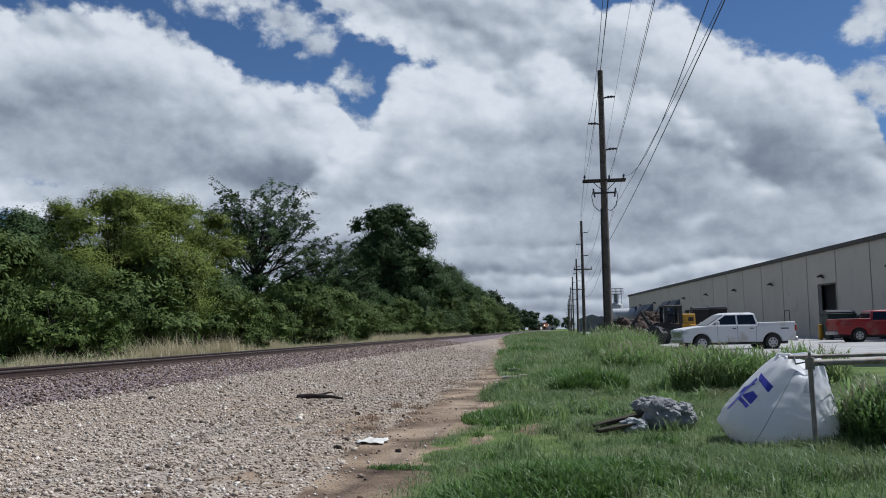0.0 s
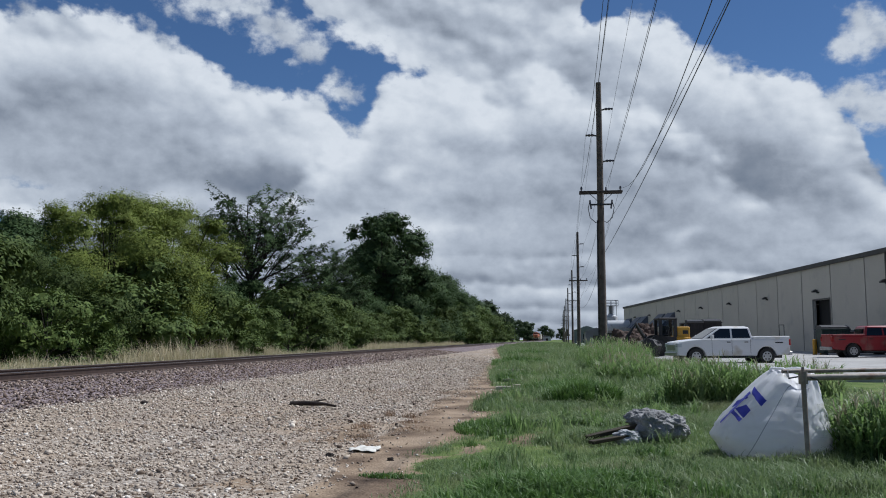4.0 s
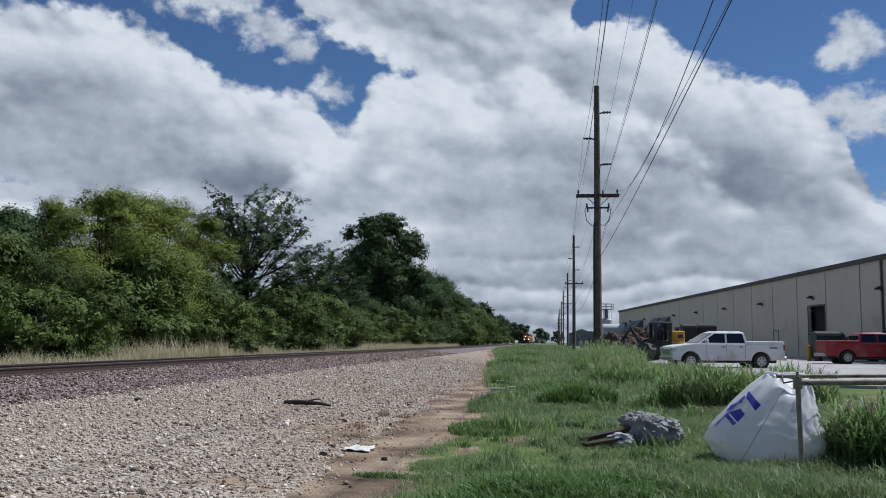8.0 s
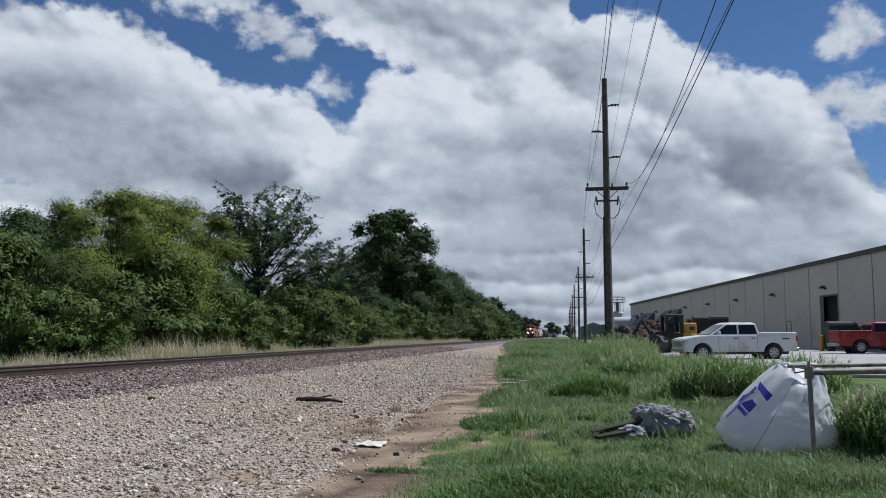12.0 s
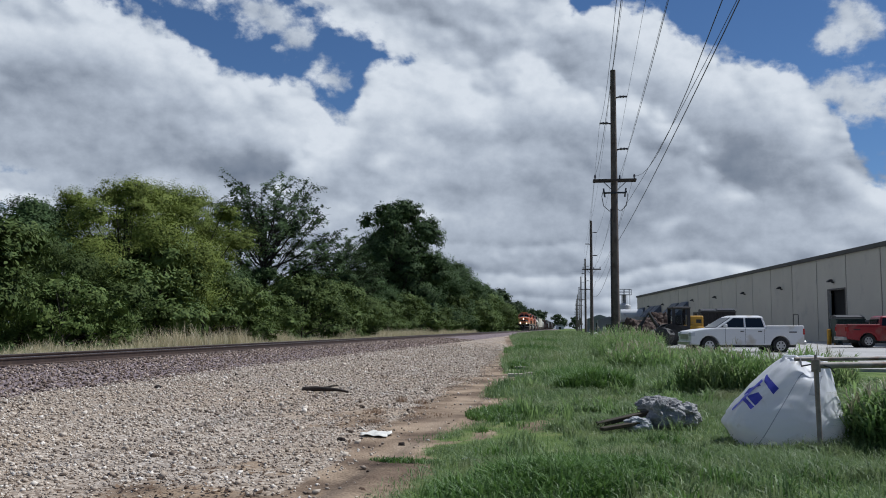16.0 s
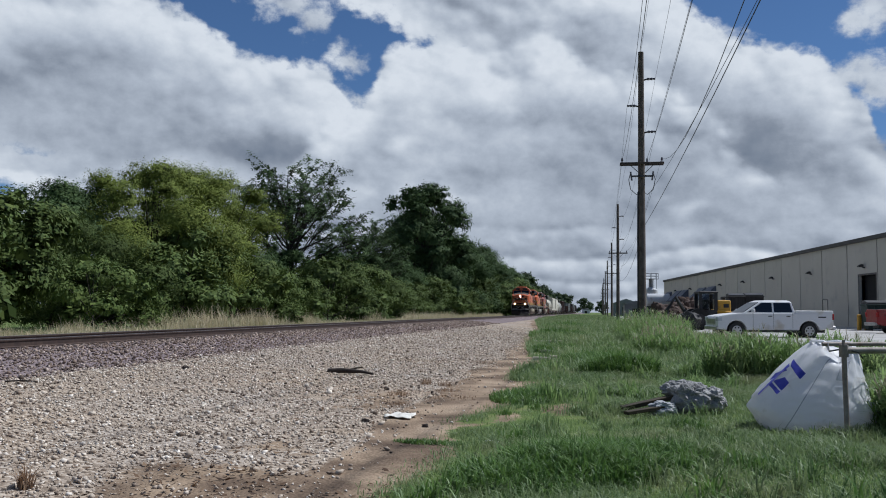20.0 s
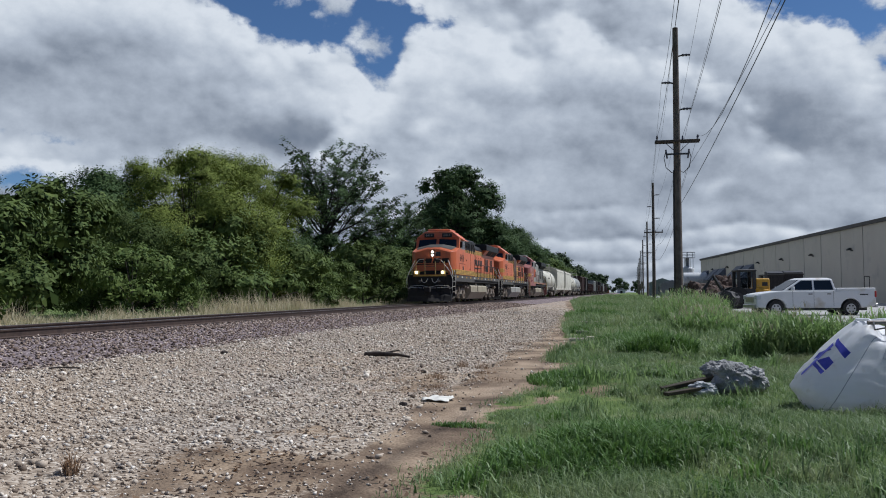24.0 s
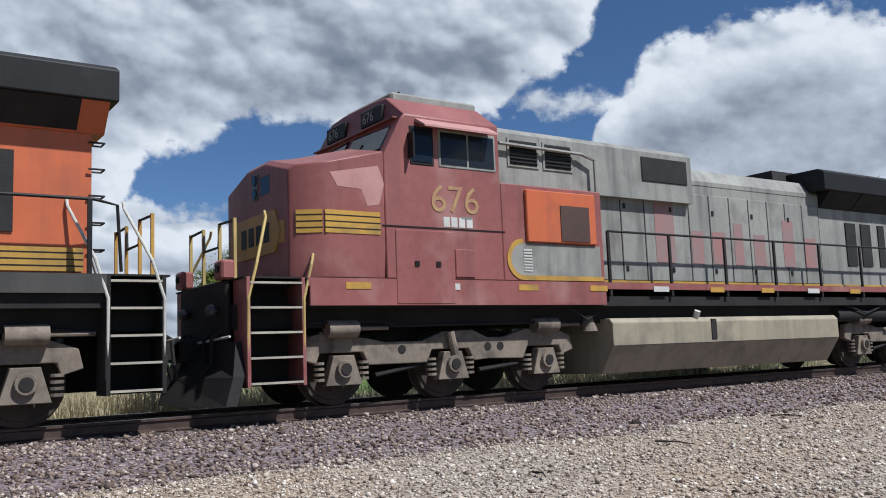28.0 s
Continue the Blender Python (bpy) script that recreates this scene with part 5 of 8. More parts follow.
def lump(name, c, r, seed, material, label, category, group=""):
    """A rough broken block."""
    rng = np.random.RandomState(seed)
    bm = bmesh.new()
    bmesh.ops.create_icosphere(bm, subdivisions=4, radius=1.0)
    for v in bm.verts:
        p = v.co.copy()
        k = noise.noise(p * 1.3 + Vector((seed, 0, 0))) * 0.35 + noise.noise(p * 3.5 + Vector((seed, 3, 0))) * 0.22 + noise.noise(p * 8 + Vector((0, seed, 0))) * 0.13
        for ax in range(3):
            p[ax] = max(-0.86, min(0.86, p[ax]))
        q = p * (1 + k)
        v.co = (c[0] + q.x * r[0], c[1] + q.y * r[1], c[2] + q.z * r[2])
    me = bpy.data.meshes.new(name)
    bm.to_mesh(me)
    bm.free()
    me.materials.append(material)
    return tagged(new(name, me), label, category, group)


lump("concrete_chunk", (1.14, 11.15, 0.18), (0.26, 0.22, 0.20), 3, grey_rubble, "rough grey broken concrete chunk in the grass", "rubble", "rubble heap")
lump("concrete_chunk", (1.37, 11.2, 0.17), (0.21, 0.20, 0.15), 7, grey_rubble, "rough grey broken concrete chunk in the grass", "rubble", "rubble heap")
lump("concrete_chunk", (1.02, 11.35, 0.27), (0.20, 0.18, 0.12), 11, grey_rubble, "rough grey broken concrete chunk in the grass", "rubble", "rubble heap")
lump("concrete_chunk", (0.80, 10.9, 0.08), (0.17, 0.12, 0.09), 13, surface("pale_rubble", (0.42, 0.43, 0.44), (0.3, 0.3, 0.3), 0.95, scale=4, fine=30, bump=0.6), "small pale concrete chunk beside the rubble", "rubble", "rubble heap")
b = part("old_plank", Geo().box(-0.36, 0.36, -0.07, 0.07, -0.025, 0.025, 0.006), mossy)
b.matrix_basis = pose(0.66, 11.1, 0.13, 0, -12, 14)
tagged(b, "dark rotten plank leaning on the rubble", "plank")
b = part("old_plank", Geo().box(-0.26, 0.26, -0.05, 0.05, -0.02, 0.02, 0.005), mossy)
b.matrix_basis = pose(0.58, 10.75, 0.07, 0, -6, 30)
tagged(b, "dark rotten plank leaning on the rubble", "plank")
lg = thing("burnt_branch", pose(-4.35, 15.6, float(ground_z(-4.35, 15.6))), "charred forked branch lying on the gravel", "branch")
part("limb", Geo().tube([(-0.45, 0.03, 0.05), (-0.2, 0.0, 0.075), (0.05, -0.02, 0.065), (0.2, -0.03, 0.06), (0.42, -0.10, 0.03)], 0.055, 8, 0.02), char, lg, smooth=50)
part("twig", Geo().tube([(-0.05, 0.0, 0.08), (0.08, 0.05, 0.12), (0.18, 0.1, 0.13)], 0.022, 6, 0.01), char, lg)
part("twig", Geo().tube([(-0.1, 0.0, 0.09), (-0.25, 0.06, 0.10)], 0.018, 6, 0.01), char, lg)


def scrap_sheet(name, x, y, rx, ry, h, seed, material, label, category):
    """A crumpled sheet."""
    n = 14
    z0 = float(ground_z(x, y))
    pts = []
    for i in range(n):
        for j in range(n):
            u, v = i / (n - 1) * 2 - 1, j / (n - 1) * 2 - 1
            k = noise.noise(Vector((u * 2 + seed, v * 2, 0.3)))
            e = 1 + 0.35 * noise.noise(Vector((math.atan2(v, u) * 1.5, seed, 0)))
            pts.append((x + u * rx * e, y + v * ry * e, z0 + 0.015 + h * max(0, 0.4 + k)))
    fs = [(i * n + j, (i + 1) * n + j, (i + 1) * n + j + 1, i * n + j + 1) for i in range(n - 1) for j in range(n - 1)]
    ob = part(name, Geo().add(pts, fs), material, smooth=40)
    md = ob.modifiers.new("thickness", "SOLIDIFY")
    md.thickness = 0.003
    return tagged(ob, label, category)


scrap_sheet("plastic_sheet", -2.18, 9.9, 0.16, 0.16, 0.035, 5, surface("cream_sheet", (0.74, 0.71, 0.64), (0.60, 0.57, 0.50), 0.6), "crumpled cream plastic sheet on bare soil", "litter")
scrap_sheet("paper_scrap", -0.93, 8.2, 0.05, 0.05, 0.02, 8, bag_white, "small white paper scrap on soil", "litter")
for x, y, a, l in BOARDS:
    b = part("loose_board", Geo().box(-l / 2, l / 2, -0.10, 0.10, -0.05, 0.03, 0.006), pale_wood)
    b.matrix_basis = pose(x, y, float(ground_z(x, y)) + 0.05, 0, 0, a)
    tagged(b, "pale weathered board lying in the grass", "board", "loose boards")
for x, y, s in ((-6.9, 14.2, 0.04), (-8.3, 8.6, 0.05), (-2.45, 9.4, 0.03), (-1.75, 9.2, 0.025), (-3.1, 13.1, 0.03)):
    lump("dark_stone", (x, y, float(ground_z(x, y)) + s * 0.4), (s * 1.5, s, s), int(x * 10) % 17 + 3, tie_wood, "dark lump of old wood on the gravel", "stone", "dark lumps")
for x, y, l, a in ((-6.6, 7.4, 0.5, 5), (-7.3, 10.4, 0.4, 20), (-6.0, 5.0, 0.35, -20)):
    b = part("dry_stick", Geo().tube([(-l / 2, 0, 0.02), (0, 0.03, 0.03), (l / 2, -0.01, 0.02)], 0.012, 6, 0.006), char)
    b.matrix_basis = pose(x, y, float(ground_z(x, y)) + 0.02, 0, 0, a)
    tagged(b, "thin dark stick lying on the gravel", "stick", "sticks")


# ---- bulk bag and pipe gate ----
BAG_H = (0.0, 0.12, 0.24, 0.42, 0.66, 0.86, 0.96, 1.0)
BAG_LEFT = (-0.52, -0.58, -0.66, -0.55, -0.34, -0.14, -0.03, 0.03)
BAG_RIGHT = (0.50, 0.62, 0.66, 0.58, 0.52, 0.48, 0.45, 0.42)


def bag_point(t, h, off=0.0):
    """Surface of the slumped bag: angle t, share of the height h."""
    left, right = float(np.interp(h, BAG_H, BAG_LEFT)), float(np.interp(h, BAG_H, BAG_RIGHT))
    ry = float(np.interp(h, BAG_H, (0.40, 0.46, 0.46, 0.42, 0.34, 0.25, 0.16, 0.08)))
    c, s = math.cos(t), math.sin(t)
    bx, by = math.copysign(abs(c) ** 0.72, c), math.copysign(abs(s) ** 0.72, s)
    k = 1 + 0.035 * noise.noise(Vector((c * 2.2, s * 2.2, h * 3.5))) - 0.05 * abs(noise.noise(Vector((c * 4 + h * 2, s * 4, h * 6)))) - 0.03 * abs(noise.noise(Vector((c * 9, s * 9 + h * 3, h * 10))))
    k += 0.022 * math.sin(13 * t - 7 * h) * h
    x = (left + right) / 2 + bx * k * ((right - left) / 2 + off)
    dip = 0.15 * step(0.70, 1.0, h) * math.exp(-((x - 0.27) / 0.10) ** 2)
    z = 0.93 * h - dip + 0.03 * noise.noise(Vector((c * 3, s * 3, 5 + h * 3))) * h
    return Vector((x, by * k * (ry + off) + 0.10 * h, max(z, 0.0) + off * 0.3))


def bag_patch(name, corners, material, parent, n=8, m=8):
    """A print on the side that faces the lawn; corners: x and height, in order round it."""
    p = [Vector(c) for c in corners]
    pts = []
    for i in range(n):
        for j in range(m):
            u, v = i / (n - 1), j / (m - 1)
            q = (p[0] * (1 - u) + p[1] * u) * (1 - v) + (p[3] * (1 - u) + p[2] * u) * v
            h = q.y / 0.93
            left, right = float(np.interp(h, BAG_H, BAG_LEFT)), float(np.interp(h, BAG_H, BAG_RIGHT))
            w = max(-0.97, min(0.97, (q.x - (left + right) / 2) / ((right - left) / 2)))
            c = math.copysign(abs(w) ** (1 / 0.72), w)
            pts.append(bag_point(math.atan2(-math.sqrt(1 - c * c), c), h, 0.006))
    fs = [(i * m + j, (i + 1) * m + j, (i + 1) * m + j + 1, i * m + j + 1) for i in range(n - 1) for j in range(m - 1)]
    return part(name, Geo().add(pts, fs), material, parent, smooth=60)


def bulk_bag():
    bag = thing("bulk_bag", pose(2.26, 9.95, 0.0, 0, 0, -8), "slumped white woven bulk bag with blue print", "bulk bag")
    n, m = 120, 48
    rings = [[bag_point(2 * math.pi * i / n, h / m) for i in range(n)] for h in range(m + 1)]
    part("body", Geo().loft(rings), bag_white, bag, smooth=70)
    # print: plain blocks and bars
    bag_patch("print_block", ((-0.20, 0.66), (-0.13, 0.54), (-0.07, 0.60), (-0.17, 0.73)), bag_blue, bag)
    bag_patch("print_block", ((-0.42, 0.47), (-0.36, 0.38), (-0.33, 0.41), (-0.39, 0.50)), bag_blue, bag)
    bag_patch("print_block", ((-0.37, 0.51), (-0.32, 0.42), (-0.23, 0.50), (-0.27, 0.56)), bag_blue, bag)
    bag_patch("print_line", ((-0.55, 0.37), (-0.54, 0.35), (-0.21, 0.66), (-0.22, 0.69)), bag_blue, bag, 3, 14)
    bag_patch("print_line", ((-0.44, 0.53), (-0.42, 0.51), (-0.24, 0.62), (-0.25, 0.65)), bag_blue, bag, 3, 14)
    bag_patch("label_block", ((0.21, 0.54), (0.30, 0.53), (0.37, 0.74), (0.29, 0.74)), bag_grey, bag)
    bag_patch("side_seam", ((-0.30, 0.03), (-0.29, 0.03), (0.19, 0.80), (0.18, 0.80)), bag_grey, bag, 3, 18)
    for a, b in ((40, 120), (205, 262)):
        p, q = bag_point(radians(a), 0.97), bag_point(radians(b), 0.97)
        part("lifting_loop", Geo().tube([p, p + Vector((0.02, 0, 0.03)), (p + q) / 2 + Vector((0.05, -0.02, 0.04)), q + Vector((0.03, 0, 0.01)), q], 0.016, 6), bag_white, bag)
    return bag


bulk_bag()
gt = thing("pipe_gate", pose(2.44, 9.35, 0), "low weathered steel pipe barrier on a post", "gate")
part("post", Geo().cyl((0.02, 0, -0.2), (0, 0, 0.89), 0.025, 0.025, 14), post_grey, gt, smooth=40)
part("post_collar", Geo().cyl((0, 0, 0.79), (0, 0, 0.91), 0.045, n=14).cyl((0, 0, 0.91), (0, 0, 0.96), 0.015, n=8), post_grey, gt)
part("pipe", Geo().cyl((0.03, 0.0, 0.855), (6.5, 1.2, 0.915), 0.032, n=14), pipe_grey, gt, "horizontal weathered pipe", smooth=40)
part("pipe", Geo().cyl((-0.1, 0.42, 0.90), (6.5, 1.75, 0.96), 0.022, n=12), pipe_grey, gt, smooth=40)
part("wire_tie", Geo().tube([(-0.05, 0.4, 0.91), (-0.1, 0.15, 0.84), (0.0, 0.02, 0.87), (0.12, -0.05, 0.84), (0.18, 0.02, 0.78)], 0.008), iron, gt)

# ---- vehicles and yard ----
truck_white = surface("white_car_paint", (0.66, 0.66, 0.66), (0.62, 0.62, 0.62), 0.3, scale=1, fine=8, bump=0.0, spec=0.5, dirt=(0.46, 0.41, 0.33), dirt_amount=0.25)
truck_red = surface("red_car_paint", (0.28, 0.018, 0.022), (0.24, 0.015, 0.018), 0.3, scale=1, fine=8, bump=0.0, spec=0.5, dirt=(0.25, 0.10, 0.08), dirt_amount=0.2)
rubber = surface("rubber", (0.02, 0.02, 0.02), (0.035, 0.033, 0.03), 0.85, scale=5, fine=40, bump=0.2)
alloy = surface("alloy", (0.45, 0.45, 0.46), (0.3, 0.3, 0.3), 0.35, 0.8)
plastic_dark = surface("dark_plastic", (0.03, 0.03, 0.032), (0.045, 0.045, 0.045), 0.6)
lens_red = surface("tail_lens", (0.35, 0.02, 0.02), None, 0.2, bump=0.0)
lens_clear = surface("headlamp_lens", (0.55, 0.57, 0.6), (0.4, 0.42, 0.45), 0.15, bump=0.0)
machine_yellow = surface("machine_yellow", (0.60, 0.33, 0.03), (0.5, 0.27, 0.03), 0.5, dirt=(0.3, 0.2, 0.08), dirt_amount=0.2)
machine_black = surface("machine_black", (0.025, 0.025, 0.027), (0.045, 0.042, 0.04), 0.6)
bin_dark = surface("dark_bin", (0.018, 0.017, 0.017), (0.035, 0.03, 0.028), 0.7, scale=2)
bin_green = surface("dark_green_bin", (0.014, 0.03, 0.026), (0.02, 0.038, 0.032), 0.65, scale=2)
rust = surface("rusty_scrap", (0.085, 0.05, 0.035), (0.05, 0.036, 0.03), 0.9, scale=3, fine=20, bump=0.4)


def arch(cx, r, z0, n=8, back=False):
    """Points of a wheel arch, from front (+x) to rear."""
    return [(cx + r * math.cos(math.pi * k / n), max(z0, 0.40 + r * math.sin(math.pi * k / n))) for k in range(n + 1)]


def pickup(m, paint, label):
    """Local x points forward; z = 0 is the ground."""
    car = thing("pickup_truck", m, label, "pickup truck", "parked pickups")
    fx, rx, zb = 1.98, -1.70, 0.42
    low = [(2.92, zb + 0.05), (2.95, 0.62), (2.94, 1.00), (2.84, 1.13), (2.3, 1.22), (1.62, 1.29), (-0.95, 1.29), (-2.92, 1.30), (-2.95, 0.6), (-2.9, zb + 0.1)] + arch(rx, 0.50, zb)[::-1] + [(rx + 0.55, zb), (fx - 0.55, zb)] + arch(fx, 0.50, zb)[::-1] + [(fx + 0.55, zb)]
    part("lower_body", Geo().prism([(x, z) for x, z in low], "y", -0.97, 0.97), paint, car, bevel=0.05)
    cab = [[(x, s * w, z) for s, x, w, z in ((-1, 1.64, 0.93, 1.27), (1, 1.64, 0.93, 1.27), (1, -1.02, 0.93, 1.27), (-1, -1.02, 0.93, 1.27))],
           [(x, s * w, z) for s, x, w, z in ((-1, 0.72, 0.78, 1.84), (1, 0.72, 0.78, 1.84), (1, -0.88, 0.78, 1.86), (-1, -0.88, 0.78, 1.86))],
           [(x, s * w, z) for s, x, w, z in ((-1, 0.46, 0.66, 1.93), (1, 0.46, 0.66, 1.93), (1, -0.70, 0.66, 1.93), (-1, -0.70, 0.66, 1.93))]]
    part("cab", Geo().loft(cab), paint, car, bevel=0.045)

    def on_cab(x0, x1, xt0, xt1, z0, z1, s):
        def w(z):
            return 0.93 - 0.15 * (z - 1.27) / 0.57 + 0.006
        q = [(x0, s * w(z0), z0), (x1, s * w(z0), z0), (xt1, s * w(z1), z1), (xt0, s * w(z1), z1)]
        return Geo().add(q + [(a, b - s * 0.03, c) for a, b, c in q], [(0, 1, 2, 3), (7, 6, 5, 4), (0, 4, 5, 1), (1, 5, 6, 2), (2, 6, 7, 3), (3, 7, 4, 0)])
    for s in (-1, 1):
        part("side_window", on_cab(1.38, 0.16, 0.66, 0.14, 1.33, 1.80, s), tinted, car)
        part("side_window", on_cab(0.06, -0.88, 0.05, -0.78, 1.33, 1.80, s), tinted, car)
        for x in (0.11, -0.86, 1.15):
            part("door_seam", Geo().box(x - 0.006, x + 0.006, s * 0.965, s * 0.978, 0.5, 1.28), plastic_dark, car)
        for x in (0.2, -0.72):
            part("door_handle", Geo().box(x - 0.02, x + 0.18, s * 0.965, s * 1.0, 1.10, 1.15, 0.01), plastic_dark, car)
        part("mirror", Geo().box(1.12, 1.25, s * 0.95, s * 1.22, 1.30, 1.50, 0.03), paint, car)
        part("running_board", Geo().box(-1.05, 1.35, s * 0.80, s * 1.02, 0.33, 0.39, 0.01), plastic_dark, car)
        part("tail_lamp", Geo().box(-2.97, -2.86, s * 0.80, s * 0.985, 0.96, 1.27, 0.02), lens_red, car)
        part("headlamp", Geo().box(2.70, 2.955, s * 0.66, s * 0.985, 0.86, 1.08, 0.03), lens_clear, car)
        part("badge_bar", Geo().box(-2.55, -2.15, s * 0.965, s * 0.98, 1.06, 1.12), plastic_dark, car)
        for x in (fx, rx):
            wh = part("wheel", Geo().cyl((x, s * 0.74, 0.40), (x, s * 0.985, 0.40), 0.40, n=28), rubber, car, smooth=40)
            part("rim", Geo().cyl((x, s * 0.97, 0.40), (x, s * 0.995, 0.40), 0.25, 0.24, 20), alloy, wh)
            # the rim is closed; black discs paint the shade between its spokes
            for k in range(6):
                a = k * math.pi / 3
                part("spoke_gap", Geo().cyl((x + 0.16 * math.cos(a), s * 0.99, 0.40 + 0.16 * math.sin(a)), (x + 0.16 * math.cos(a), s * 1.0, 0.40 + 0.16 * math.sin(a)), 0.042, n=8), rubber, wh)
            part("wheel_well", Geo().cyl((x, s * 0.55, 0.42), (x, s * 0.73, 0.42), 0.49, n=20), plastic_dark, car)
    part("windscreen", Geo().add([(1.60, -0.82, 1.33), (1.60, 0.82, 1.33), (0.79, 0.70, 1.83), (0.79, -0.70, 1.83), (1.54, -0.82, 1.29), (1.54, 0.82, 1.29), (0.73, 0.70, 1.79), (0.73, -0.70, 1.79)],
         [(0, 1, 2, 3), (7, 6, 5, 4), (0, 4, 5, 1), (1, 5, 6, 2), (2, 6, 7, 3), (3, 7, 4, 0)]), tinted, car)
    part("rear_window", Geo().box(-1.02, -0.92, -0.6, 0.6, 1.36, 1.72), tinted, car)
    part("bed_floor", Geo().box(-2.8, -1.08, -0.78, 0.78, 1.302, 1.316), plastic_dark, car, "dark bed liner")
    for y in (-0.92, 0.92):
        part("bed_rail", Geo().box(-2.9, -1.0, y - 0.05, y + 0.05, 1.28, 1.42, 0.02), paint, car)
    part("tailgate", Geo().box(-2.95, -2.88, -0.9, 0.9, 0.75, 1.41, 0.015), paint, car)
    part("grille", Geo().box(2.90, 2.975, -0.6, 0.6, 0.72, 1.0, 0.02), alloy, car)
    part("bumper", Geo().box(2.80, 3.02, -0.95, 0.95, 0.42, 0.62, 0.04), alloy, car)
    part("rear_bumper", Geo().box(-3.08, -2.92, -0.9, 0.9, 0.45, 0.65, 0.03), alloy, car)
    part("chassis", Geo().box(-2.7, 2.7, -0.5, 0.5, 0.3, 0.5), plastic_dark, car)
    return car


pickup(pose(8.2, 44.8, 0.03, 0, 0, 191) @ Matrix.Diagonal((0.94, 0.94, 0.94, 1)), truck_white, "dusty white crew-cab pickup parked beside tall weeds")
pickup(pose(19.4, 57.5, 0.08, 0, 0, 3), truck_red, "red pickup truck parked on the concrete yard")


def backhoe():
    b = thing("backhoe_loader", pose(7.6, 62, 0.08, 0, 0, 6), "yellow and black backhoe loader in the yard", "backhoe")
    part("engine_hood", Geo().box(0.35, 1.25, -0.55, 0.55, 0.95, 2.0, 0.06), machine_yellow, b, bevel=0.03)
    part("hood_badge", Geo().box(0.75, 1.1, -0.57, -0.55, 1.5, 1.75), machine_black, b)
    part("chassis", Geo().box(-1.6, 1.6, -0.45, 0.45, 0.55, 1.05, 0.04), machine_black, b)
    part("cab_floor", Geo().box(-0.85, 0.30, -0.75, 0.75, 1.0, 1.35, 0.04), machine_black, b)
    for x in (-0.78, 0.22):
        for y in (-0.7, 0.7):
            part("cab_pillar", Geo().box(x - 0.10, x + 0.10, y - 0.07, y + 0.07, 1.3, 2.5), machine_black, b)
    part("cab_roof", Geo().box(-0.92, 0.36, -0.85, 0.85, 2.46, 2.6, 0.05), machine_black, b)
    for y in (-0.72, 0.72):
        part("cab_glass", Geo().box(-0.70, 0.14, y - 0.01, y + 0.01, 1.36, 2.46), clear, b)
    part("seat", Geo().box(-0.6, -0.1, -0.3, 0.3, 1.35, 2.05, 0.06), plastic_dark, b)
    for x, r in ((-0.95, 0.72), (1.15, 0.5)):
        for y in (-0.95, 0.95):
            w = part("wheel", Geo().cyl((x, y - 0.22, r), (x, y + 0.22, r), r, n=26), rubber, b, smooth=40)
            part("rim", Geo().cyl((x, y - 0.235, r), (x, y + 0.235, r), r * 0.5, n=20), machine_yellow if r < 0.6 else machine_black, w)
    part("rear_boom", Geo().tube([(-1.5, 0, 0.9), (-2.3, 0, 2.2), (-2.9, 0, 1.3), (-2.8, 0, 0.4)], 0.14, 8), machine_black, b)
    part("dig_bucket", Geo().prism([(-3.1, 0.1), (-2.5, 0.1), (-2.5, 0.6), (-2.8, 0.75), (-3.15, 0.5)], "y", -0.35, 0.35), machine_black, b)
    part("loader_arm", Geo().tube([(0.2, -0.62, 1.3), (1.6, -0.62, 1.1), (2.1, -0.62, 0.5)], 0.09, 8), machine_yellow, b)
    part("loader_arm", Geo().tube([(0.2, 0.62, 1.3), (1.6, 0.62, 1.1), (2.1, 0.62, 0.5)], 0.09, 8), machine_yellow, b)
    part("loader_bucket", Geo().prism([(2.0, 0.1), (2.9, 0.1), (2.95, 0.2), (2.2, 0.35), (2.1, 0.95), (1.95, 0.9)], "y", -1.1, 1.1), machine_black, b)
    return b


backhoe()


def dumpster(x, y, w, d, h, material, label, turn=0.0):
    t = thing("dumpster", pose(x, y, 0.08, 0, 0, turn), label, "dumpster", "yard bins")
    part("tub", Geo().loft([[(-w / 2 * k, -d / 2, z), (w / 2 * k, -d / 2, z), (w / 2 * k, d / 2, z), (-w / 2 * k, d / 2, z)] for z, k in ((0.12, 0.94), (h, 1.0))]), material, t)
    part("rim", Geo().box(-w / 2 - 0.05, w / 2 + 0.05, -d / 2 - 0.05, d / 2 + 0.05, h, h + 0.1, 0.02), material, t)
    part("lid", Geo().prism([(-d / 2, h + 0.1), (d / 2, h + 0.1), (d / 2, h + 0.3), (0, h + 0.36), (-d / 2, h + 0.2)], "x", -w / 2 + 0.03, w / 2 - 0.03), plastic_dark, t)
    for k in range(5):
        part("rib", Geo().box(-w / 2 * 0.9 + k * w * 0.22 - 0.04, -w / 2 * 0.9 + k * w * 0.22 + 0.04, -d / 2 - 0.06, -d / 2, 0.2, h), material, t)
    for s in (-1, 1):
        part("skid", Geo().box(s * w * 0.35 - 0.08, s * w * 0.35 + 0.08, -d / 2, d / 2, 0, 0.12), machine_black, t)
    return t


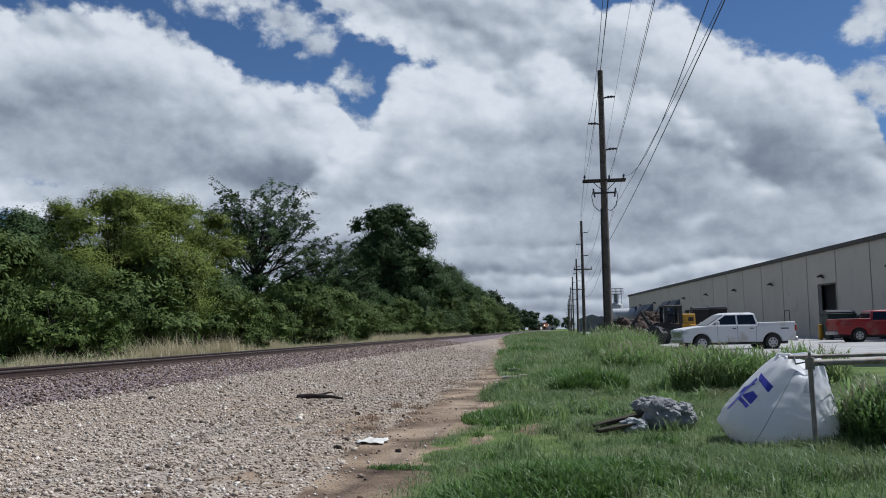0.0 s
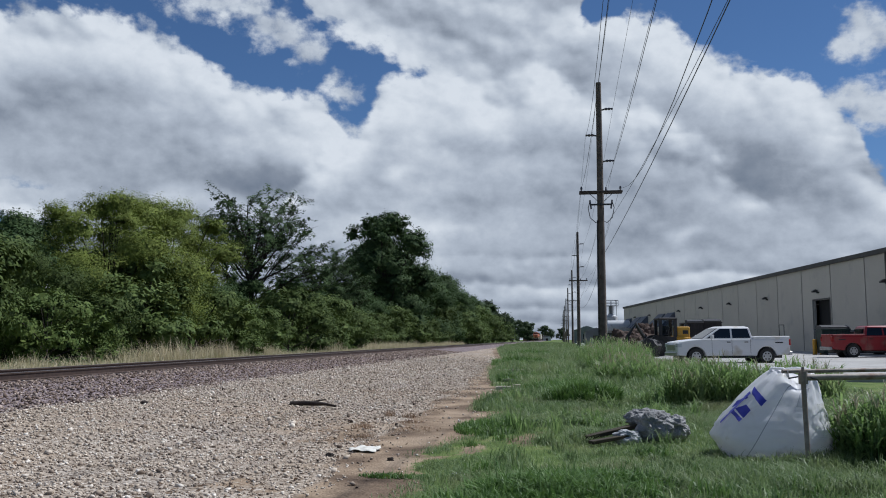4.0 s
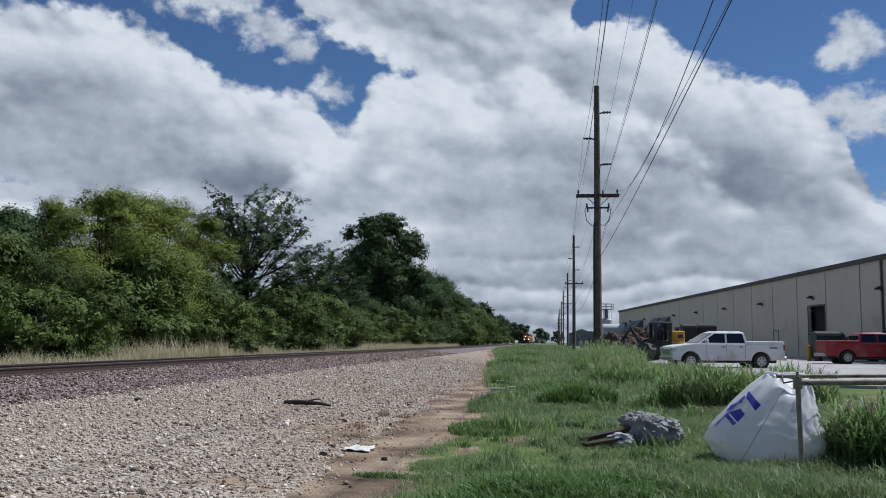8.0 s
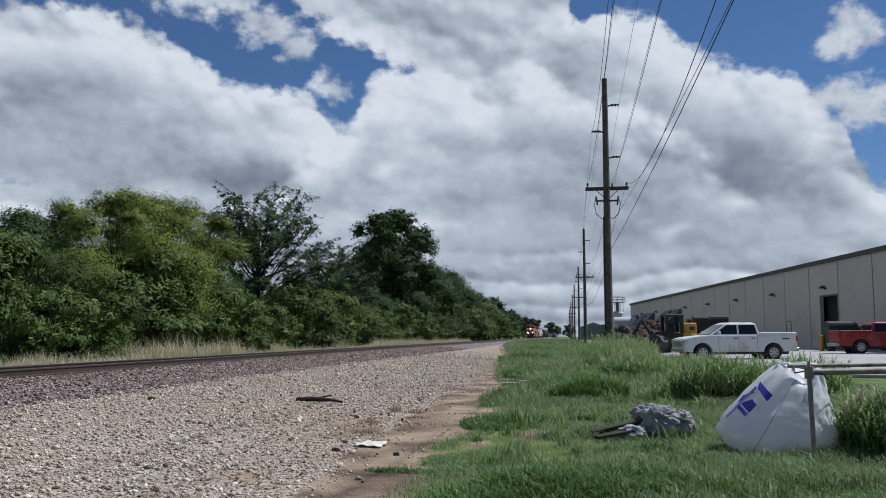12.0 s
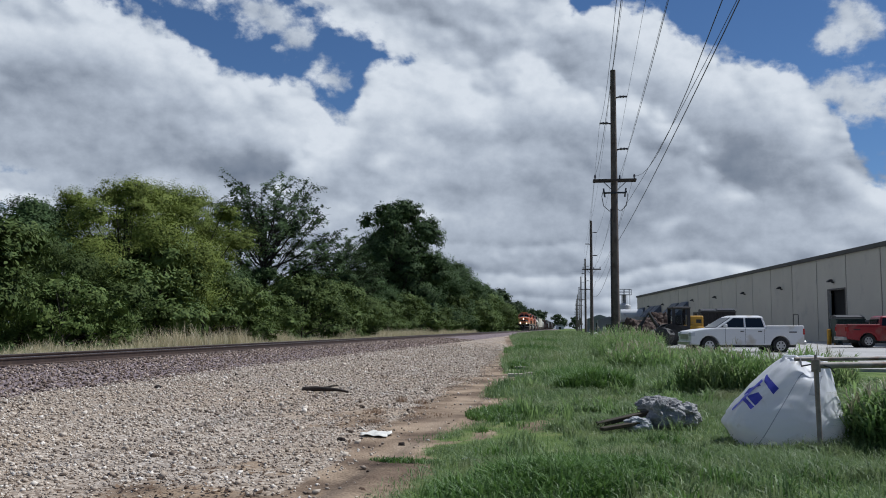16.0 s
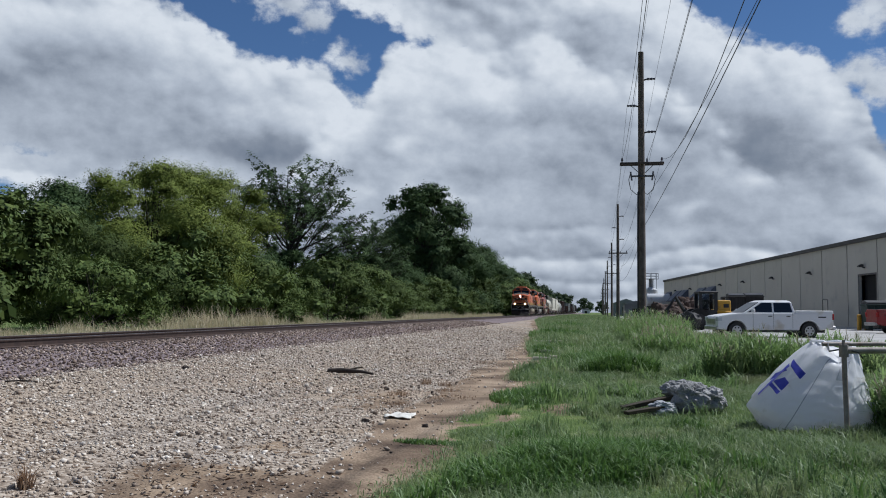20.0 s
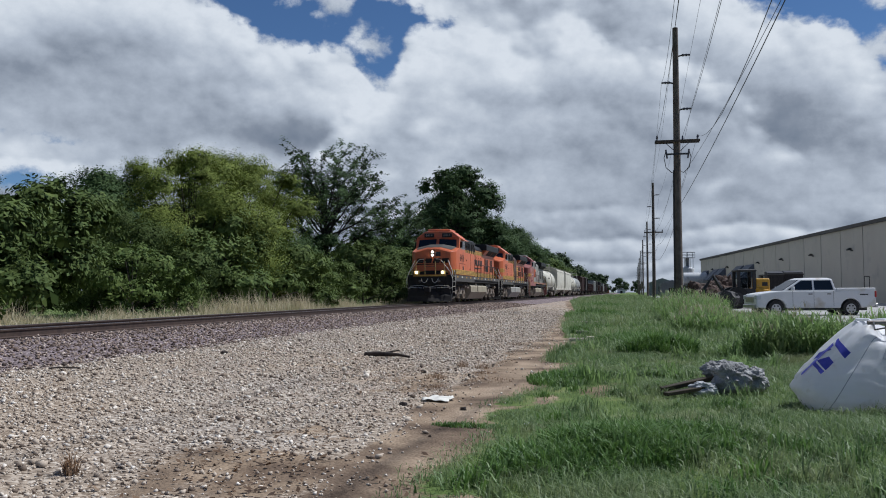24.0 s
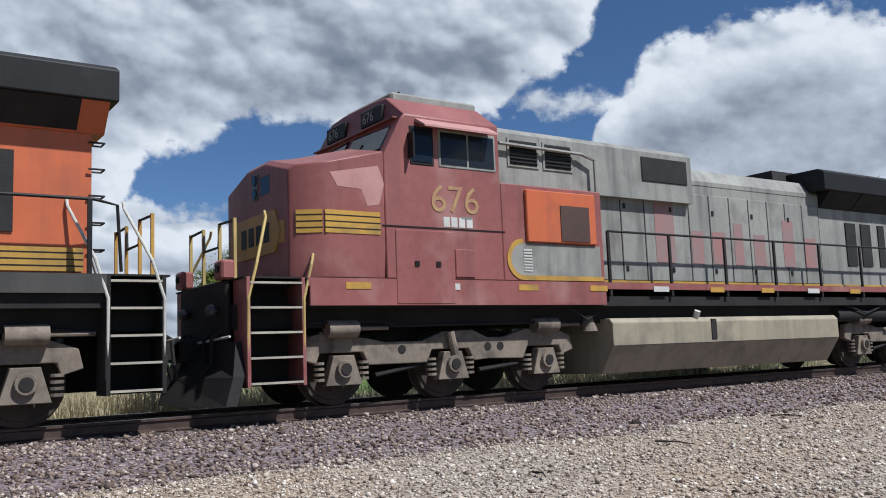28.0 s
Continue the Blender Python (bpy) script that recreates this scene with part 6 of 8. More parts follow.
dumpster(11.6, 78, 1.3, 1.8, 2.45, bin_dark, "black steel dumpster by the warehouse")
dumpster(13.1, 78.5, 1.5, 1.8, 2.5, bin_dark, "black steel dumpster by the warehouse")
dumpster(19.4, 66, 1.9, 1.5, 1.75, bin_green, "dark green dumpster in front of the open doorway")
dumpster(21.8, 67, 2.8, 1.8, 1.4, bin_dark, "black steel dumpster by the warehouse")
for x, y in ((18.35, 66.8), (18.75, 66.5)):
    bo = thing("bollard", pose(x, y, 0.085), "yellow painted steel safety bollard", "bollard", "bollards")
    part("pipe", Geo().cyl((0, 0, 0), (0, 0, 1.05), 0.15, n=14), machine_yellow, bo, smooth=40)
    part("cap", Geo().ball((0, 0, 1.05), 0.15, 0.15, 0.07, 12), machine_yellow, bo)
fr = thing("wall_guard", pose(17.0, 70.5, 0.085), "thin black upright pipe frame by the doorway", "frame")
part("upright", Geo().cyl((-0.18, 0, 0), (-0.18, 0, 2.2), 0.03, n=8), machine_black, fr)
part("upright", Geo().cyl((0.18, 0, 0), (0.18, 0, 2.2), 0.03, n=8), machine_black, fr)
part("crossbar", Geo().cyl((-0.18, 0, 2.2), (0.18, 0, 2.2), 0.03, n=8), machine_black, fr)


def scrap(x, y, r, h, seed):
    lump("scrap_mound", (x, y, h * 0.35), (r, r * 0.8, h), seed, rust, "rusty brown heap of scrap in the yard", "scrap heap", "scrap heaps")


scrap(5.6, 68, 1.3, 1.2, 4)
scrap(6.2, 84, 1.8, 1.6, 9)
scrap(8.6, 92, 1.8, 1.8, 5)
scrap(9.6, 100, 1.5, 2.2, 8)
lump("scrap_mound", (5.9, 59.5, 0.5), (0.8, 0.6, 0.9), 14, machine_black, "dark heap of machine parts in the yard", "scrap heap", "scrap heaps")

# ---- silo, trailers and sheds farther along ----
steel_white = surface("white_steel", (0.60, 0.61, 0.62), (0.46, 0.47, 0.48), 0.55, scale=0.6, fine=8, dirt=(0.32, 0.31, 0.29), dirt_amount=0.2)
shed_grey = surface("shed_grey", (0.24, 0.25, 0.26), (0.17, 0.18, 0.19), 0.7, scale=0.5, fine=6)
si = thing("silo", pose(11.3, 190, 0), "white steel silo with a railed top platform", "silo")
part("shell", Geo().cyl((0, 0, 2.5), (0, 0, 6.0), 1.35, n=24), steel_white, si, smooth=40)
part("hopper", Geo().cyl((0, 0, 0.8), (0, 0, 2.5), 0.3, 1.35, 24), steel_white, si, smooth=40)
part("shell_top", Geo().cyl((0, 0, 6.0), (0, 0, 6.5), 1.35, 0.4, 24), steel_white, si, smooth=40)
part("filter_drum", Geo().cyl((0, 0, 6.4), (0, 0, 8.2), 0.4, n=14), shed_grey, si, smooth=40)
part("platform", Geo().cyl((0, 0, 8.2), (0, 0, 8.3), 1.6, n=24), shed_grey, si)
for a in (0.4, 1.97, 3.54, 5.11):
    part("platform_post", Geo().cyl((1.3 * math.cos(a), 1.3 * math.sin(a), 5.9), (1.3 * math.cos(a), 1.3 * math.sin(a), 8.2), 0.05, n=6), shed_grey, si)
for k in range(8):
    a = k * math.pi / 4
    part("rail_post", Geo().cyl((1.55 * math.cos(a), 1.55 * math.sin(a), 8.3), (1.55 * math.cos(a), 1.55 * math.sin(a), 9.4), 0.05, n=6), shed_grey, si)
for z in (8.85, 9.4):
    part("guard_rail", Geo().tube([(1.55 * math.cos(k * math.pi / 8), 1.55 * math.sin(k * math.pi / 8), z) for k in range(17)], 0.05, 6), shed_grey, si)
for a in (0.8, 2.4, 3.9, 5.5):
    part("leg", Geo().cyl((1.2 * math.cos(a), 1.2 * math.sin(a), 0), (1.2 * math.cos(a), 1.2 * math.sin(a), 3.2), 0.12, n=8), shed_grey, si)
tr = thing("bulk_trailer", pose(11.7, 172, 0.05), "white bulk tank trailer parked in the yard", "trailer")
n = 20
part("tank", Geo().loft([[(x, 1.2 * math.cos(2 * math.pi * k / n) * q, 3.6 + 1.15 * math.sin(2 * math.pi * k / n) * q) for k in range(n)] for x, q in ((-2.4, 0.6), (-2.2, 1.0), (1.9, 1.0), (2.1, 0.6))]), steel_white, tr, smooth=40)
part("chassis", Geo().box(-2.3, 2.0, -0.6, 0.6, 1.9, 2.4).box(-2.1, -1.7, -0.5, 0.5, 0.4, 2.0).box(1.4, 1.8, -0.5, 0.5, 0.4, 2.0), machine_black, tr)
for x in (-1.8, -1.1, 1.3):
    for y in (-0.9, 0.9):
        part("wheel", Geo().cyl((x, y - 0.15, 0.5), (x, y + 0.15, 0.5), 0.5, n=18), rubber, tr)


def shed(x, y, w, d, h, material, label, turn=0):
    s = thing("shed", pose(x, y, 0, 0, 0, turn), label, "shed", "far sheds")
    part("wall", Geo().box(-w / 2, w / 2, -d / 2, d / 2, 0, h), material, s)
    part("roof", Geo().prism([(-w / 2 - 0.3, h), (w / 2 + 0.3, h), (0, h + w * 0.18)], "y", -d / 2 - 0.3, d / 2 + 0.3), shed_grey, s)
    part("door", Geo().box(-w * 0.15, w * 0.15, -d / 2 - 0.03, -d / 2, 0, h * 0.7), bin_dark, s)
    return s


shed(8.2, 196, 4.6, 9, 2.9, shed_grey, "low grey shed beyond the warehouse")
shed(12.5, 230, 6, 12, 3.6, steel_white, "pale metal shed beyond the warehouse")
shed(9.5, 300, 8, 15, 4.2, shed_grey, "low grey shed beyond the warehouse")
shed(-8.0, 690, 6, 12, 3, steel_white, "small pale building near the horizon")
shed(-24.0, 760, 10, 16, 4.5, surface("brick_red", (0.22, 0.10, 0.07), None, 0.9), "small brick building near the horizon")

# ---- train: paints ----
orange = surface("orange_paint", (0.60, 0.150, 0.058), (0.50, 0.118, 0.046), 0.42, scale=0.6, fine=7, bump=0.03, dirt=(0.36, 0.11, 0.06), dirt_amount=0.22, streak=0.35)
yellow = surface("yellow_paint", (0.56, 0.32, 0.055), (0.42, 0.24, 0.05), 0.5, scale=1.2, fine=12, bump=0.02, dirt=(0.24, 0.16, 0.06), dirt_amount=0.3, streak=0.4)
black = surface("black_paint", (0.010, 0.010, 0.011), (0.020, 0.019, 0.018), 0.55, scale=1.0, fine=12, bump=0.05, spec=0.25, dirt=(0.035, 0.03, 0.027), dirt_amount=0.15)
grime = surface("grimy_black", (0.009, 0.0085, 0.008), (0.026, 0.022, 0.019), 0.8, scale=1.5, fine=20, bump=0.2)
grey_sill = surface("grey_sill", (0.058, 0.055, 0.050), (0.080, 0.073, 0.064), 0.6, scale=1.0, fine=12, bump=0.06, dirt=(0.18, 0.16, 0.13), dirt_amount=0.2, streak=0.5)
red_faded = surface("faded_red_paint", (0.32, 0.112, 0.098), (0.23, 0.074, 0.066), 0.5, scale=0.7, fine=9, bump=0.03, dirt=(0.37, 0.19, 0.165), dirt_amount=0.32, streak=0.5)
faded_red = surface("faded_red_lettering", (0.34, 0.17, 0.155), (0.27, 0.20, 0.19), 0.6, scale=2, fine=14)
pink_worn = surface("worn_pink_primer", (0.50, 0.27, 0.24), (0.42, 0.20, 0.18), 0.6, scale=2, fine=14)
silver_faded = surface("faded_silver_paint", (0.335, 0.325, 0.285), (0.25, 0.24, 0.215), 0.55, scale=0.7, fine=9, bump=0.03, dirt=(0.15, 0.14, 0.12), dirt_amount=0.3, streak=0.8)
brown_patch = surface("burnt_brown_patch", (0.095, 0.052, 0.040), (0.06, 0.036, 0.03), 0.7, scale=1.2, fine=12)
blistered = surface("blistered_paint", (0.42, 0.24, 0.12), (0.20, 0.12, 0.09), 0.7, scale=3, fine=20, bump=0.3)
truck_steel = surface("dusty_truck_steel", (0.27, 0.22, 0.165), (0.15, 0.122, 0.095), 0.85, scale=2.0, fine=18, bump=0.25, dirt=(0.07, 0.055, 0.045), dirt_amount=0.35)
tank_tan = surface("dusty_tank", (0.38, 0.325, 0.225), (0.30, 0.26, 0.185), 0.6, scale=0.7, fine=9, bump=0.05, dirt=(0.20, 0.17, 0.13), dirt_amount=0.2, streak=0.6)
tank_white = surface("pale_tank", (0.36, 0.345, 0.30), (0.28, 0.27, 0.235), 0.55, scale=0.7, fine=9, bump=0.05, dirt=(0.20, 0.19, 0.18), dirt_amount=0.2, streak=0.6)
wheel_steel = surface("wheel_steel", (0.085, 0.066, 0.052), (0.045, 0.036, 0.030), 0.7, 0.3, scale=4, fine=24)
white_edge = surface("white_edge", (0.68, 0.66, 0.60), (0.5, 0.48, 0.44), 0.6)
step_edge = surface("worn_step_edge", (0.50, 0.46, 0.36), (0.30, 0.27, 0.22), 0.6)
rail_white = surface("pale_handrail", (0.62, 0.60, 0.52), (0.45, 0.43, 0.38), 0.5)
rail_gold = surface("worn_gold_handrail", (0.55, 0.40, 0.13), (0.35, 0.25, 0.10), 0.55)
screen_mat = surface("dark_screen", (0.014, 0.013, 0.013), (0.03, 0.028, 0.027), 0.8, scale=3, fine=60, bump=0.4)
cream_text = surface("worn_cream_text", (0.46, 0.31, 0.13), (0.34, 0.17, 0.10), 0.6, scale=4, fine=20)
window_frame = surface("pale_window_frame", (0.42, 0.40, 0.36), (0.30, 0.28, 0.25), 0.5)
board_text = surface("board_text", (0.30, 0.29, 0.27), None, 0.6)
lamp_on = glow("headlight_glow", (1.0, 0.78, 0.50), 140.0)
bezel = surface("lamp_bezel", (0.12, 0.12, 0.12), None, 0.4, 0.5)


def lettering(name, text, size, m, material, parent, depth=0.004, width=1.0):
    """Raised characters, turned into a mesh."""
    cu = bpy.data.curves.new(name, "FONT")
    cu.body, cu.size, cu.extrude = text, size, depth
    tmp = new(name, cu)
    me = bpy.data.meshes.new_from_object(tmp.evaluated_get(bpy.context.evaluated_depsgraph_get()))
    bpy.data.objects.remove(tmp)
    me.name = name
    me.materials.clear()
    me.materials.append(material)
    ob = new(name, me)
    ob.parent = parent
    ob.matrix_basis = m @ Matrix.Diagonal((width, 1, 1, 1))
    return ob


WHEELS = []


def wheel_mesh(r=0.53):
    g = Geo()
    for s in (-1, 1):
        g.cyl((s * 0.70, 0, 0), (s * 0.835, 0, 0), r, r * 0.985, 28)
        g.cyl((s * 0.665, 0, 0), (s * 0.70, 0, 0), r + 0.028, r + 0.03, 28)
        g.cyl((s * 0.835, 0, 0), (s * 0.86, 0, 0), r * 0.86, r * 0.84, 28)
        g.cyl((s * 0.86, 0, 0), (s * 0.90, 0, 0), r * 0.34, r * 0.3, 20)
        for k in range(3):
            a = k * 2.094
            g.cyl((s * 0.86, math.cos(a) * r * 0.55, math.sin(a) * r * 0.55), (s * 0.875, math.cos(a) * r * 0.55, math.sin(a) * r * 0.55), 0.05, n=8)
    g.cyl((-0.95, 0, 0), (0.95, 0, 0), 0.09, n=12)
    return g.mesh("wheelset", wheel_steel, 40)


loco_wheel = wheel_mesh()
car_wheel = wheel_mesh(0.42)


def loco_truck(car, axles, skin):
    """Three-axle bogie: side frames with arches, journal boxes, springs, brake cylinders, wheelsets."""
    a, b, c = axles
    tk = part("bogie", Geo().prism([(a - 0.5, 0.62), (c + 0.5, 0.62), (c + 0.5, 0.9), (b + 0.4, 1.2), (b - 0.4, 1.2), (a - 0.5, 0.9)], "x", -0.62, 0.62), grime, car, "three-axle locomotive bogie")
    for s in (-1, 1):
        out = [(a - 0.66, 0.70), (a - 0.60, 1.02), (a - 0.25, 1.08), (a + 0.45, 0.98), (a + 0.75, 0.92), (b - 0.55, 0.92), (b - 0.15, 1.06), (b + 0.45, 1.08), (b + 0.75, 0.95),
               (c - 0.85, 0.95), (c - 0.40, 1.08), (c + 0.30, 1.06), (c + 0.62, 0.95), (c + 0.68, 0.70), (c + 0.42, 0.62), (c + 0.36, 0.78), (c - 0.36, 0.78), (c - 0.46, 0.58), (c - 1.2, 0.60),
               (b + 0.46, 0.58), (b + 0.36, 0.78), (b - 0.36, 0.78), (b - 0.46, 0.58), (a + 0.46, 0.58), (a + 0.36, 0.78), (a - 0.36, 0.78), (a - 0.42, 0.62)]
        part("side_frame", Geo().prism(out, "x", s * 1.00, s * 1.13), skin, tk, "dusty cast steel side frame", bevel=0.015)
        # no real holes: dark discs on the frame stand for their shade
        for y in (a + 1.05, b + 0.75, c - 0.95):
            part("frame_hole", Geo().cyl((s * 1.13, y, 0.80), (s * 1.137, y, 0.80), 0.07, n=12), grime, tk)
        for y in axles:
            bx = part("journal_box", Geo().prism([(y - 0.30, 0.30), (y + 0.30, 0.30), (y + 0.17, 0.74), (y - 0.17, 0.74)], "x", s * 1.02, s * 1.20).cyl((s * 1.20, y, 0.54), (s * 1.27, y, 0.54), 0.135, n=16), skin, tk, bevel=0.01)
            part("bearing_cap", Geo().cyl((s * 1.27, y, 0.54), (s * 1.285, y, 0.54), 0.085, n=14), grime, bx)
            for d in (-0.37, 0.37):
                g = Geo()
                for k in range(4):
                    g.cyl((s * 1.10, y + d, 0.37 + k * 0.08), (s * 1.10, y + d, 0.41 + k * 0.08), 0.085, n=10)
                part("coil_spring", g, skin, tk)
        for y in (a + 0.02, c + 0.05):
            part("brake_cylinder", Geo().cyl((s * 1.20, y - 0.30, 1.13), (s * 1.20, y + 0.20, 1.13), 0.13, n=16).cyl((s * 1.20, y + 0.20, 1.13), (s * 1.20, y + 0.75, 1.13), 0.03, n=8), skin, tk, smooth=40)
        part("sand_pipe", Geo().tube([(s * 1.22, a - 0.55, 1.22), (s * 1.22, a + 0.6, 1.24), (s * 1.22, a + 0.9, 1.16), (s * 1.22, c - 0.2, 1.18), (s * 1.22, c + 0.5, 1.18)], 0.022), grime, tk)
        part("brake_rod", Geo().tube([(s * 1.05, a + 0.6, 0.42), (s * 1.05, b - 0.55, 0.55)], 0.04), grime, tk)
        part("brake_rod", Geo().tube([(s * 1.05, b + 0.6, 0.42), (s * 1.05, c - 0.55, 0.50)], 0.04), grime, tk)
        part("damper", Geo().tube([(s * 1.2, b - 0.05, 1.05), (s * 1.2, b + 0.05, 0.62)], 0.07, 10), skin, tk)
    for y in axles:
        w = part("wheelset", loco_wheel, None, car)
        w.matrix_basis = pose(0, y, 0.53)
        WHEELS.append((w, y))


def stripes(car, name, lat, y0, y1, z0, z1, n=3, s_list=(-1, 1), skin=None):
    """A yellow band with thin black lines, on the sides."""
    for s in s_list:
        b = part(name, Geo().box(s * lat - 0.004, s * lat + 0.004, y0, y1, z0, z1), skin or yellow, car, "yellow band with black lines")
        for k in range(n):
            z = z0 + (z1 - z0) * (k + 0.8) / (n + 0.6)
            part("stripe", Geo().box(s * lat - 0.007, s * lat + 0.007, y0, y1, z - 0.009, z + 0.009), black, b)


def corner_band(car, s, z0, z1):
    """The yellow band carried round the cut corner of the nose, with its black lines."""
    def strip(a, b, out):
        p, q = (s * (1.292 + out), -0.43), (s * (1.480 + out), -0.10)
        o = (-s * 0.02, 0.012)
        v = [(x, y, z) for z in (a, b) for x, y in (p, q, (q[0] + o[0], q[1] + o[1]), (p[0] + o[0], p[1] + o[1]))]
        return Geo().add(v, [(0, 1, 2, 3), (4, 5, 6, 7), (0, 1, 5, 4), (1, 2, 6, 5), (2, 3, 7, 6), (3, 0, 4, 7)])
    b = part("corner_band", strip(z0, z1, 0.008), yellow, car, "yellow band round the nose corner")
    for k in range(3):
        z = z0 + (z1 - z0) * (k + 0.8) / 3.6
        part("stripe", strip(z - 0.009, z + 0.009, 0.012), black, b)


def locomotive(style, number, label):
    """y = 0 lies at the front corner of the cab side, the nose points to -y, z = 0 is the rail top."""
    war = style == 2
    skin = red_faded if war else orange
    hood_skin = silver_faded if war else orange
    top_skin = silver_faded if war else black
    sill = red_faded if war else grey_sill
    car = thing("locomotive", pose(TRACK_X, 0, RAIL_Z), label, "locomotive", "train")
    W = 1.5
    # underframe, sill, pilot, couplers
    part("underframe", Geo().box(-1.15, 1.15, -1.3, 19.7, 1.15, 1.5).box(-1.42, 1.42, -0.4, 18.9, 1.44, 1.62), grime, car, "black steel underframe")
    for s in (-1, 1):
        part("side_sill", Geo().box(s * 1.46, s * W, -0.35, 18.9, 1.74 if war else 1.62, 1.86), sill, car, "walkway edge sill")
        if not war:
            part("sill_skirt", Geo().box(s * 1.44, s * (W + 0.004), -0.32, 6.9, 1.44, 1.86), grey_sill, car)
        else:
            part("sill_skirt", Geo().box(s * 1.44, s * (W + 0.004), -0.32, 5.5, 1.46, 1.86), red_faded, car)
        for k in range(12 if war else 11):
            y = 0.25 + k * 1.62
            part("reflector", Geo().box(s * (W + 0.001), s * (W + 0.012), y, y + 0.42, 1.70, 1.80), yellow if k % 3 != 1 else white_edge, car)
    part("walkway", Geo().box(-1.48, 1.48, -1.3, 19.7, 1.84, 1.865), grime, car)
    part("plow", Geo().loft([[(-1.3, -1.36, 0.98), (0, -1.46, 0.98), (1.3, -1.36, 0.98), (1.3, -1.28, 0.98), (-1.3, -1.28, 0.98)], [(-1.46, -1.46, 0.5), (0, -1.82, 0.5), (1.46, -1.46, 0.5), (1.46, -1.3, 0.5), (-1.46, -1.3, 0.5)], [(-1.5, -1.58, 0.12), (0, -2.02, 0.12), (1.5, -1.58, 0.12), (1.5, -1.42, 0.12), (-1.5, -1.42, 0.12)]]), grime, car, "black snow plough pilot")
    for y, d in ((-1.34, -1), (19.74, 1)):
        part("end_plate", Geo().box(-0.98, 0.98, y - 0.04, y + 0.04, 0.9, 1.86, 0.02), grime, car)
        cp = part("coupler", Geo().box(-0.12, 0.12, min(y, y + d * 0.75), max(y, y + d * 0.75), 0.78, 1.02, 0.03).box(-0.2, 0.2, min(y + d * 0.5, y + d * 0.85), max(y + d * 0.5, y + d * 0.85), 0.72, 1.08, 0.05), grime, car)
        for x in (-0.75, -0.45, 0.5, 0.8):
            part("air_hose", Geo().tube([(x, y, 1.15), (x, y + d * 0.18, 1.05), (x * 1.05, y + d * 0.2, 0.7), (x * 0.8, y + d * 0.3, 0.5)], 0.03), grime, car)
        part("cut_lever", Geo().tube([(-1.35, y + d * 0.12, 1.05), (-0.3, y + d * 0.16, 1.0), (0.3, y + d * 0.16, 1.0), (1.35, y + d * 0.12, 1.05)], 0.018), white_edge, car)
    # corner steps
    for y0, y1 in ((-1.25, -0.42), (18.92, 19.62)):
        for s in (-1, 1):
            st = part("step_well", Geo().box(s * 0.95, s * 1.0, y0, y1, 0.35, 1.84), grime, car, "steel step well")
            for y in (y0, y1 - 0.01):
                part("side_plate", Geo().box(s * 1.0, s * 1.5, y - 0.02, y + 0.03, 0.35, 1.86), grime if not war else sill, st)
            for k in range(5):
                z = 0.38 + k * 0.345
                t = part("tread", Geo().box(s * 1.02, s * 1.48, y0 + 0.04, y1 - 0.04, z, z + 0.03), grime, st)
                part("tread_edge", Geo().box(s * 1.48, s * 1.505, y0 + 0.03, y1 - 0.03, z + 0.004, z + 0.034), step_edge, t, "worn pale step edge")
            mat = rail_gold if war else rail_white
            front = y0 < 0
            for y in (y0, y1):
                o = -0.25 if (y == y0) == front else 0.0
                lean = 0.42 * (1 if front else -1)
                part("grab_rail", Geo().tube([(s * 1.47, y, 0.55), (s * 1.5, y, 1.55), (s * 1.46, y + lean * 0.35, 2.05), (s * 1.15, y + lean, 2.75), (s * 1.1, y + lean, 2.85)], 0.022, 8), mat, car, "pale bent handrail")
        if not war and y0 < 0:
            for s in (-1, 1):
                part("corner_rail", Geo().tube([(s * 1.30, -1.42, 0.95), (s * 1.52, -1.42, 1.02), (s * 1.56, -1.42, 1.55), (s * 1.36, -1.36, 2.05), (s * 0.72, -1.28, 2.86), (s * 0.40, -1.26, 2.9)], 0.017, 8), rail_white, car, "pale bent handrail")
    # end handrails
    for y in (-1.22, 19.62):
        for x in (-0.95, -0.35, 0.35, 0.95):
            part("end_post", Geo().box(x - 0.022, x + 0.022, y - 0.022, y + 0.022, 1.86, 2.75), rail_gold if war or y < 0 else yellow, car)
        part("end_rail", Geo().tube([(-0.95, y, 2.72), (-0.35, y, 2.74), (-0.3, y, 2.4), (0.3, y, 2.4), (0.35, y, 2.74), (0.95, y, 2.72)], 0.022), black, car)
    # nose: gabled top, full width
    zs, zp = (3.58, 3.82) if style else (3.46, 3.70)
    face = [(-1.46, 1.86), (1.46, 1.86), (1.5, 2.3), (1.5, zs), (0.45, zp), (-0.45, zp), (-1.5, zs), (-1.5, 2.3)]

    def ring(y, sx, dz, up):
        return [(x * sx, y, z if z < 2.5 else z + dz + (up if abs(x) < 1 else 0)) for x, z in face]
    part("nose", Geo().loft([ring(-0.50, 0.80, -0.12, 0.0), ring(-0.42, 0.86, -0.05, 0.0), ring(-0.10, 0.985, -0.01, 0.0), ring(0.0, 1.0, 0.0, 0.01), ring(0.95, 1.0, 0.24, 0.02)]), skin, car, "full-width short nose with cut corners", smooth=18, bevel=0.02)
    if war:
        part("bare_patch", Geo().prism([(0.03, 3.42), (0.85, 3.58), (0.95, 3.3), (0.85, 2.98), (0.65, 2.95), (0.55, 3.2), (0.15, 3.22)], "x", 1.4965, 1.5035), pink_worn, car)
    nose_band = part("nose_band", Geo().box(-1.06, 1.06, -0.513, -0.48, 2.42, 2.75) if style else Geo().box(-1.06, 1.06, -0.513, -0.48, 1.95, 2.12), yellow, car, "yellow nose band")
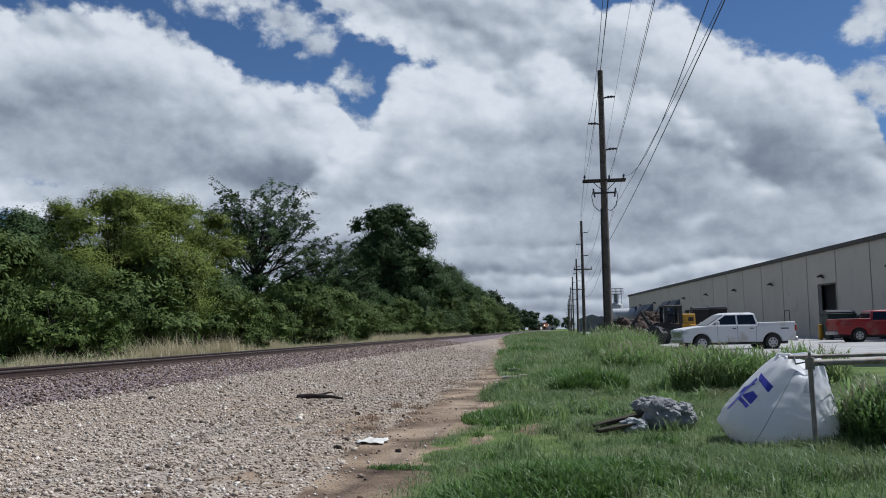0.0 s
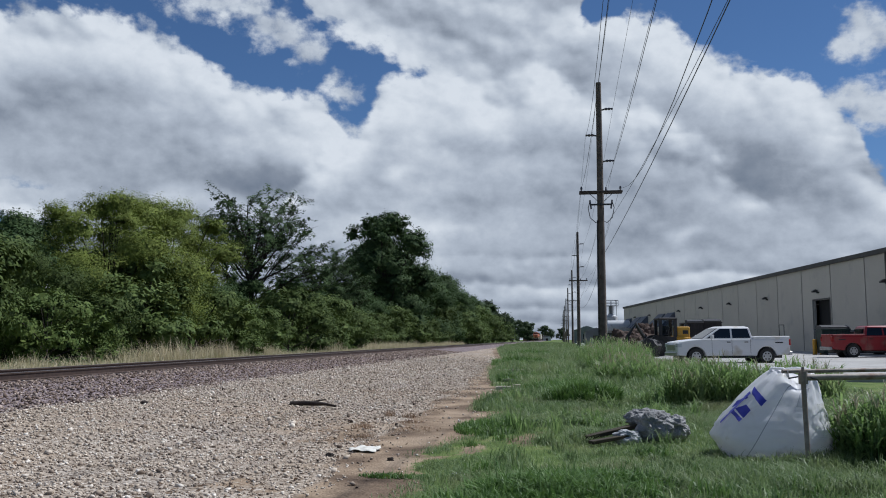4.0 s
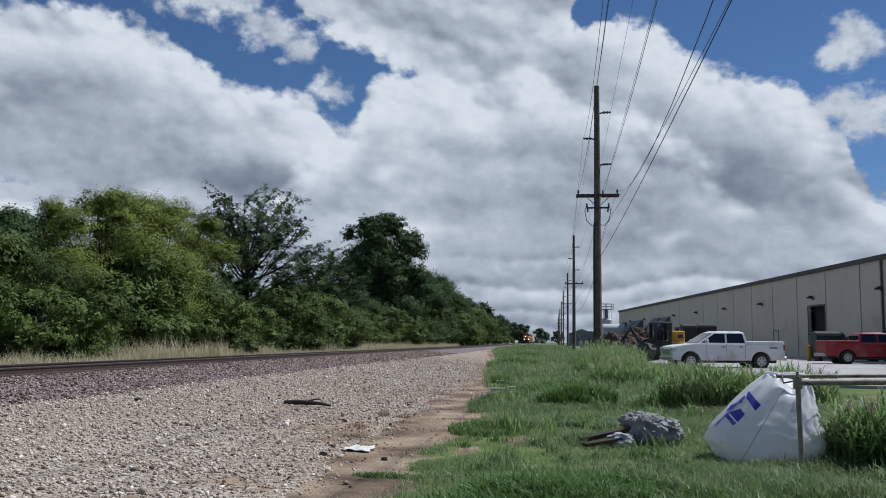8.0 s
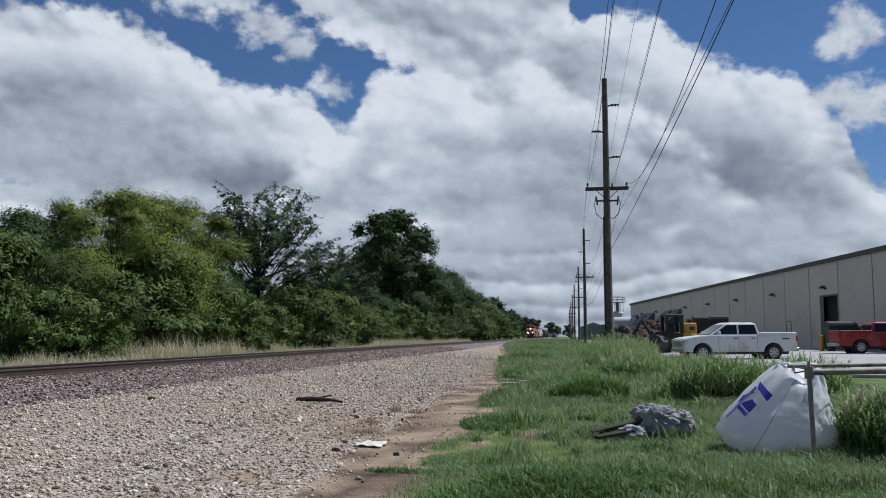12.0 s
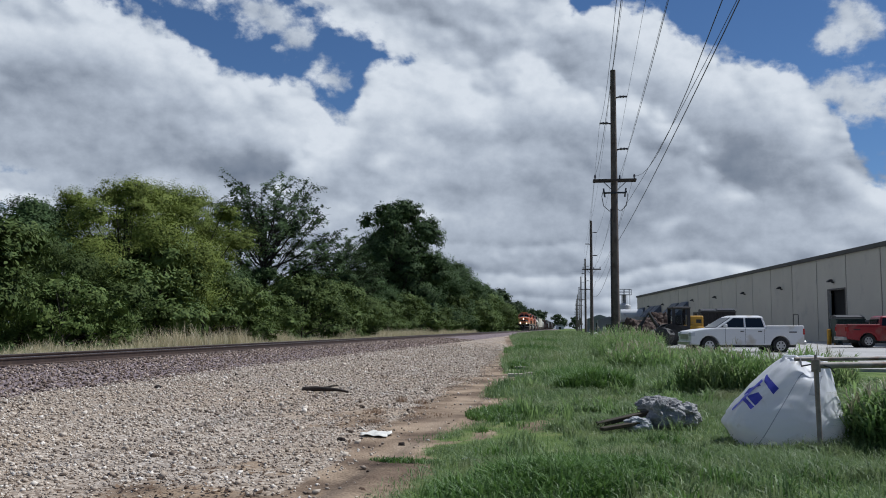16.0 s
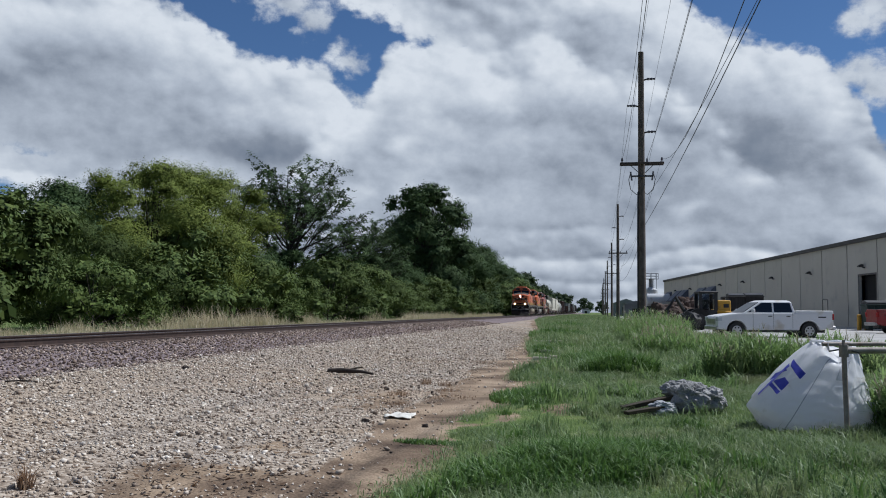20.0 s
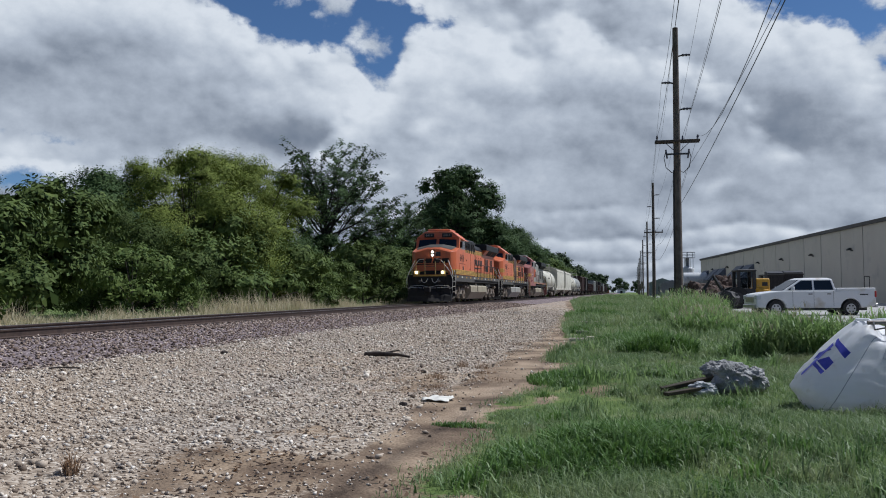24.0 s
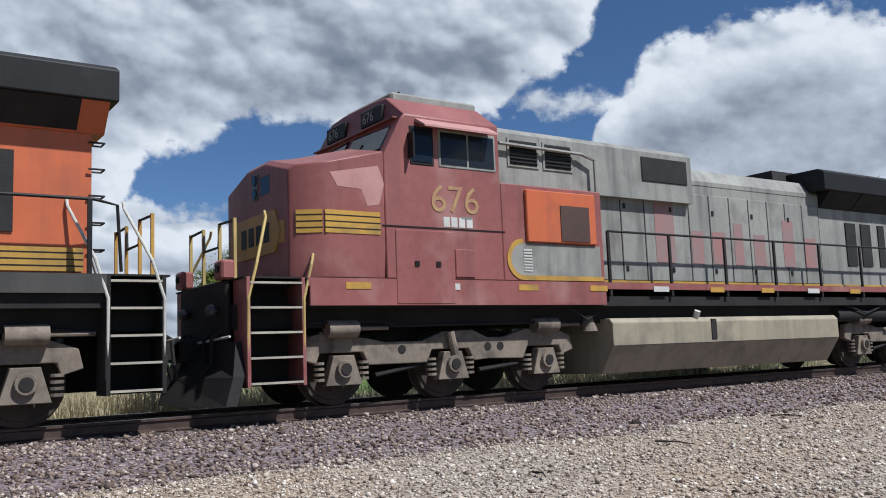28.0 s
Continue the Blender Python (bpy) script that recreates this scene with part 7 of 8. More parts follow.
    if style:
        stripes(car, "nose_side_band", W + 0.006, -0.06, 0.86, 2.52, 2.86, 3)
        for s in (-1, 1):
            corner_band(car, s, 2.52, 2.86)
        part("nose_emblem", Geo().prism([(-0.75, 2.3), (0.75, 2.3), (0.95, 2.6), (0.75, 2.95), (-0.75, 2.95), (-0.95, 2.6)], "y", -0.523, -0.49), yellow, car, "yellow nose emblem")
        for k in range(4):
            part("emblem_bar", Geo().box(-0.55 + k * 0.30, -0.35 + k * 0.30, -0.529, -0.52, 2.48, 2.78), black, car)
    else:
        for s in (-1, 1):
            corner_band(car, s, 1.92, 2.24)
        for k, (x, w) in enumerate(((-1.12, 0.46), (-0.56, 0.46), (0.0, 0.46), (0.56, 0.46))):
            part("emblem_bar", Geo().prism([(x, 2.66), (x + w, 2.66), (x + w + 0.10, 2.97), (x + 0.10, 2.97)], "y", -0.513, -0.48), black, car, "dark plain emblem block")
        part("emblem_bar", Geo().prism([(-1.15, 2.54), (1.0, 2.57), (0.2, 2.61), (-1.05, 2.61)], "y", -0.513, -0.48), black, car)
        part("nose_chevron", Geo().prism([(-1.08, 1.9), (1.08, 1.9), (1.08, 2.0), (0.5, 2.16), (-0.5, 2.16), (-1.08, 2.0)], "y", -0.516, -0.49), black, car)
    if style == 0:
        part("glare_panel", Geo().add([(-1.2, 0.0, 3.555), (-0.45, 0.0, 3.73), (0.45, 0.0, 3.73), (1.2, 0.0, 3.555), (1.35, 0.93, 3.765), (0.45, 0.93, 3.97), (-0.45, 0.93, 3.97), (-1.35, 0.93, 3.765)], [(0, 1, 6, 7), (1, 2, 5, 6), (2, 3, 4, 5)]), grey_sill, car, "dark anti-glare panel on the nose")
        part("pilot_band", Geo().box(-1.1, 1.1, -1.392, -1.38, 1.76, 1.86), yellow, car, "yellow band over the pilot")
        for x in (-0.55, 0.15):
            part("jumper_cable", Geo().tube([(x, -1.40, 1.62), (x + 0.08, -1.52, 1.42), (x + 0.22, -1.54, 1.34), (x + 0.36, -1.52, 1.42), (x + 0.42, -1.40, 1.60)], 0.022, 8), rail_white, car, "pale looped jumper cable")
        part("uncoupling_rod", Geo().tube([(-1.3, -1.44, 1.12), (-0.6, -1.48, 1.18), (0.0, -1.5, 1.05), (0.6, -1.48, 1.18), (1.3, -1.44, 1.12)], 0.018), rail_white, car)
        part("bell_horn_box", Geo().box(-0.26, 0.26, -1.44, -1.36, 1.18, 1.5, 0.03), grime, car)
    part("nose_window", Geo().box(0.18, 0.56, -0.503, -0.44, zs - 0.36, zs - 0.04, 0.02), tinted, car)
    part("nose_door", Geo().box(-0.95, -0.40, -0.503, -0.47, 1.95, 3.2, 0.01), skin, car)
    hl = part("headlight_housing", Geo().box(-0.14, 0.14, -0.52, -0.38, zs - 0.40, zs + 0.04, 0.03), bezel, car)
    for z in (zs - 0.28, zs - 0.07):
        if style == 0:
            part("headlight", Geo().cyl((0, -0.54, z), (0, -0.51, z), 0.052, n=16), lamp_on, hl, "lit headlight")
        else:
            part("headlight", Geo().cyl((0, -0.535, z), (0, -0.51, z), 0.085, n=16), tinted, hl, "unlit headlight")
    for s in (-1, 1):
        d = part("ditch_light", Geo().box(s * 0.88 - 0.16, s * 0.88 + 0.16, -1.45, -1.25, 1.86, 2.14, 0.03), rail_gold if not war else sill, car)
        part("lens", Geo().cyl((s * 0.88, -1.475, 2.02), (s * 0.88, -1.45, 2.02), 0.058, n=16), lamp_on if style == 0 else tinted, d)
        part("lower_lamp", Geo().ball((s * 0.62, -1.45, 1.45), 0.13, 0.1, 0.09, 8), bezel, car)
    # cab with sloped windscreen
    zr, zc = 4.46, 4.90
    sec = [(-W, 1.86), (W, 1.86), (W, zr), (0.95, zc - 0.04), (0.5, zc), (-0.5, zc), (-0.95, zc - 0.04), (-W, zr)]
    part("cab", Geo().loft([[(x, 0.955, min(z, zs + 0.2)) for x, z in sec], [(x, 1.28, min(z, 4.38)) for x, z in sec], [(x, 1.36, z) for x, z in sec], [(x, 3.2, z) for x, z in sec]]), skin, car, "crew cab", smooth=20, bevel=0.02)
    part("cab_roof_box", Geo().box(-0.8, 0.8, 1.55, 3.3, zc - 0.04, zc + 0.14, 0.04), skin if not war else silver_faded, car)
    for s in (-1, 1):
        # windscreen panes lie on the slope
        lo, hi = (0.995, zs + 0.28), (1.25, 4.35)
        x0, x1 = s * 0.10, s * 1.33
        g = Geo()
        g.add([(x0, lo[0] - 0.015, lo[1] + 0.06), (x1, lo[0] - 0.015, lo[1] + 0.04), (x1 * 0.97, hi[0] - 0.035, hi[1] - 0.06), (x0, hi[0] - 0.02, hi[1]),
               (x0, lo[0] + 0.03, lo[1] + 0.04), (x1, lo[0] + 0.03, lo[1]), (x1 * 0.97, hi[0] + 0.03, hi[1] - 0.12), (x0, hi[0] + 0.03, hi[1] - 0.02)],
              [(0, 1, 2, 3), (7, 6, 5, 4), (0, 4, 5, 1), (1, 5, 6, 2), (2, 6, 7, 3), (3, 7, 4, 0)])
        ws = part("windscreen", g, tinted, car)
        part("wiper", Geo().tube([(s * 0.5, 0.99, 3.88), (s * 0.62, 1.09, 4.12)], 0.012), black, ws)
        nb = part("number_board", Geo().box(s * 0.62 - 0.34, s * 0.62 + 0.34, 1.25, 1.42, 4.47, 4.75, 0.02), black, car)
        lettering("board_number", number[1], 0.24, pose(s * 0.62 - 0.25, 1.246, 4.53, 90, 0, 0), board_text, nb, 0.003)
        for y0, y1, cut in ((1.43, 1.88, 0), (1.97, 3.12, 1)) if war else ((1.47, 1.80, 0), (1.86, 2.66, 1), (2.76, 3.10, 0)):
            wf = part("side_window", Geo().box(s * (W - 0.02), s * (W + 0.012), y0, y1, 3.66, 4.28, 0.01), window_frame if not war else silver_faded if cut else black, car, "framed side window")
            mid = (y0 + y1) / 2
            for p0, p1 in ((y0 + 0.045, mid - 0.02), (mid + 0.02, y1 - 0.045)) if cut else ((y0 + 0.045, y1 - 0.045),):
                part("pane", Geo().box(s * (W + 0.008), s * (W + 0.020), p0, p1, 3.71, 4.23), tinted, wf)
        part("sunshade", Geo().prism([(s * (W - 0.02), 4.36), (s * (W + 0.28), 4.22), (s * (W + 0.28), 4.25), (s * (W - 0.02), 4.42)], "y", 1.55, 3.0), skin if not war else pink_worn, car, "hinged sunshade")
        m = pose(W + 0.006, 1.28 if not war else 1.78, 2.83 if not war else 2.94, 90, 0, 90) if s > 0 else pose(-W - 0.006, 2.72, 2.83, 90, 0, -90)
        lettering("road_number", number[0], 0.62 if war else 0.70, m, (black if not war else cream_text), car, 0.003, 1.04)
        part("number_underline", Geo().box(s * W - 0.008, s * W + 0.008, 2.38, 2.58, 2.84, 2.88), black if not war else silver_faded, car)
        if war:
            for k in range(4):
                part("name_block", Geo().box(s * W - 0.007, s * W + 0.007, 2.02 + k * 0.15, 2.14 + k * 0.15, 2.70, 2.86), white_edge, car)
        bd = part("access_door", Geo().box(s * (W - 0.01), s * (W + 0.014), 1.12, 2.2, 1.9 if not war else 1.48, 2.62, 0.008), skin, car)
        part("door_latch", Geo().box(s * W, s * (W + 0.03), 1.45, 1.53, 2.06, 2.14).box(s * W, s * (W + 0.03), 1.85, 1.93, 2.06, 2.14), black, bd)
        part("seam", Geo().box(s * (W - 0.01), s * (W + 0.010), 0.9, 3.25, 2.66, 2.68), black, car)
        part("cab_grille", Geo().box(s * (W - 0.01), s * (W + 0.02), 2.22, 2.60, 2.02 if not war else 1.9, 2.5 if not war else 2.35, 0.01), screen_mat if not war else skin, car)
        part("mirror", Geo().box(s * W, s * (W + 0.16), 1.40, 1.43, 3.75, 4.15), black, car)
    part("windscreen_hood", Geo().box(-1.4, 1.4, 1.20, 1.32, 4.405, 4.43), skin, car)
    part("antenna_rack", Geo().tube([(-0.5, 1.9, zc), (-0.5, 1.9, zc + 0.24), (0.5, 1.9, zc + 0.24), (0.5, 1.9, zc)], 0.02), black, car)
    part("horn", Geo().cyl((0.1, 9.9, 4.45), (0.1, 9.5, 4.48), 0.04, 0.10, 10).cyl((-0.15, 9.9, 4.45), (-0.15, 9.5, 4.48), 0.04, 0.09, 10), black, car)
    # equipment cabinet behind the cab
    y_aux = 5.5 if war else 6.9
    part("equipment_cabinet", Geo().box(-W, W, 3.2, y_aux, 1.86, 3.50, 0.015), skin if not war else red_faded, car)
    part("upper_cabinet", Geo().prism([(-1.28, 3.5), (1.28, 3.5), (1.28, 4.44), (1.12, 4.56), (-1.12, 4.56), (-1.28, 4.44)], "y", 3.2, 8.3), top_skin, car, smooth=20)
    for s in (-1, 1):
        for y0, y1 in ((3.6, 4.2), (4.4, 5.0)) if war else ((3.55, 4.2), (4.6, 5.2), (5.5, 6.2)):
            v = part("vent", Geo().box(s * 1.27, s * 1.30, y0 - 0.05, y1 + 0.05, 3.86, 4.36), silver_faded if war else black, car)
            part("vent_screen", Geo().box(s * 1.295, s * 1.31, y0, y1, 3.90, 4.32), screen_mat, v)
            for k in range(6):
                part("slat", Geo().box(s * 1.30, s * 1.33, y0, y1, 3.93 + k * 0.066, 3.945 + k * 0.066), black, v)
        if war:
            part("dark_screen", Geo().box(s * 1.27, s * 1.30, 6.85, 8.15, 3.86, 4.34, 0.01), screen_mat, car)
            bx = part("orange_cabinet_door", Geo().box(s * (W - 0.02), s * (W + 0.06), 3.70, 5.30, 2.52, 3.42, 0.015), orange, car, "bright orange replacement door")
            part("grille", Geo().box(s * (W + 0.05), s * (W + 0.075), 4.45, 5.12, 2.56, 3.18), brown_patch, bx)
            cap = [(3.62 - q * math.cos(u), 2.225 + q * math.sin(u)) for q in (0.27,) for u in [math.pi * (k / 12 - 0.5) for k in range(13)]]
            part("lower_panel", Geo().prism([(5.4, 1.955)] + cap + [(5.4, 2.495)], "x", s * (W - 0.01), s * (W + 0.012)), silver_faded, car, "faded silver curved panel")
            g = Geo()
            for k in range(8):
                g.box(s * W, s * (W + 0.022), 3.62, 3.80, 2.02 + k * 0.05, 2.045 + k * 0.05)
            part("louvre", g, white_edge, car)
            rim = [(3.62 - q * math.cos(u), 2.225 + q * math.sin(u)) for q, order in ((0.35, 1), (0.27, -1)) for u in [order * math.pi * (k / 12 - 0.5) for k in range(13)]]
            part("panel_border", Geo().prism(rim, "x", s * (W - 0.01), s * (W + 0.014)), yellow, car, "curved yellow border")
            part("panel_border", Geo().box(s * (W - 0.01), s * (W + 0.014), 3.62, 5.45, 1.875, 1.955), yellow, car)
            part("pipe", Geo().tube([(s * 1.38, 3.3, 4.22), (s * 1.38, 5.2, 4.20), (s * 1.40, 5.5, 4.1), (s * 1.40, 5.5, 2.3)], 0.035), silver_faded, car)
        else:
            part("cabinet_rail", Geo().tube([(s * 1.46, 3.25, 4.20), (s * 1.46, 6.7, 4.20), (s * 1.46, 7.3, 3.9), (s * 1.46, 7.6, 2.8)], 0.022), black, car)
            for y in (3.3, 4.2, 5.0, 5.9, 6.7):
                part("rail_post", Geo().tube([(s * 1.46, y, 3.5), (s * 1.46, y, 4.2)], 0.022), black, car)
            stripes(car, "upper_band", 1.288, 3.3, 8.25, 3.50, 3.74, 3, (s,))
            part("dark_screen", Geo().box(s * 1.27, s * 1.30, 7.35, 8.1, 3.9, 4.32, 0.01), screen_mat, car)
            part("panel_seam", Geo().box(s * 1.27, s * 1.287, 7.05, 7.07, 3.75, 4.44), grime, car)
            part("seam", Geo().box(s * (W - 0.01), s * (W + 0.008), 5.3, 5.32, 1.9, 3.45), black, car)
            part("door_latch", Geo().box(s * W, s * (W + 0.025), 5.0, 5.05, 2.3, 2.4).box(s * W, s * (W + 0.025), 3.6, 3.65, 2.9, 3.0), black, car)
    # engine hood, doors
    part("engine_hood", Geo().prism([(-1.1, 1.86), (1.1, 1.86), (1.1, 4.02), (0.9, 4.30), (-0.9, 4.30), (-1.1, 4.02)], "y", y_aux, 18.8), hood_skin, car, "engine hood", smooth=20)
    part("hood_roof", Geo().prism([(-1.11, 3.94), (1.11, 3.94), (1.11, 4.03), (0.905, 4.315), (-0.905, 4.315), (-1.11, 4.03)], "y", 8.3, 12.6), top_skin, car)
    n_door = 11
    for s in (-1, 1):
        for k in range(n_door):
            y = y_aux + 0.25 + k * (12.6 - y_aux) / n_door
            w = (12.6 - y_aux) / n_door - 0.03
            sk = hood_skin
            if style == 1 and k in (6, 7):
                sk = brown_patch
            dr = part("hood_door", Geo().box(s * 1.09, s * 1.125, y, y + w, 1.95, 3.74 if war else 3.55, 0.008), sk, car)
            part("door_gap", Geo().box(s * 1.092, s * 1.112, y + w, y + w + 0.03, 1.95, 3.74 if war else 3.55), grime, car)
            if k % 2:
                for z in (2.12, 3.32):
                    part("latch", Geo().box(s * 1.12, s * 1.14, y + 0.05, y + 0.11, z, z + 0.10), black, dr)
        if style == 1 and s > 0:
            part("exhaust_stack", Geo().cyl((0, 12.1, 4.3), (0, 12.1, 4.78), 0.42, n=18).cyl((0, 12.1, 4.78), (0, 12.1, 4.84), 0.47, n=18), grime, car, "black round exhaust stack", smooth=40)
        if style == 1:
            part("roof_burn", Geo().prism([(s * 1.112, 3.95), (s * 1.118, 4.04), (s * 0.91, 4.325), (s * 0.02, 4.328), (s * 0.02, 4.31), (s * 0.90, 4.31)], "y", 9.6, 11.9), brown_patch, car)
            part("burn_mark", Geo().prism([(10.2, 3.56), (11.6, 3.56), (11.5, 4.0), (10.3, 4.0)], "x", s * 1.095, s * 1.112), brown_patch, car)
        if not war:
            stripes(car, "hood_top_band", 1.112, 7.0, 13.4, 3.60, 3.90, 3, (s,))
            stripes(car, "hood_low_band", 1.135, y_aux + 0.05, 18.7, 1.92, 2.22, 3, (s,))
            stripes(car, "cab_low_band", W + 0.022, -0.2, 6.85, 1.92, 2.24, 3, (s,))
        else:
            part("sill_band", Geo().box(s * 1.10, s * 1.13, y_aux, 18.7, 1.88, 1.94), yellow, car)
        if style == 0:
            # emblem as plain blocks with a bar beneath
            for k in range(4):
                y = 8.3 + k * 1.08
                part("emblem_block", Geo().prism([(y + 0.0, 2.76), (y + 0.80, 2.76), (y + 0.95, 3.22), (y + 0.15, 3.22)], "x", s * 1.126, s * 1.134), black, car, "dark plain emblem block")
            part("emblem_bar", Geo().prism([(8.05, 2.46), (8.3, 2.62), (12.9, 2.60), (10.6, 2.50)], "x", s * 1.126, s * 1.134), black, car)
        elif style == 1:
            for y in (9.05, 9.55, 10.2, 12.0, 12.5, 12.95):
                e = part("emblem_bar", Geo().box(s * 1.128, s * 1.138, y, y + 0.30, 2.36, 3.30), yellow, car, "worn yellow emblem bar")
                part("emblem_outline", Geo().box(s * 1.124, s * 1.133, y - 0.05, y + 0.35, 2.31, 3.35), black, e)
            part("scorched_panel", Geo().prism([(10.35, 1.93), (11.85, 1.93), (11.95, 2.6), (11.75, 3.2), (12.1, 3.75), (11.9, 4.0), (10.2, 4.0), (10.4, 3.5), (10.15, 3.0), (10.45, 2.4)], "x", s * 1.128, s * 1.143), brown_patch, car, "scorched brown hood panel")
            part("blistered_edge", Geo().prism([(11.85, 1.93), (12.05, 2.0), (12.2, 2.7), (11.95, 3.3), (12.35, 3.8), (12.1, 3.98), (12.0, 3.75), (11.74, 3.2), (11.9, 2.6)], "x", s * 1.127, s * 1.141), blistered, car, "blistered pale paint beside the scorched panel")
        else:
            for y, w, h in ((7.3, 0.55, 3.62), (8.35, 0.36, 2.98), (9.0, 0.42, 2.98), (9.7, 0.30, 3.2), (10.35, 0.40, 2.98), (11.4, 0.40, 3.35), (12.2, 0.42, 2.98)):
                part("ghost_block", Geo().box(s * 1.126, s * 1.131, y, y + w, 2.30, h), faded_red, car, "faded red lettering block")
    # radiator wings and screens
    part("radiator_wing", Geo().prism([(-1.5, 4.08), (1.5, 4.08), (1.5, 4.50), (1.35, 4.58), (-1.35, 4.58), (-1.5, 4.50)], "y", 12.6, 19.05), black, car, "overhanging black radiator wing", bevel=0.02)
    part("wing_underside", Geo().prism([(-1.12, 3.72), (1.12, 3.72), (1.44, 4.08), (-1.44, 4.08)], "y", 12.9, 18.95), grime if war else orange, car)
    for s in (-1, 1):
        for y0, y1 in ((14.2, 16.3), (16.5, 18.6)):
            part("radiator_screen", Geo().add([(s * 1.155, y0, 3.74), (s * 1.155, y1, 3.74), (s * 1.46, y1, 4.075), (s * 1.46, y0, 4.075), (s * 1.10, y0, 3.76), (s * 1.10, y1, 3.76), (s * 1.40, y1, 4.09), (s * 1.40, y0, 4.09)],
                 [(0, 1, 2, 3), (7, 6, 5, 4), (0, 4, 5, 1), (1, 5, 6, 2), (2, 6, 7, 3), (3, 7, 4, 0)]), screen_mat, car, "dark radiator screen")
        for y in (13.9, 14.55, 15.3, 16.6, 17.1, 17.6):
            part("louvre_panel", Geo().box(s * 1.10, s * 1.125, y, y + (0.42 if y < 15 else 0.28), 2.40, 3.42), screen_mat, car)
        part("rear_door", Geo().box(s * 1.09, s * 1.125, 15.75, 16.4, 2.0, 3.45, 0.01), hood_skin, car)
        if style == 1:
            part("louvre_bar", Geo().box(s * 1.12, s * 1.14, 13.85, 15.1, 2.86, 2.96), orange, car)
    part("exhaust_outlet", Geo().loft([[(-0.6, 12.0, 4.25), (0.6, 12.0, 4.25), (0.6, 13.3, 4.25), (-0.6, 13.3, 4.25)], [(-0.5, 12.1, 4.66), (0.5, 12.1, 4.66), (0.5, 13.2, 4.66), (-0.5, 13.2, 4.66)]]), grime, car)
    part("rear_lamp", Geo().box(-0.2, 0.2, 18.8, 18.9, 3.5, 3.75, 0.02), bezel, car)
    for k in range(5):
        part("ladder_rung", Geo().tube([(0.95, 18.8, 2.2 + k * 0.35), (0.95, 18.95, 2.2 + k * 0.35), (1.15, 18.95, 2.2 + k * 0.35), (1.15, 18.75, 2.2 + k * 0.35)], 0.014), black, car)
    # side handrails
    for s in (-1, 1):
        y0 = y_aux + 0.15
        part("handrail", Geo().tube([(s * 1.47, y0, 1.9), (s * 1.47, y0, 2.8), (s * 1.47, 18.75, 2.8), (s * 1.40, 19.05, 2.75), (s * 1.40, 19.1, 1.9)], 0.022, 8), black if not war else grime, car)
        for k in range(9):
            y = y0 + k * (18.7 - y0) / 8
            part("stanchion", Geo().box(s * 1.45, s * 1.49, y - 0.028, y + 0.028, 1.62, 2.8), black if not war else grime, car)
    # fuel tank
    tk = tank_white if style == 1 else tank_tan
    ft = part("fuel_tank", Geo().prism([(-1.12, 0.22), (1.12, 0.22), (1.46, 0.72), (1.46, 1.14), (1.38, 1.22), (-1.38, 1.22), (-1.46, 1.14), (-1.46, 0.72)], "y", 5.65, 12.7), tk, car, "large dusty fuel tank", bevel=0.02)
    for s in (-1, 1):
        part("tank_seam", Geo().box(s * 1.455, s * 1.47, 5.66, 12.69, 0.715, 0.73), grime, ft)
        part("sight_gauge", Geo().box(s * 1.45, s * 1.475, 8.35, 8.5, 0.78, 1.18), grime, ft)
        part("filler", Geo().cyl((s * 1.38, 8.0, 1.22), (s * 1.44, 8.0, 1.34), 0.06, n=10), white_edge, ft)
        part("bell", Geo().cyl((s * 1.2, 5.3, 1.0), (s * 1.2, 5.3, 1.28), 0.17, 0.07, 14), truck_steel, car)
        part("air_reservoir", Geo().cyl((s * 1.2, 12.95, 1.22), (s * 1.2, 15.2, 1.22), 0.16, n=14), grime, car, smooth=40)
        part("cable_loop", Geo().tube([(s * 1.35, 13.2, 1.45), (s * 1.4, 14.0, 1.25), (s * 1.35, 14.9, 1.45)], 0.02), grime, car)
        part("cable_loop", Geo().tube([(s * 1.35, 4.8, 1.4), (s * 1.4, 5.1, 1.2), (s * 1.3, 5.5, 1.35)], 0.02), grime, car)
    loco_truck(car, (0.35, 2.32, 4.28), truck_steel)
    loco_truck(car, (14.1, 16.08, 18.04), truck_steel)
    return car


# ---- freight cars ----
car_white = surface("car_white", (0.60, 0.565, 0.47), (0.49, 0.46, 0.38), 0.6, scale=0.5, fine=8, bump=0.04, dirt=(0.34, 0.29, 0.22), dirt_amount=0.18, streak=0.45)
car_grey = surface("car_grey", (0.36, 0.36, 0.34), (0.27, 0.27, 0.26), 0.6, scale=0.5, fine=8, bump=0.04, dirt=(0.20, 0.18, 0.15), dirt_amount=0.2, streak=0.5)
car_dark = surface("car_dark", (0.028, 0.024, 0.023), (0.045, 0.037, 0.034), 0.75, scale=0.5, fine=8, bump=0.06)
car_brown = surface("car_brown", (0.075, 0.036, 0.029), (0.05, 0.027, 0.023), 0.75, scale=0.5, fine=8, bump=0.06, dirt=(0.05, 0.035, 0.03), dirt_amount=0.25)


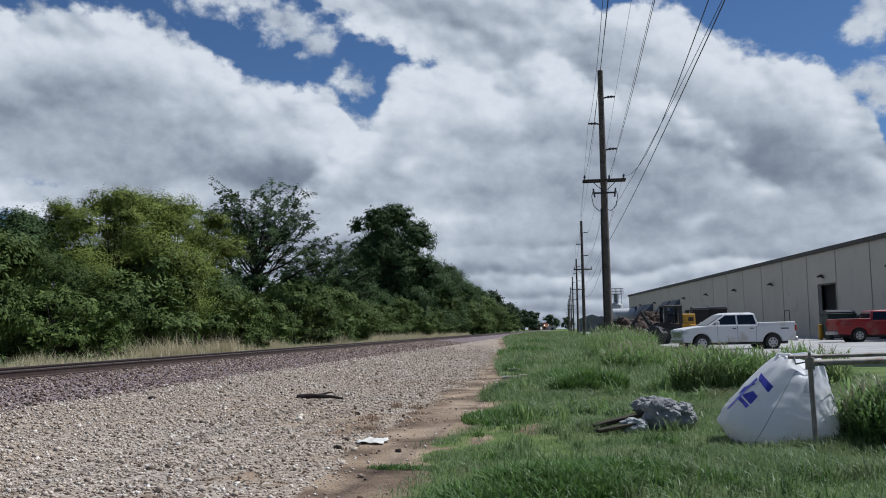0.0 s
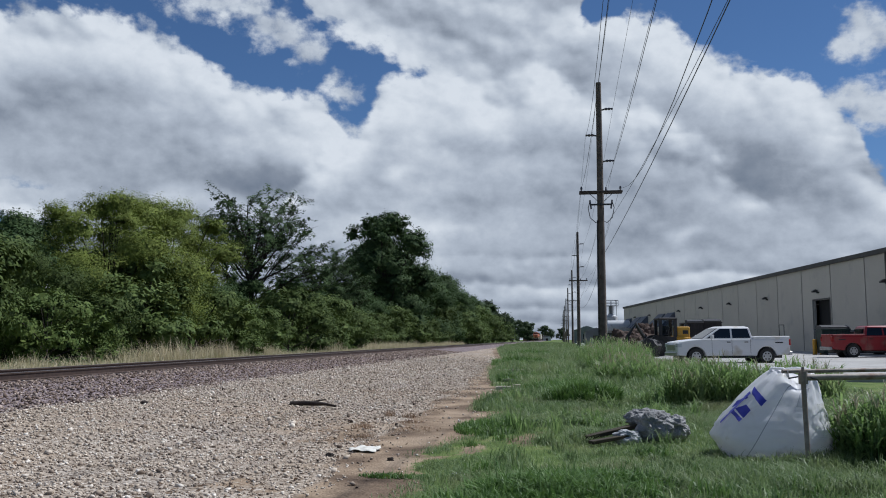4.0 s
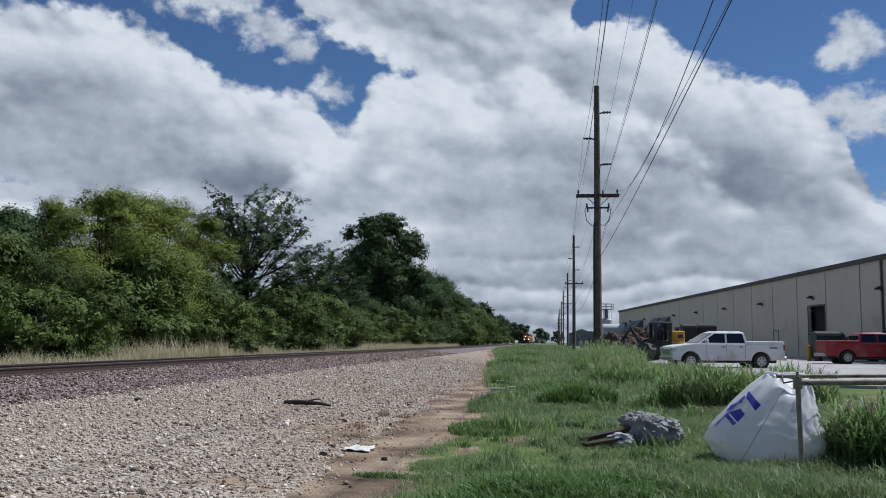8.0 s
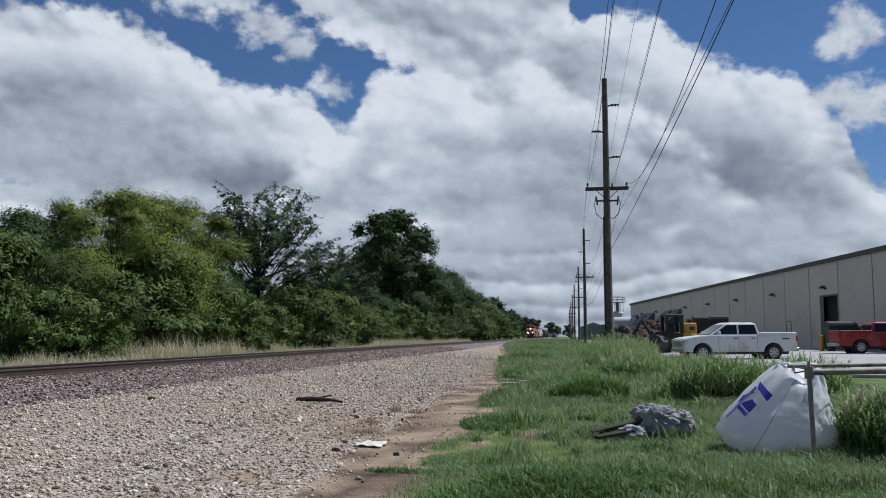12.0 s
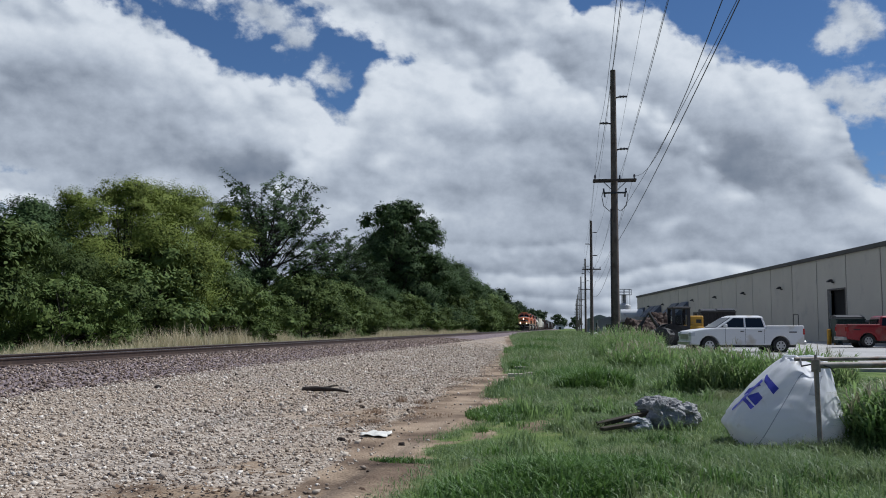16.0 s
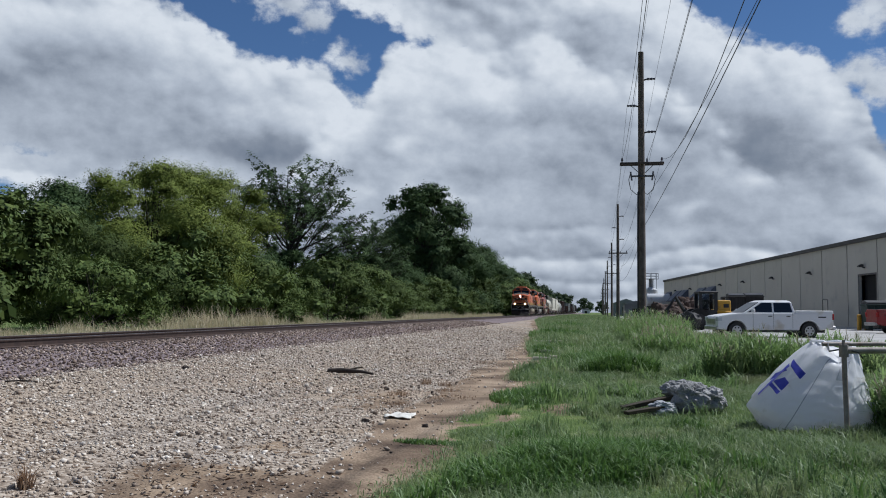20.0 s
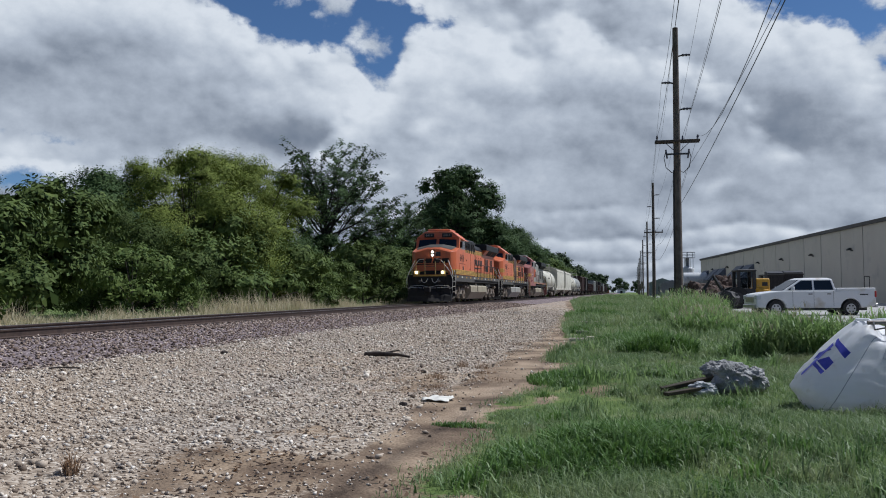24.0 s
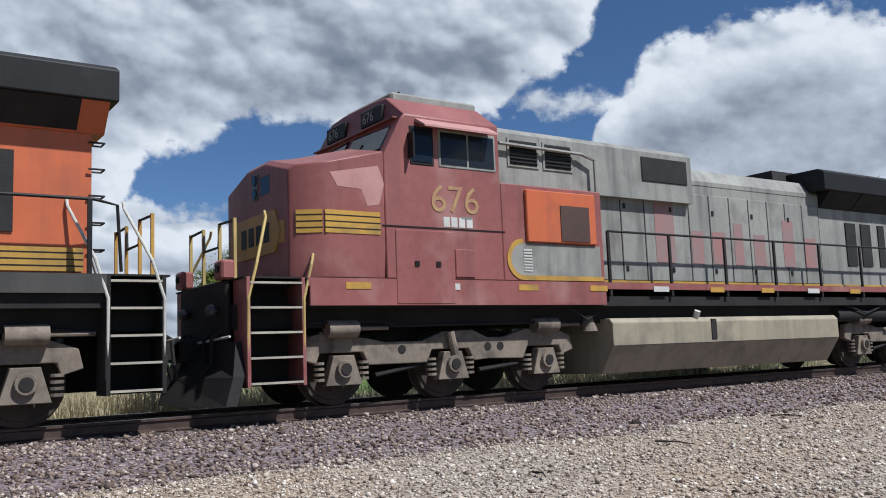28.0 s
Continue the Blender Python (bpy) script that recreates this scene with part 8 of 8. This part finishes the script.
def car_base(label, length, name, sill):
    car = thing(name, pose(TRACK_X, 0, RAIL_Z), label, "freight car", "train")
    part("centre_sill", Geo().box(-0.35, 0.35, 0.25, length - 0.25, 0.75, 1.05), grime, car)
    for y, d in ((0.35, -1), (length - 0.35, 1)):
        part("coupler", Geo().box(-0.12, 0.12, min(y, y + d * 0.38), max(y, y + d * 0.38), 0.8, 1.02, 0.02), grime, car)
    for yc in (2.1, length - 2.1):
        b = part("bogie", Geo().box(-0.9, 0.9, yc - 0.2, yc + 0.2, 0.45, 0.75), grime, car, "two-axle freight bogie")
        for s in (-1, 1):
            part("side_frame", Geo().prism([(yc - 1.15, 0.34), (yc - 1.1, 0.62), (yc - 0.45, 0.80), (yc + 0.45, 0.80), (yc + 1.1, 0.62), (yc + 1.15, 0.34), (yc + 0.75, 0.34), (yc + 0.35, 0.22), (yc - 0.35, 0.22), (yc - 0.75, 0.34)], "x", s * 0.95, s * 1.08), truck_steel, b)
            part("springs", Geo().box(s * 0.96, s * 1.1, yc - 0.22, yc + 0.22, 0.34, 0.6), grime, b)
        for d in (-0.89, 0.89):
            w = part("wheelset", car_wheel, None, b)
            w.matrix_basis = pose(0, yc + d, 0.42)
    for y in (0.3, length - 0.3):
        for s in (-1, 1):
            part("corner_ladder", Geo().tube([(s * 1.42, y, 0.5), (s * 1.42, y, 2.6)], 0.02).tube([(s * 1.42, y + (0.45 if y < 1 else -0.45), 0.5), (s * 1.42, y + (0.45 if y < 1 else -0.45), 2.6)], 0.02), sill, car)
    return car


def tank_car(length, skin, label):
    car = car_base(label, length, "tank_car", skin)
    n, rings = 28, []
    for y, r in ((0.75, 0.35), (0.85, 0.8), (1.05, 1.18), (1.35, 1.38), (1.75, 1.45), (length - 1.75, 1.45), (length - 1.35, 1.38), (length - 1.05, 1.18), (length - 0.85, 0.8), (length - 0.75, 0.35)):
        rings.append([(r * math.cos(2 * math.pi * k / n), y, 2.42 + r * math.sin(2 * math.pi * k / n)) for k in range(n)])
    part("tank", Geo().loft(rings), skin, car, smooth=50)
    for f in (0.2, 0.5, 0.8):
        part("band", Geo().cyl((0, length * f - 0.04, 2.42), (0, length * f + 0.04, 2.42), 1.458, n=28), skin, car, smooth=50)
    m = length / 2
    part("dome", Geo().cyl((0, m, 3.8), (0, m, 4.15), 0.42, n=18).cyl((0, m, 4.15), (0, m, 4.25), 0.46, n=18), skin, car, smooth=40)
    pf = part("platform", Geo().box(-1.15, 1.15, m - 0.9, m + 0.9, 3.86, 3.90), grime, car)
    g = Geo()
    for z in (4.25, 4.75):
        g.tube([(-1.12, m - 0.88, z), (1.12, m - 0.88, z), (1.12, m + 0.88, z), (-1.12, m + 0.88, z), (-1.12, m - 0.88, z)], 0.022)
    part("platform_rail", g, car_white, car)
    for x in (-1.12, 1.12):
        for y in (-0.88, 0, 0.88):
            part("rail_post", Geo().tube([(x, m + y, 3.88), (x, m + y, 4.75)], 0.022), car_white, car)
    for s in (-1, 1):
        lad = part("ladder", Geo().tube([(s * 1.5, m - 0.22, 0.9), (s * 1.5, m - 0.22, 2.5), (s * 1.14, m - 0.22, 3.9)], 0.022).tube([(s * 1.5, m + 0.22, 0.9), (s * 1.5, m + 0.22, 2.5), (s * 1.14, m + 0.22, 3.9)], 0.022), car_white, car)
        for k in range(6):
            part("rung", Geo().tube([(s * 1.5, m - 0.22, 1.0 + k * 0.28), (s * 1.5, m + 0.22, 1.0 + k * 0.28)], 0.015), car_white, lad)
        part("side_rail", Geo().tube([(s * 1.42, 0.9, 2.1), (s * 1.5, 1.3, 1.5), (s * 1.5, length - 1.3, 1.5), (s * 1.42, length - 0.9, 2.1)], 0.025), car_white, car)
        part("saddle", Geo().box(s * 0.3, s * 1.3, 1.2, 2.8, 1.02, 1.5).box(s * 0.3, s * 1.3, length - 2.8, length - 1.2, 1.02, 1.5), skin, car)
        for k in range(5):
            part("stencil_bar", Geo().box(s * 1.44, s * 1.462, 2.6 + k * 0.32, 2.82 + k * 0.32, 2.55, 2.75), car_dark, car)
    return car


def hopper_car(length, skin, label):
    car = car_base(label, length, "hopper_car", skin)
    sec = [(-1.50, 1.35), (1.50, 1.35), (1.56, 1.9), (1.56, 3.95), (1.46, 4.22), (0.9, 4.42), (-0.9, 4.42), (-1.46, 4.22), (-1.56, 3.95), (-1.56, 1.9)]
    body = part("body", Geo().loft([[(x, y, z) for x, z in sec] for y in (1.6, length - 1.6)]), skin, car, "rounded covered hopper body", smooth=30)
    part("side_sill", Geo().box(-1.5, 1.5, 0.4, length - 0.4, 1.1, 1.36), skin, car)
    for y, d in ((1.6, -1), (length - 1.6, 1)):
        part("end_slope", Geo().add([(-1.45, y, 3.9), (1.45, y, 3.9), (1.3, y + d * 0.1, 1.4), (-1.3, y + d * 0.1, 1.4), (-1.3, y - d * 0.5, 1.4), (1.3, y - d * 0.5, 1.4)], [(0, 1, 2, 3), (3, 2, 5, 4), (0, 3, 4), (1, 5, 2), (0, 4, 5, 1)]), skin, car)
        for s in (-1, 1):
            part("end_post", Geo().box(s * 1.4 - 0.05, s * 1.4 + 0.05, y + d * 1.0 - 0.05, y + d * 1.0 + 0.05, 1.3, 4.1), skin, car)
    for s in (-1, 1):
        for k in range(4):
            y = 2.6 + k * (length - 5.2) / 3
            part("side_rib", Geo().box(s * 1.55, s * 1.572, y - 0.025, y + 0.025, 1.6, 3.92), skin, car)
        part("side_band", Geo().box(s * 1.545, s * 1.60, 1.6, length - 1.6, 3.92, 4.02), skin, car)
        part("top_rail", Geo().tube([(s * 0.55, 1.0, 4.72), (s * 0.55, length - 1.0, 4.72)], 0.03), grime, car)
    part("running_board", Geo().box(-0.45, 0.45, 0.8, length - 0.8, 4.62, 4.66), car_grey, car, "roof walkway grating")
    for k in range(10):
        y = 1.4 + k * (length - 2.8) / 9
        part("walkway_bracket", Geo().box(-0.7, 0.7, y - 0.03, y + 0.03, 4.46, 4.62), skin, car)
    for k in range(3):
        y = length * (k + 1) / 4
        part("discharge_chute", Geo().loft([[(-1.3, y - 1.6, 1.12), (1.3, y - 1.6, 1.12), (1.3, y + 1.6, 1.12), (-1.3, y + 1.6, 1.12)], [(-0.5, y - 0.4, 0.4), (0.5, y - 0.4, 0.4), (0.5, y + 0.4, 0.4), (-0.5, y + 0.4, 0.4)]]), skin, car)
    return car


def box_car(length, skin, label, height=4.2, open_top=False):
    car = car_base(label, length, "gondola_car" if open_top else "box_car", skin)
    if open_top:
        body = part("body", Geo().box(-1.5, -1.42, 0.6, length - 0.6, 1.0, height).box(1.42, 1.5, 0.6, length - 0.6, 1.0, height).box(-1.42, 1.42, 0.6, 0.68, 1.0, height).box(-1.42, 1.42, length - 0.68, length - 0.6, 1.0, height).box(-1.42, 1.42, 0.68, length - 0.68, 1.0, 1.1), skin, car)
    else:
        body = part("body", Geo().box(-1.5, 1.5, 0.6, length - 0.6, 1.0, height, 0.03), skin, car)
        part("roof", Geo().prism([(-1.53, height), (1.53, height), (1.4, height + 0.12), (0, height + 0.26), (-1.4, height + 0.12)], "y", 0.55, length - 0.55), skin, car)
    for s in (-1, 1):
        for k in range(15):
            y = 0.8 + k * (length - 1.6) / 14
            part("side_post", Geo().box(s * 1.5, s * 1.56, y - 0.05, y + 0.05, 1.0, height - 0.05), skin, body)
        if not open_top:
            part("sliding_door", Geo().box(s * 1.5, s * 1.58, length / 2 - 1.6, length / 2 + 1.6, 1.1, height - 0.2, 0.01), skin, body)
        part("top_chord", Geo().box(s * 1.48, s * 1.57, 0.6, length - 0.6, height - 0.08, height + 0.02), skin, body)
    return car


TRAIN = [(locomotive(0, ("6414", "6414"), "orange diesel locomotive with yellow stripes and lit headlights"), 0.12),
         (locomotive(1, ("5662", "5662"), "orange diesel locomotive with a burnt brown hood patch"), 22.0),
         (locomotive(2, ("676", "676"), "faded red and silver diesel locomotive"), 44.0)]
at_y = 44.0 + 20.3
for make in (lambda: tank_car(14.5, car_white, "dusty white railway tank car"), lambda: hopper_car(17.5, car_white, "pale covered hopper car"),
             lambda: hopper_car(17.5, car_white, "pale covered hopper car"), lambda: tank_car(15.5, car_white, "dusty white railway tank car"),
             lambda: tank_car(15.5, car_grey, "dusty grey railway tank car"), lambda: box_car(17.0, car_brown, "dark brown railway box car")):
    c = make()
    TRAIN.append((c, at_y))
    at_y += {"tank_car": 14.5 if len(TRAIN) == 4 else 15.5, "hopper_car": 17.5, "box_car": 17.0}[c.name.split(".")[0]]
dark_src = box_car(17.0, car_dark, "black railway box car with side ribs", 4.3)
gon_src = box_car(16.5, car_brown, "rusty brown open gondola car", 3.0, True)
pale_src = box_car(17.0, car_grey, "weathered grey railway box car", 4.0)
seq = [dark_src, gon_src, gon_src, pale_src, dark_src, gon_src, dark_src, gon_src, pale_src, gon_src, dark_src, gon_src]
used = set()
for src in seq:
    c = src if src.name not in used else copy_thing(src, pose(TRACK_X, 0, RAIL_Z))
    used.add(src.name)
    TRAIN.append((c, at_y))
    at_y += 17.2

# ---- what moves ----
SPEED, RADIUS = 23.9, 0.53


def motions():
    walk(clouds, [(t, pose(0, 0, 0, 0, 0, 0.145 * (t - 11))) for t in range(0, 29, 4)])
    for car, y0 in TRAIN:
        walk(car, [(t, pose(TRACK_X, y0 + 33.5 - SPEED * (t - 25), RAIL_Z)) for t in range(0, 29)])
    # wheels roll with the train; before it comes near, they only creep
    turns = [0.0, 11.0] + [22 + k / 30 for k in range(181)]
    for w, y in WHEELS:
        walk(w, [(t, pose(0, y, RADIUS, math.degrees(SPEED * max(0, t - 22) / RADIUS))) for t in turns])


motions()
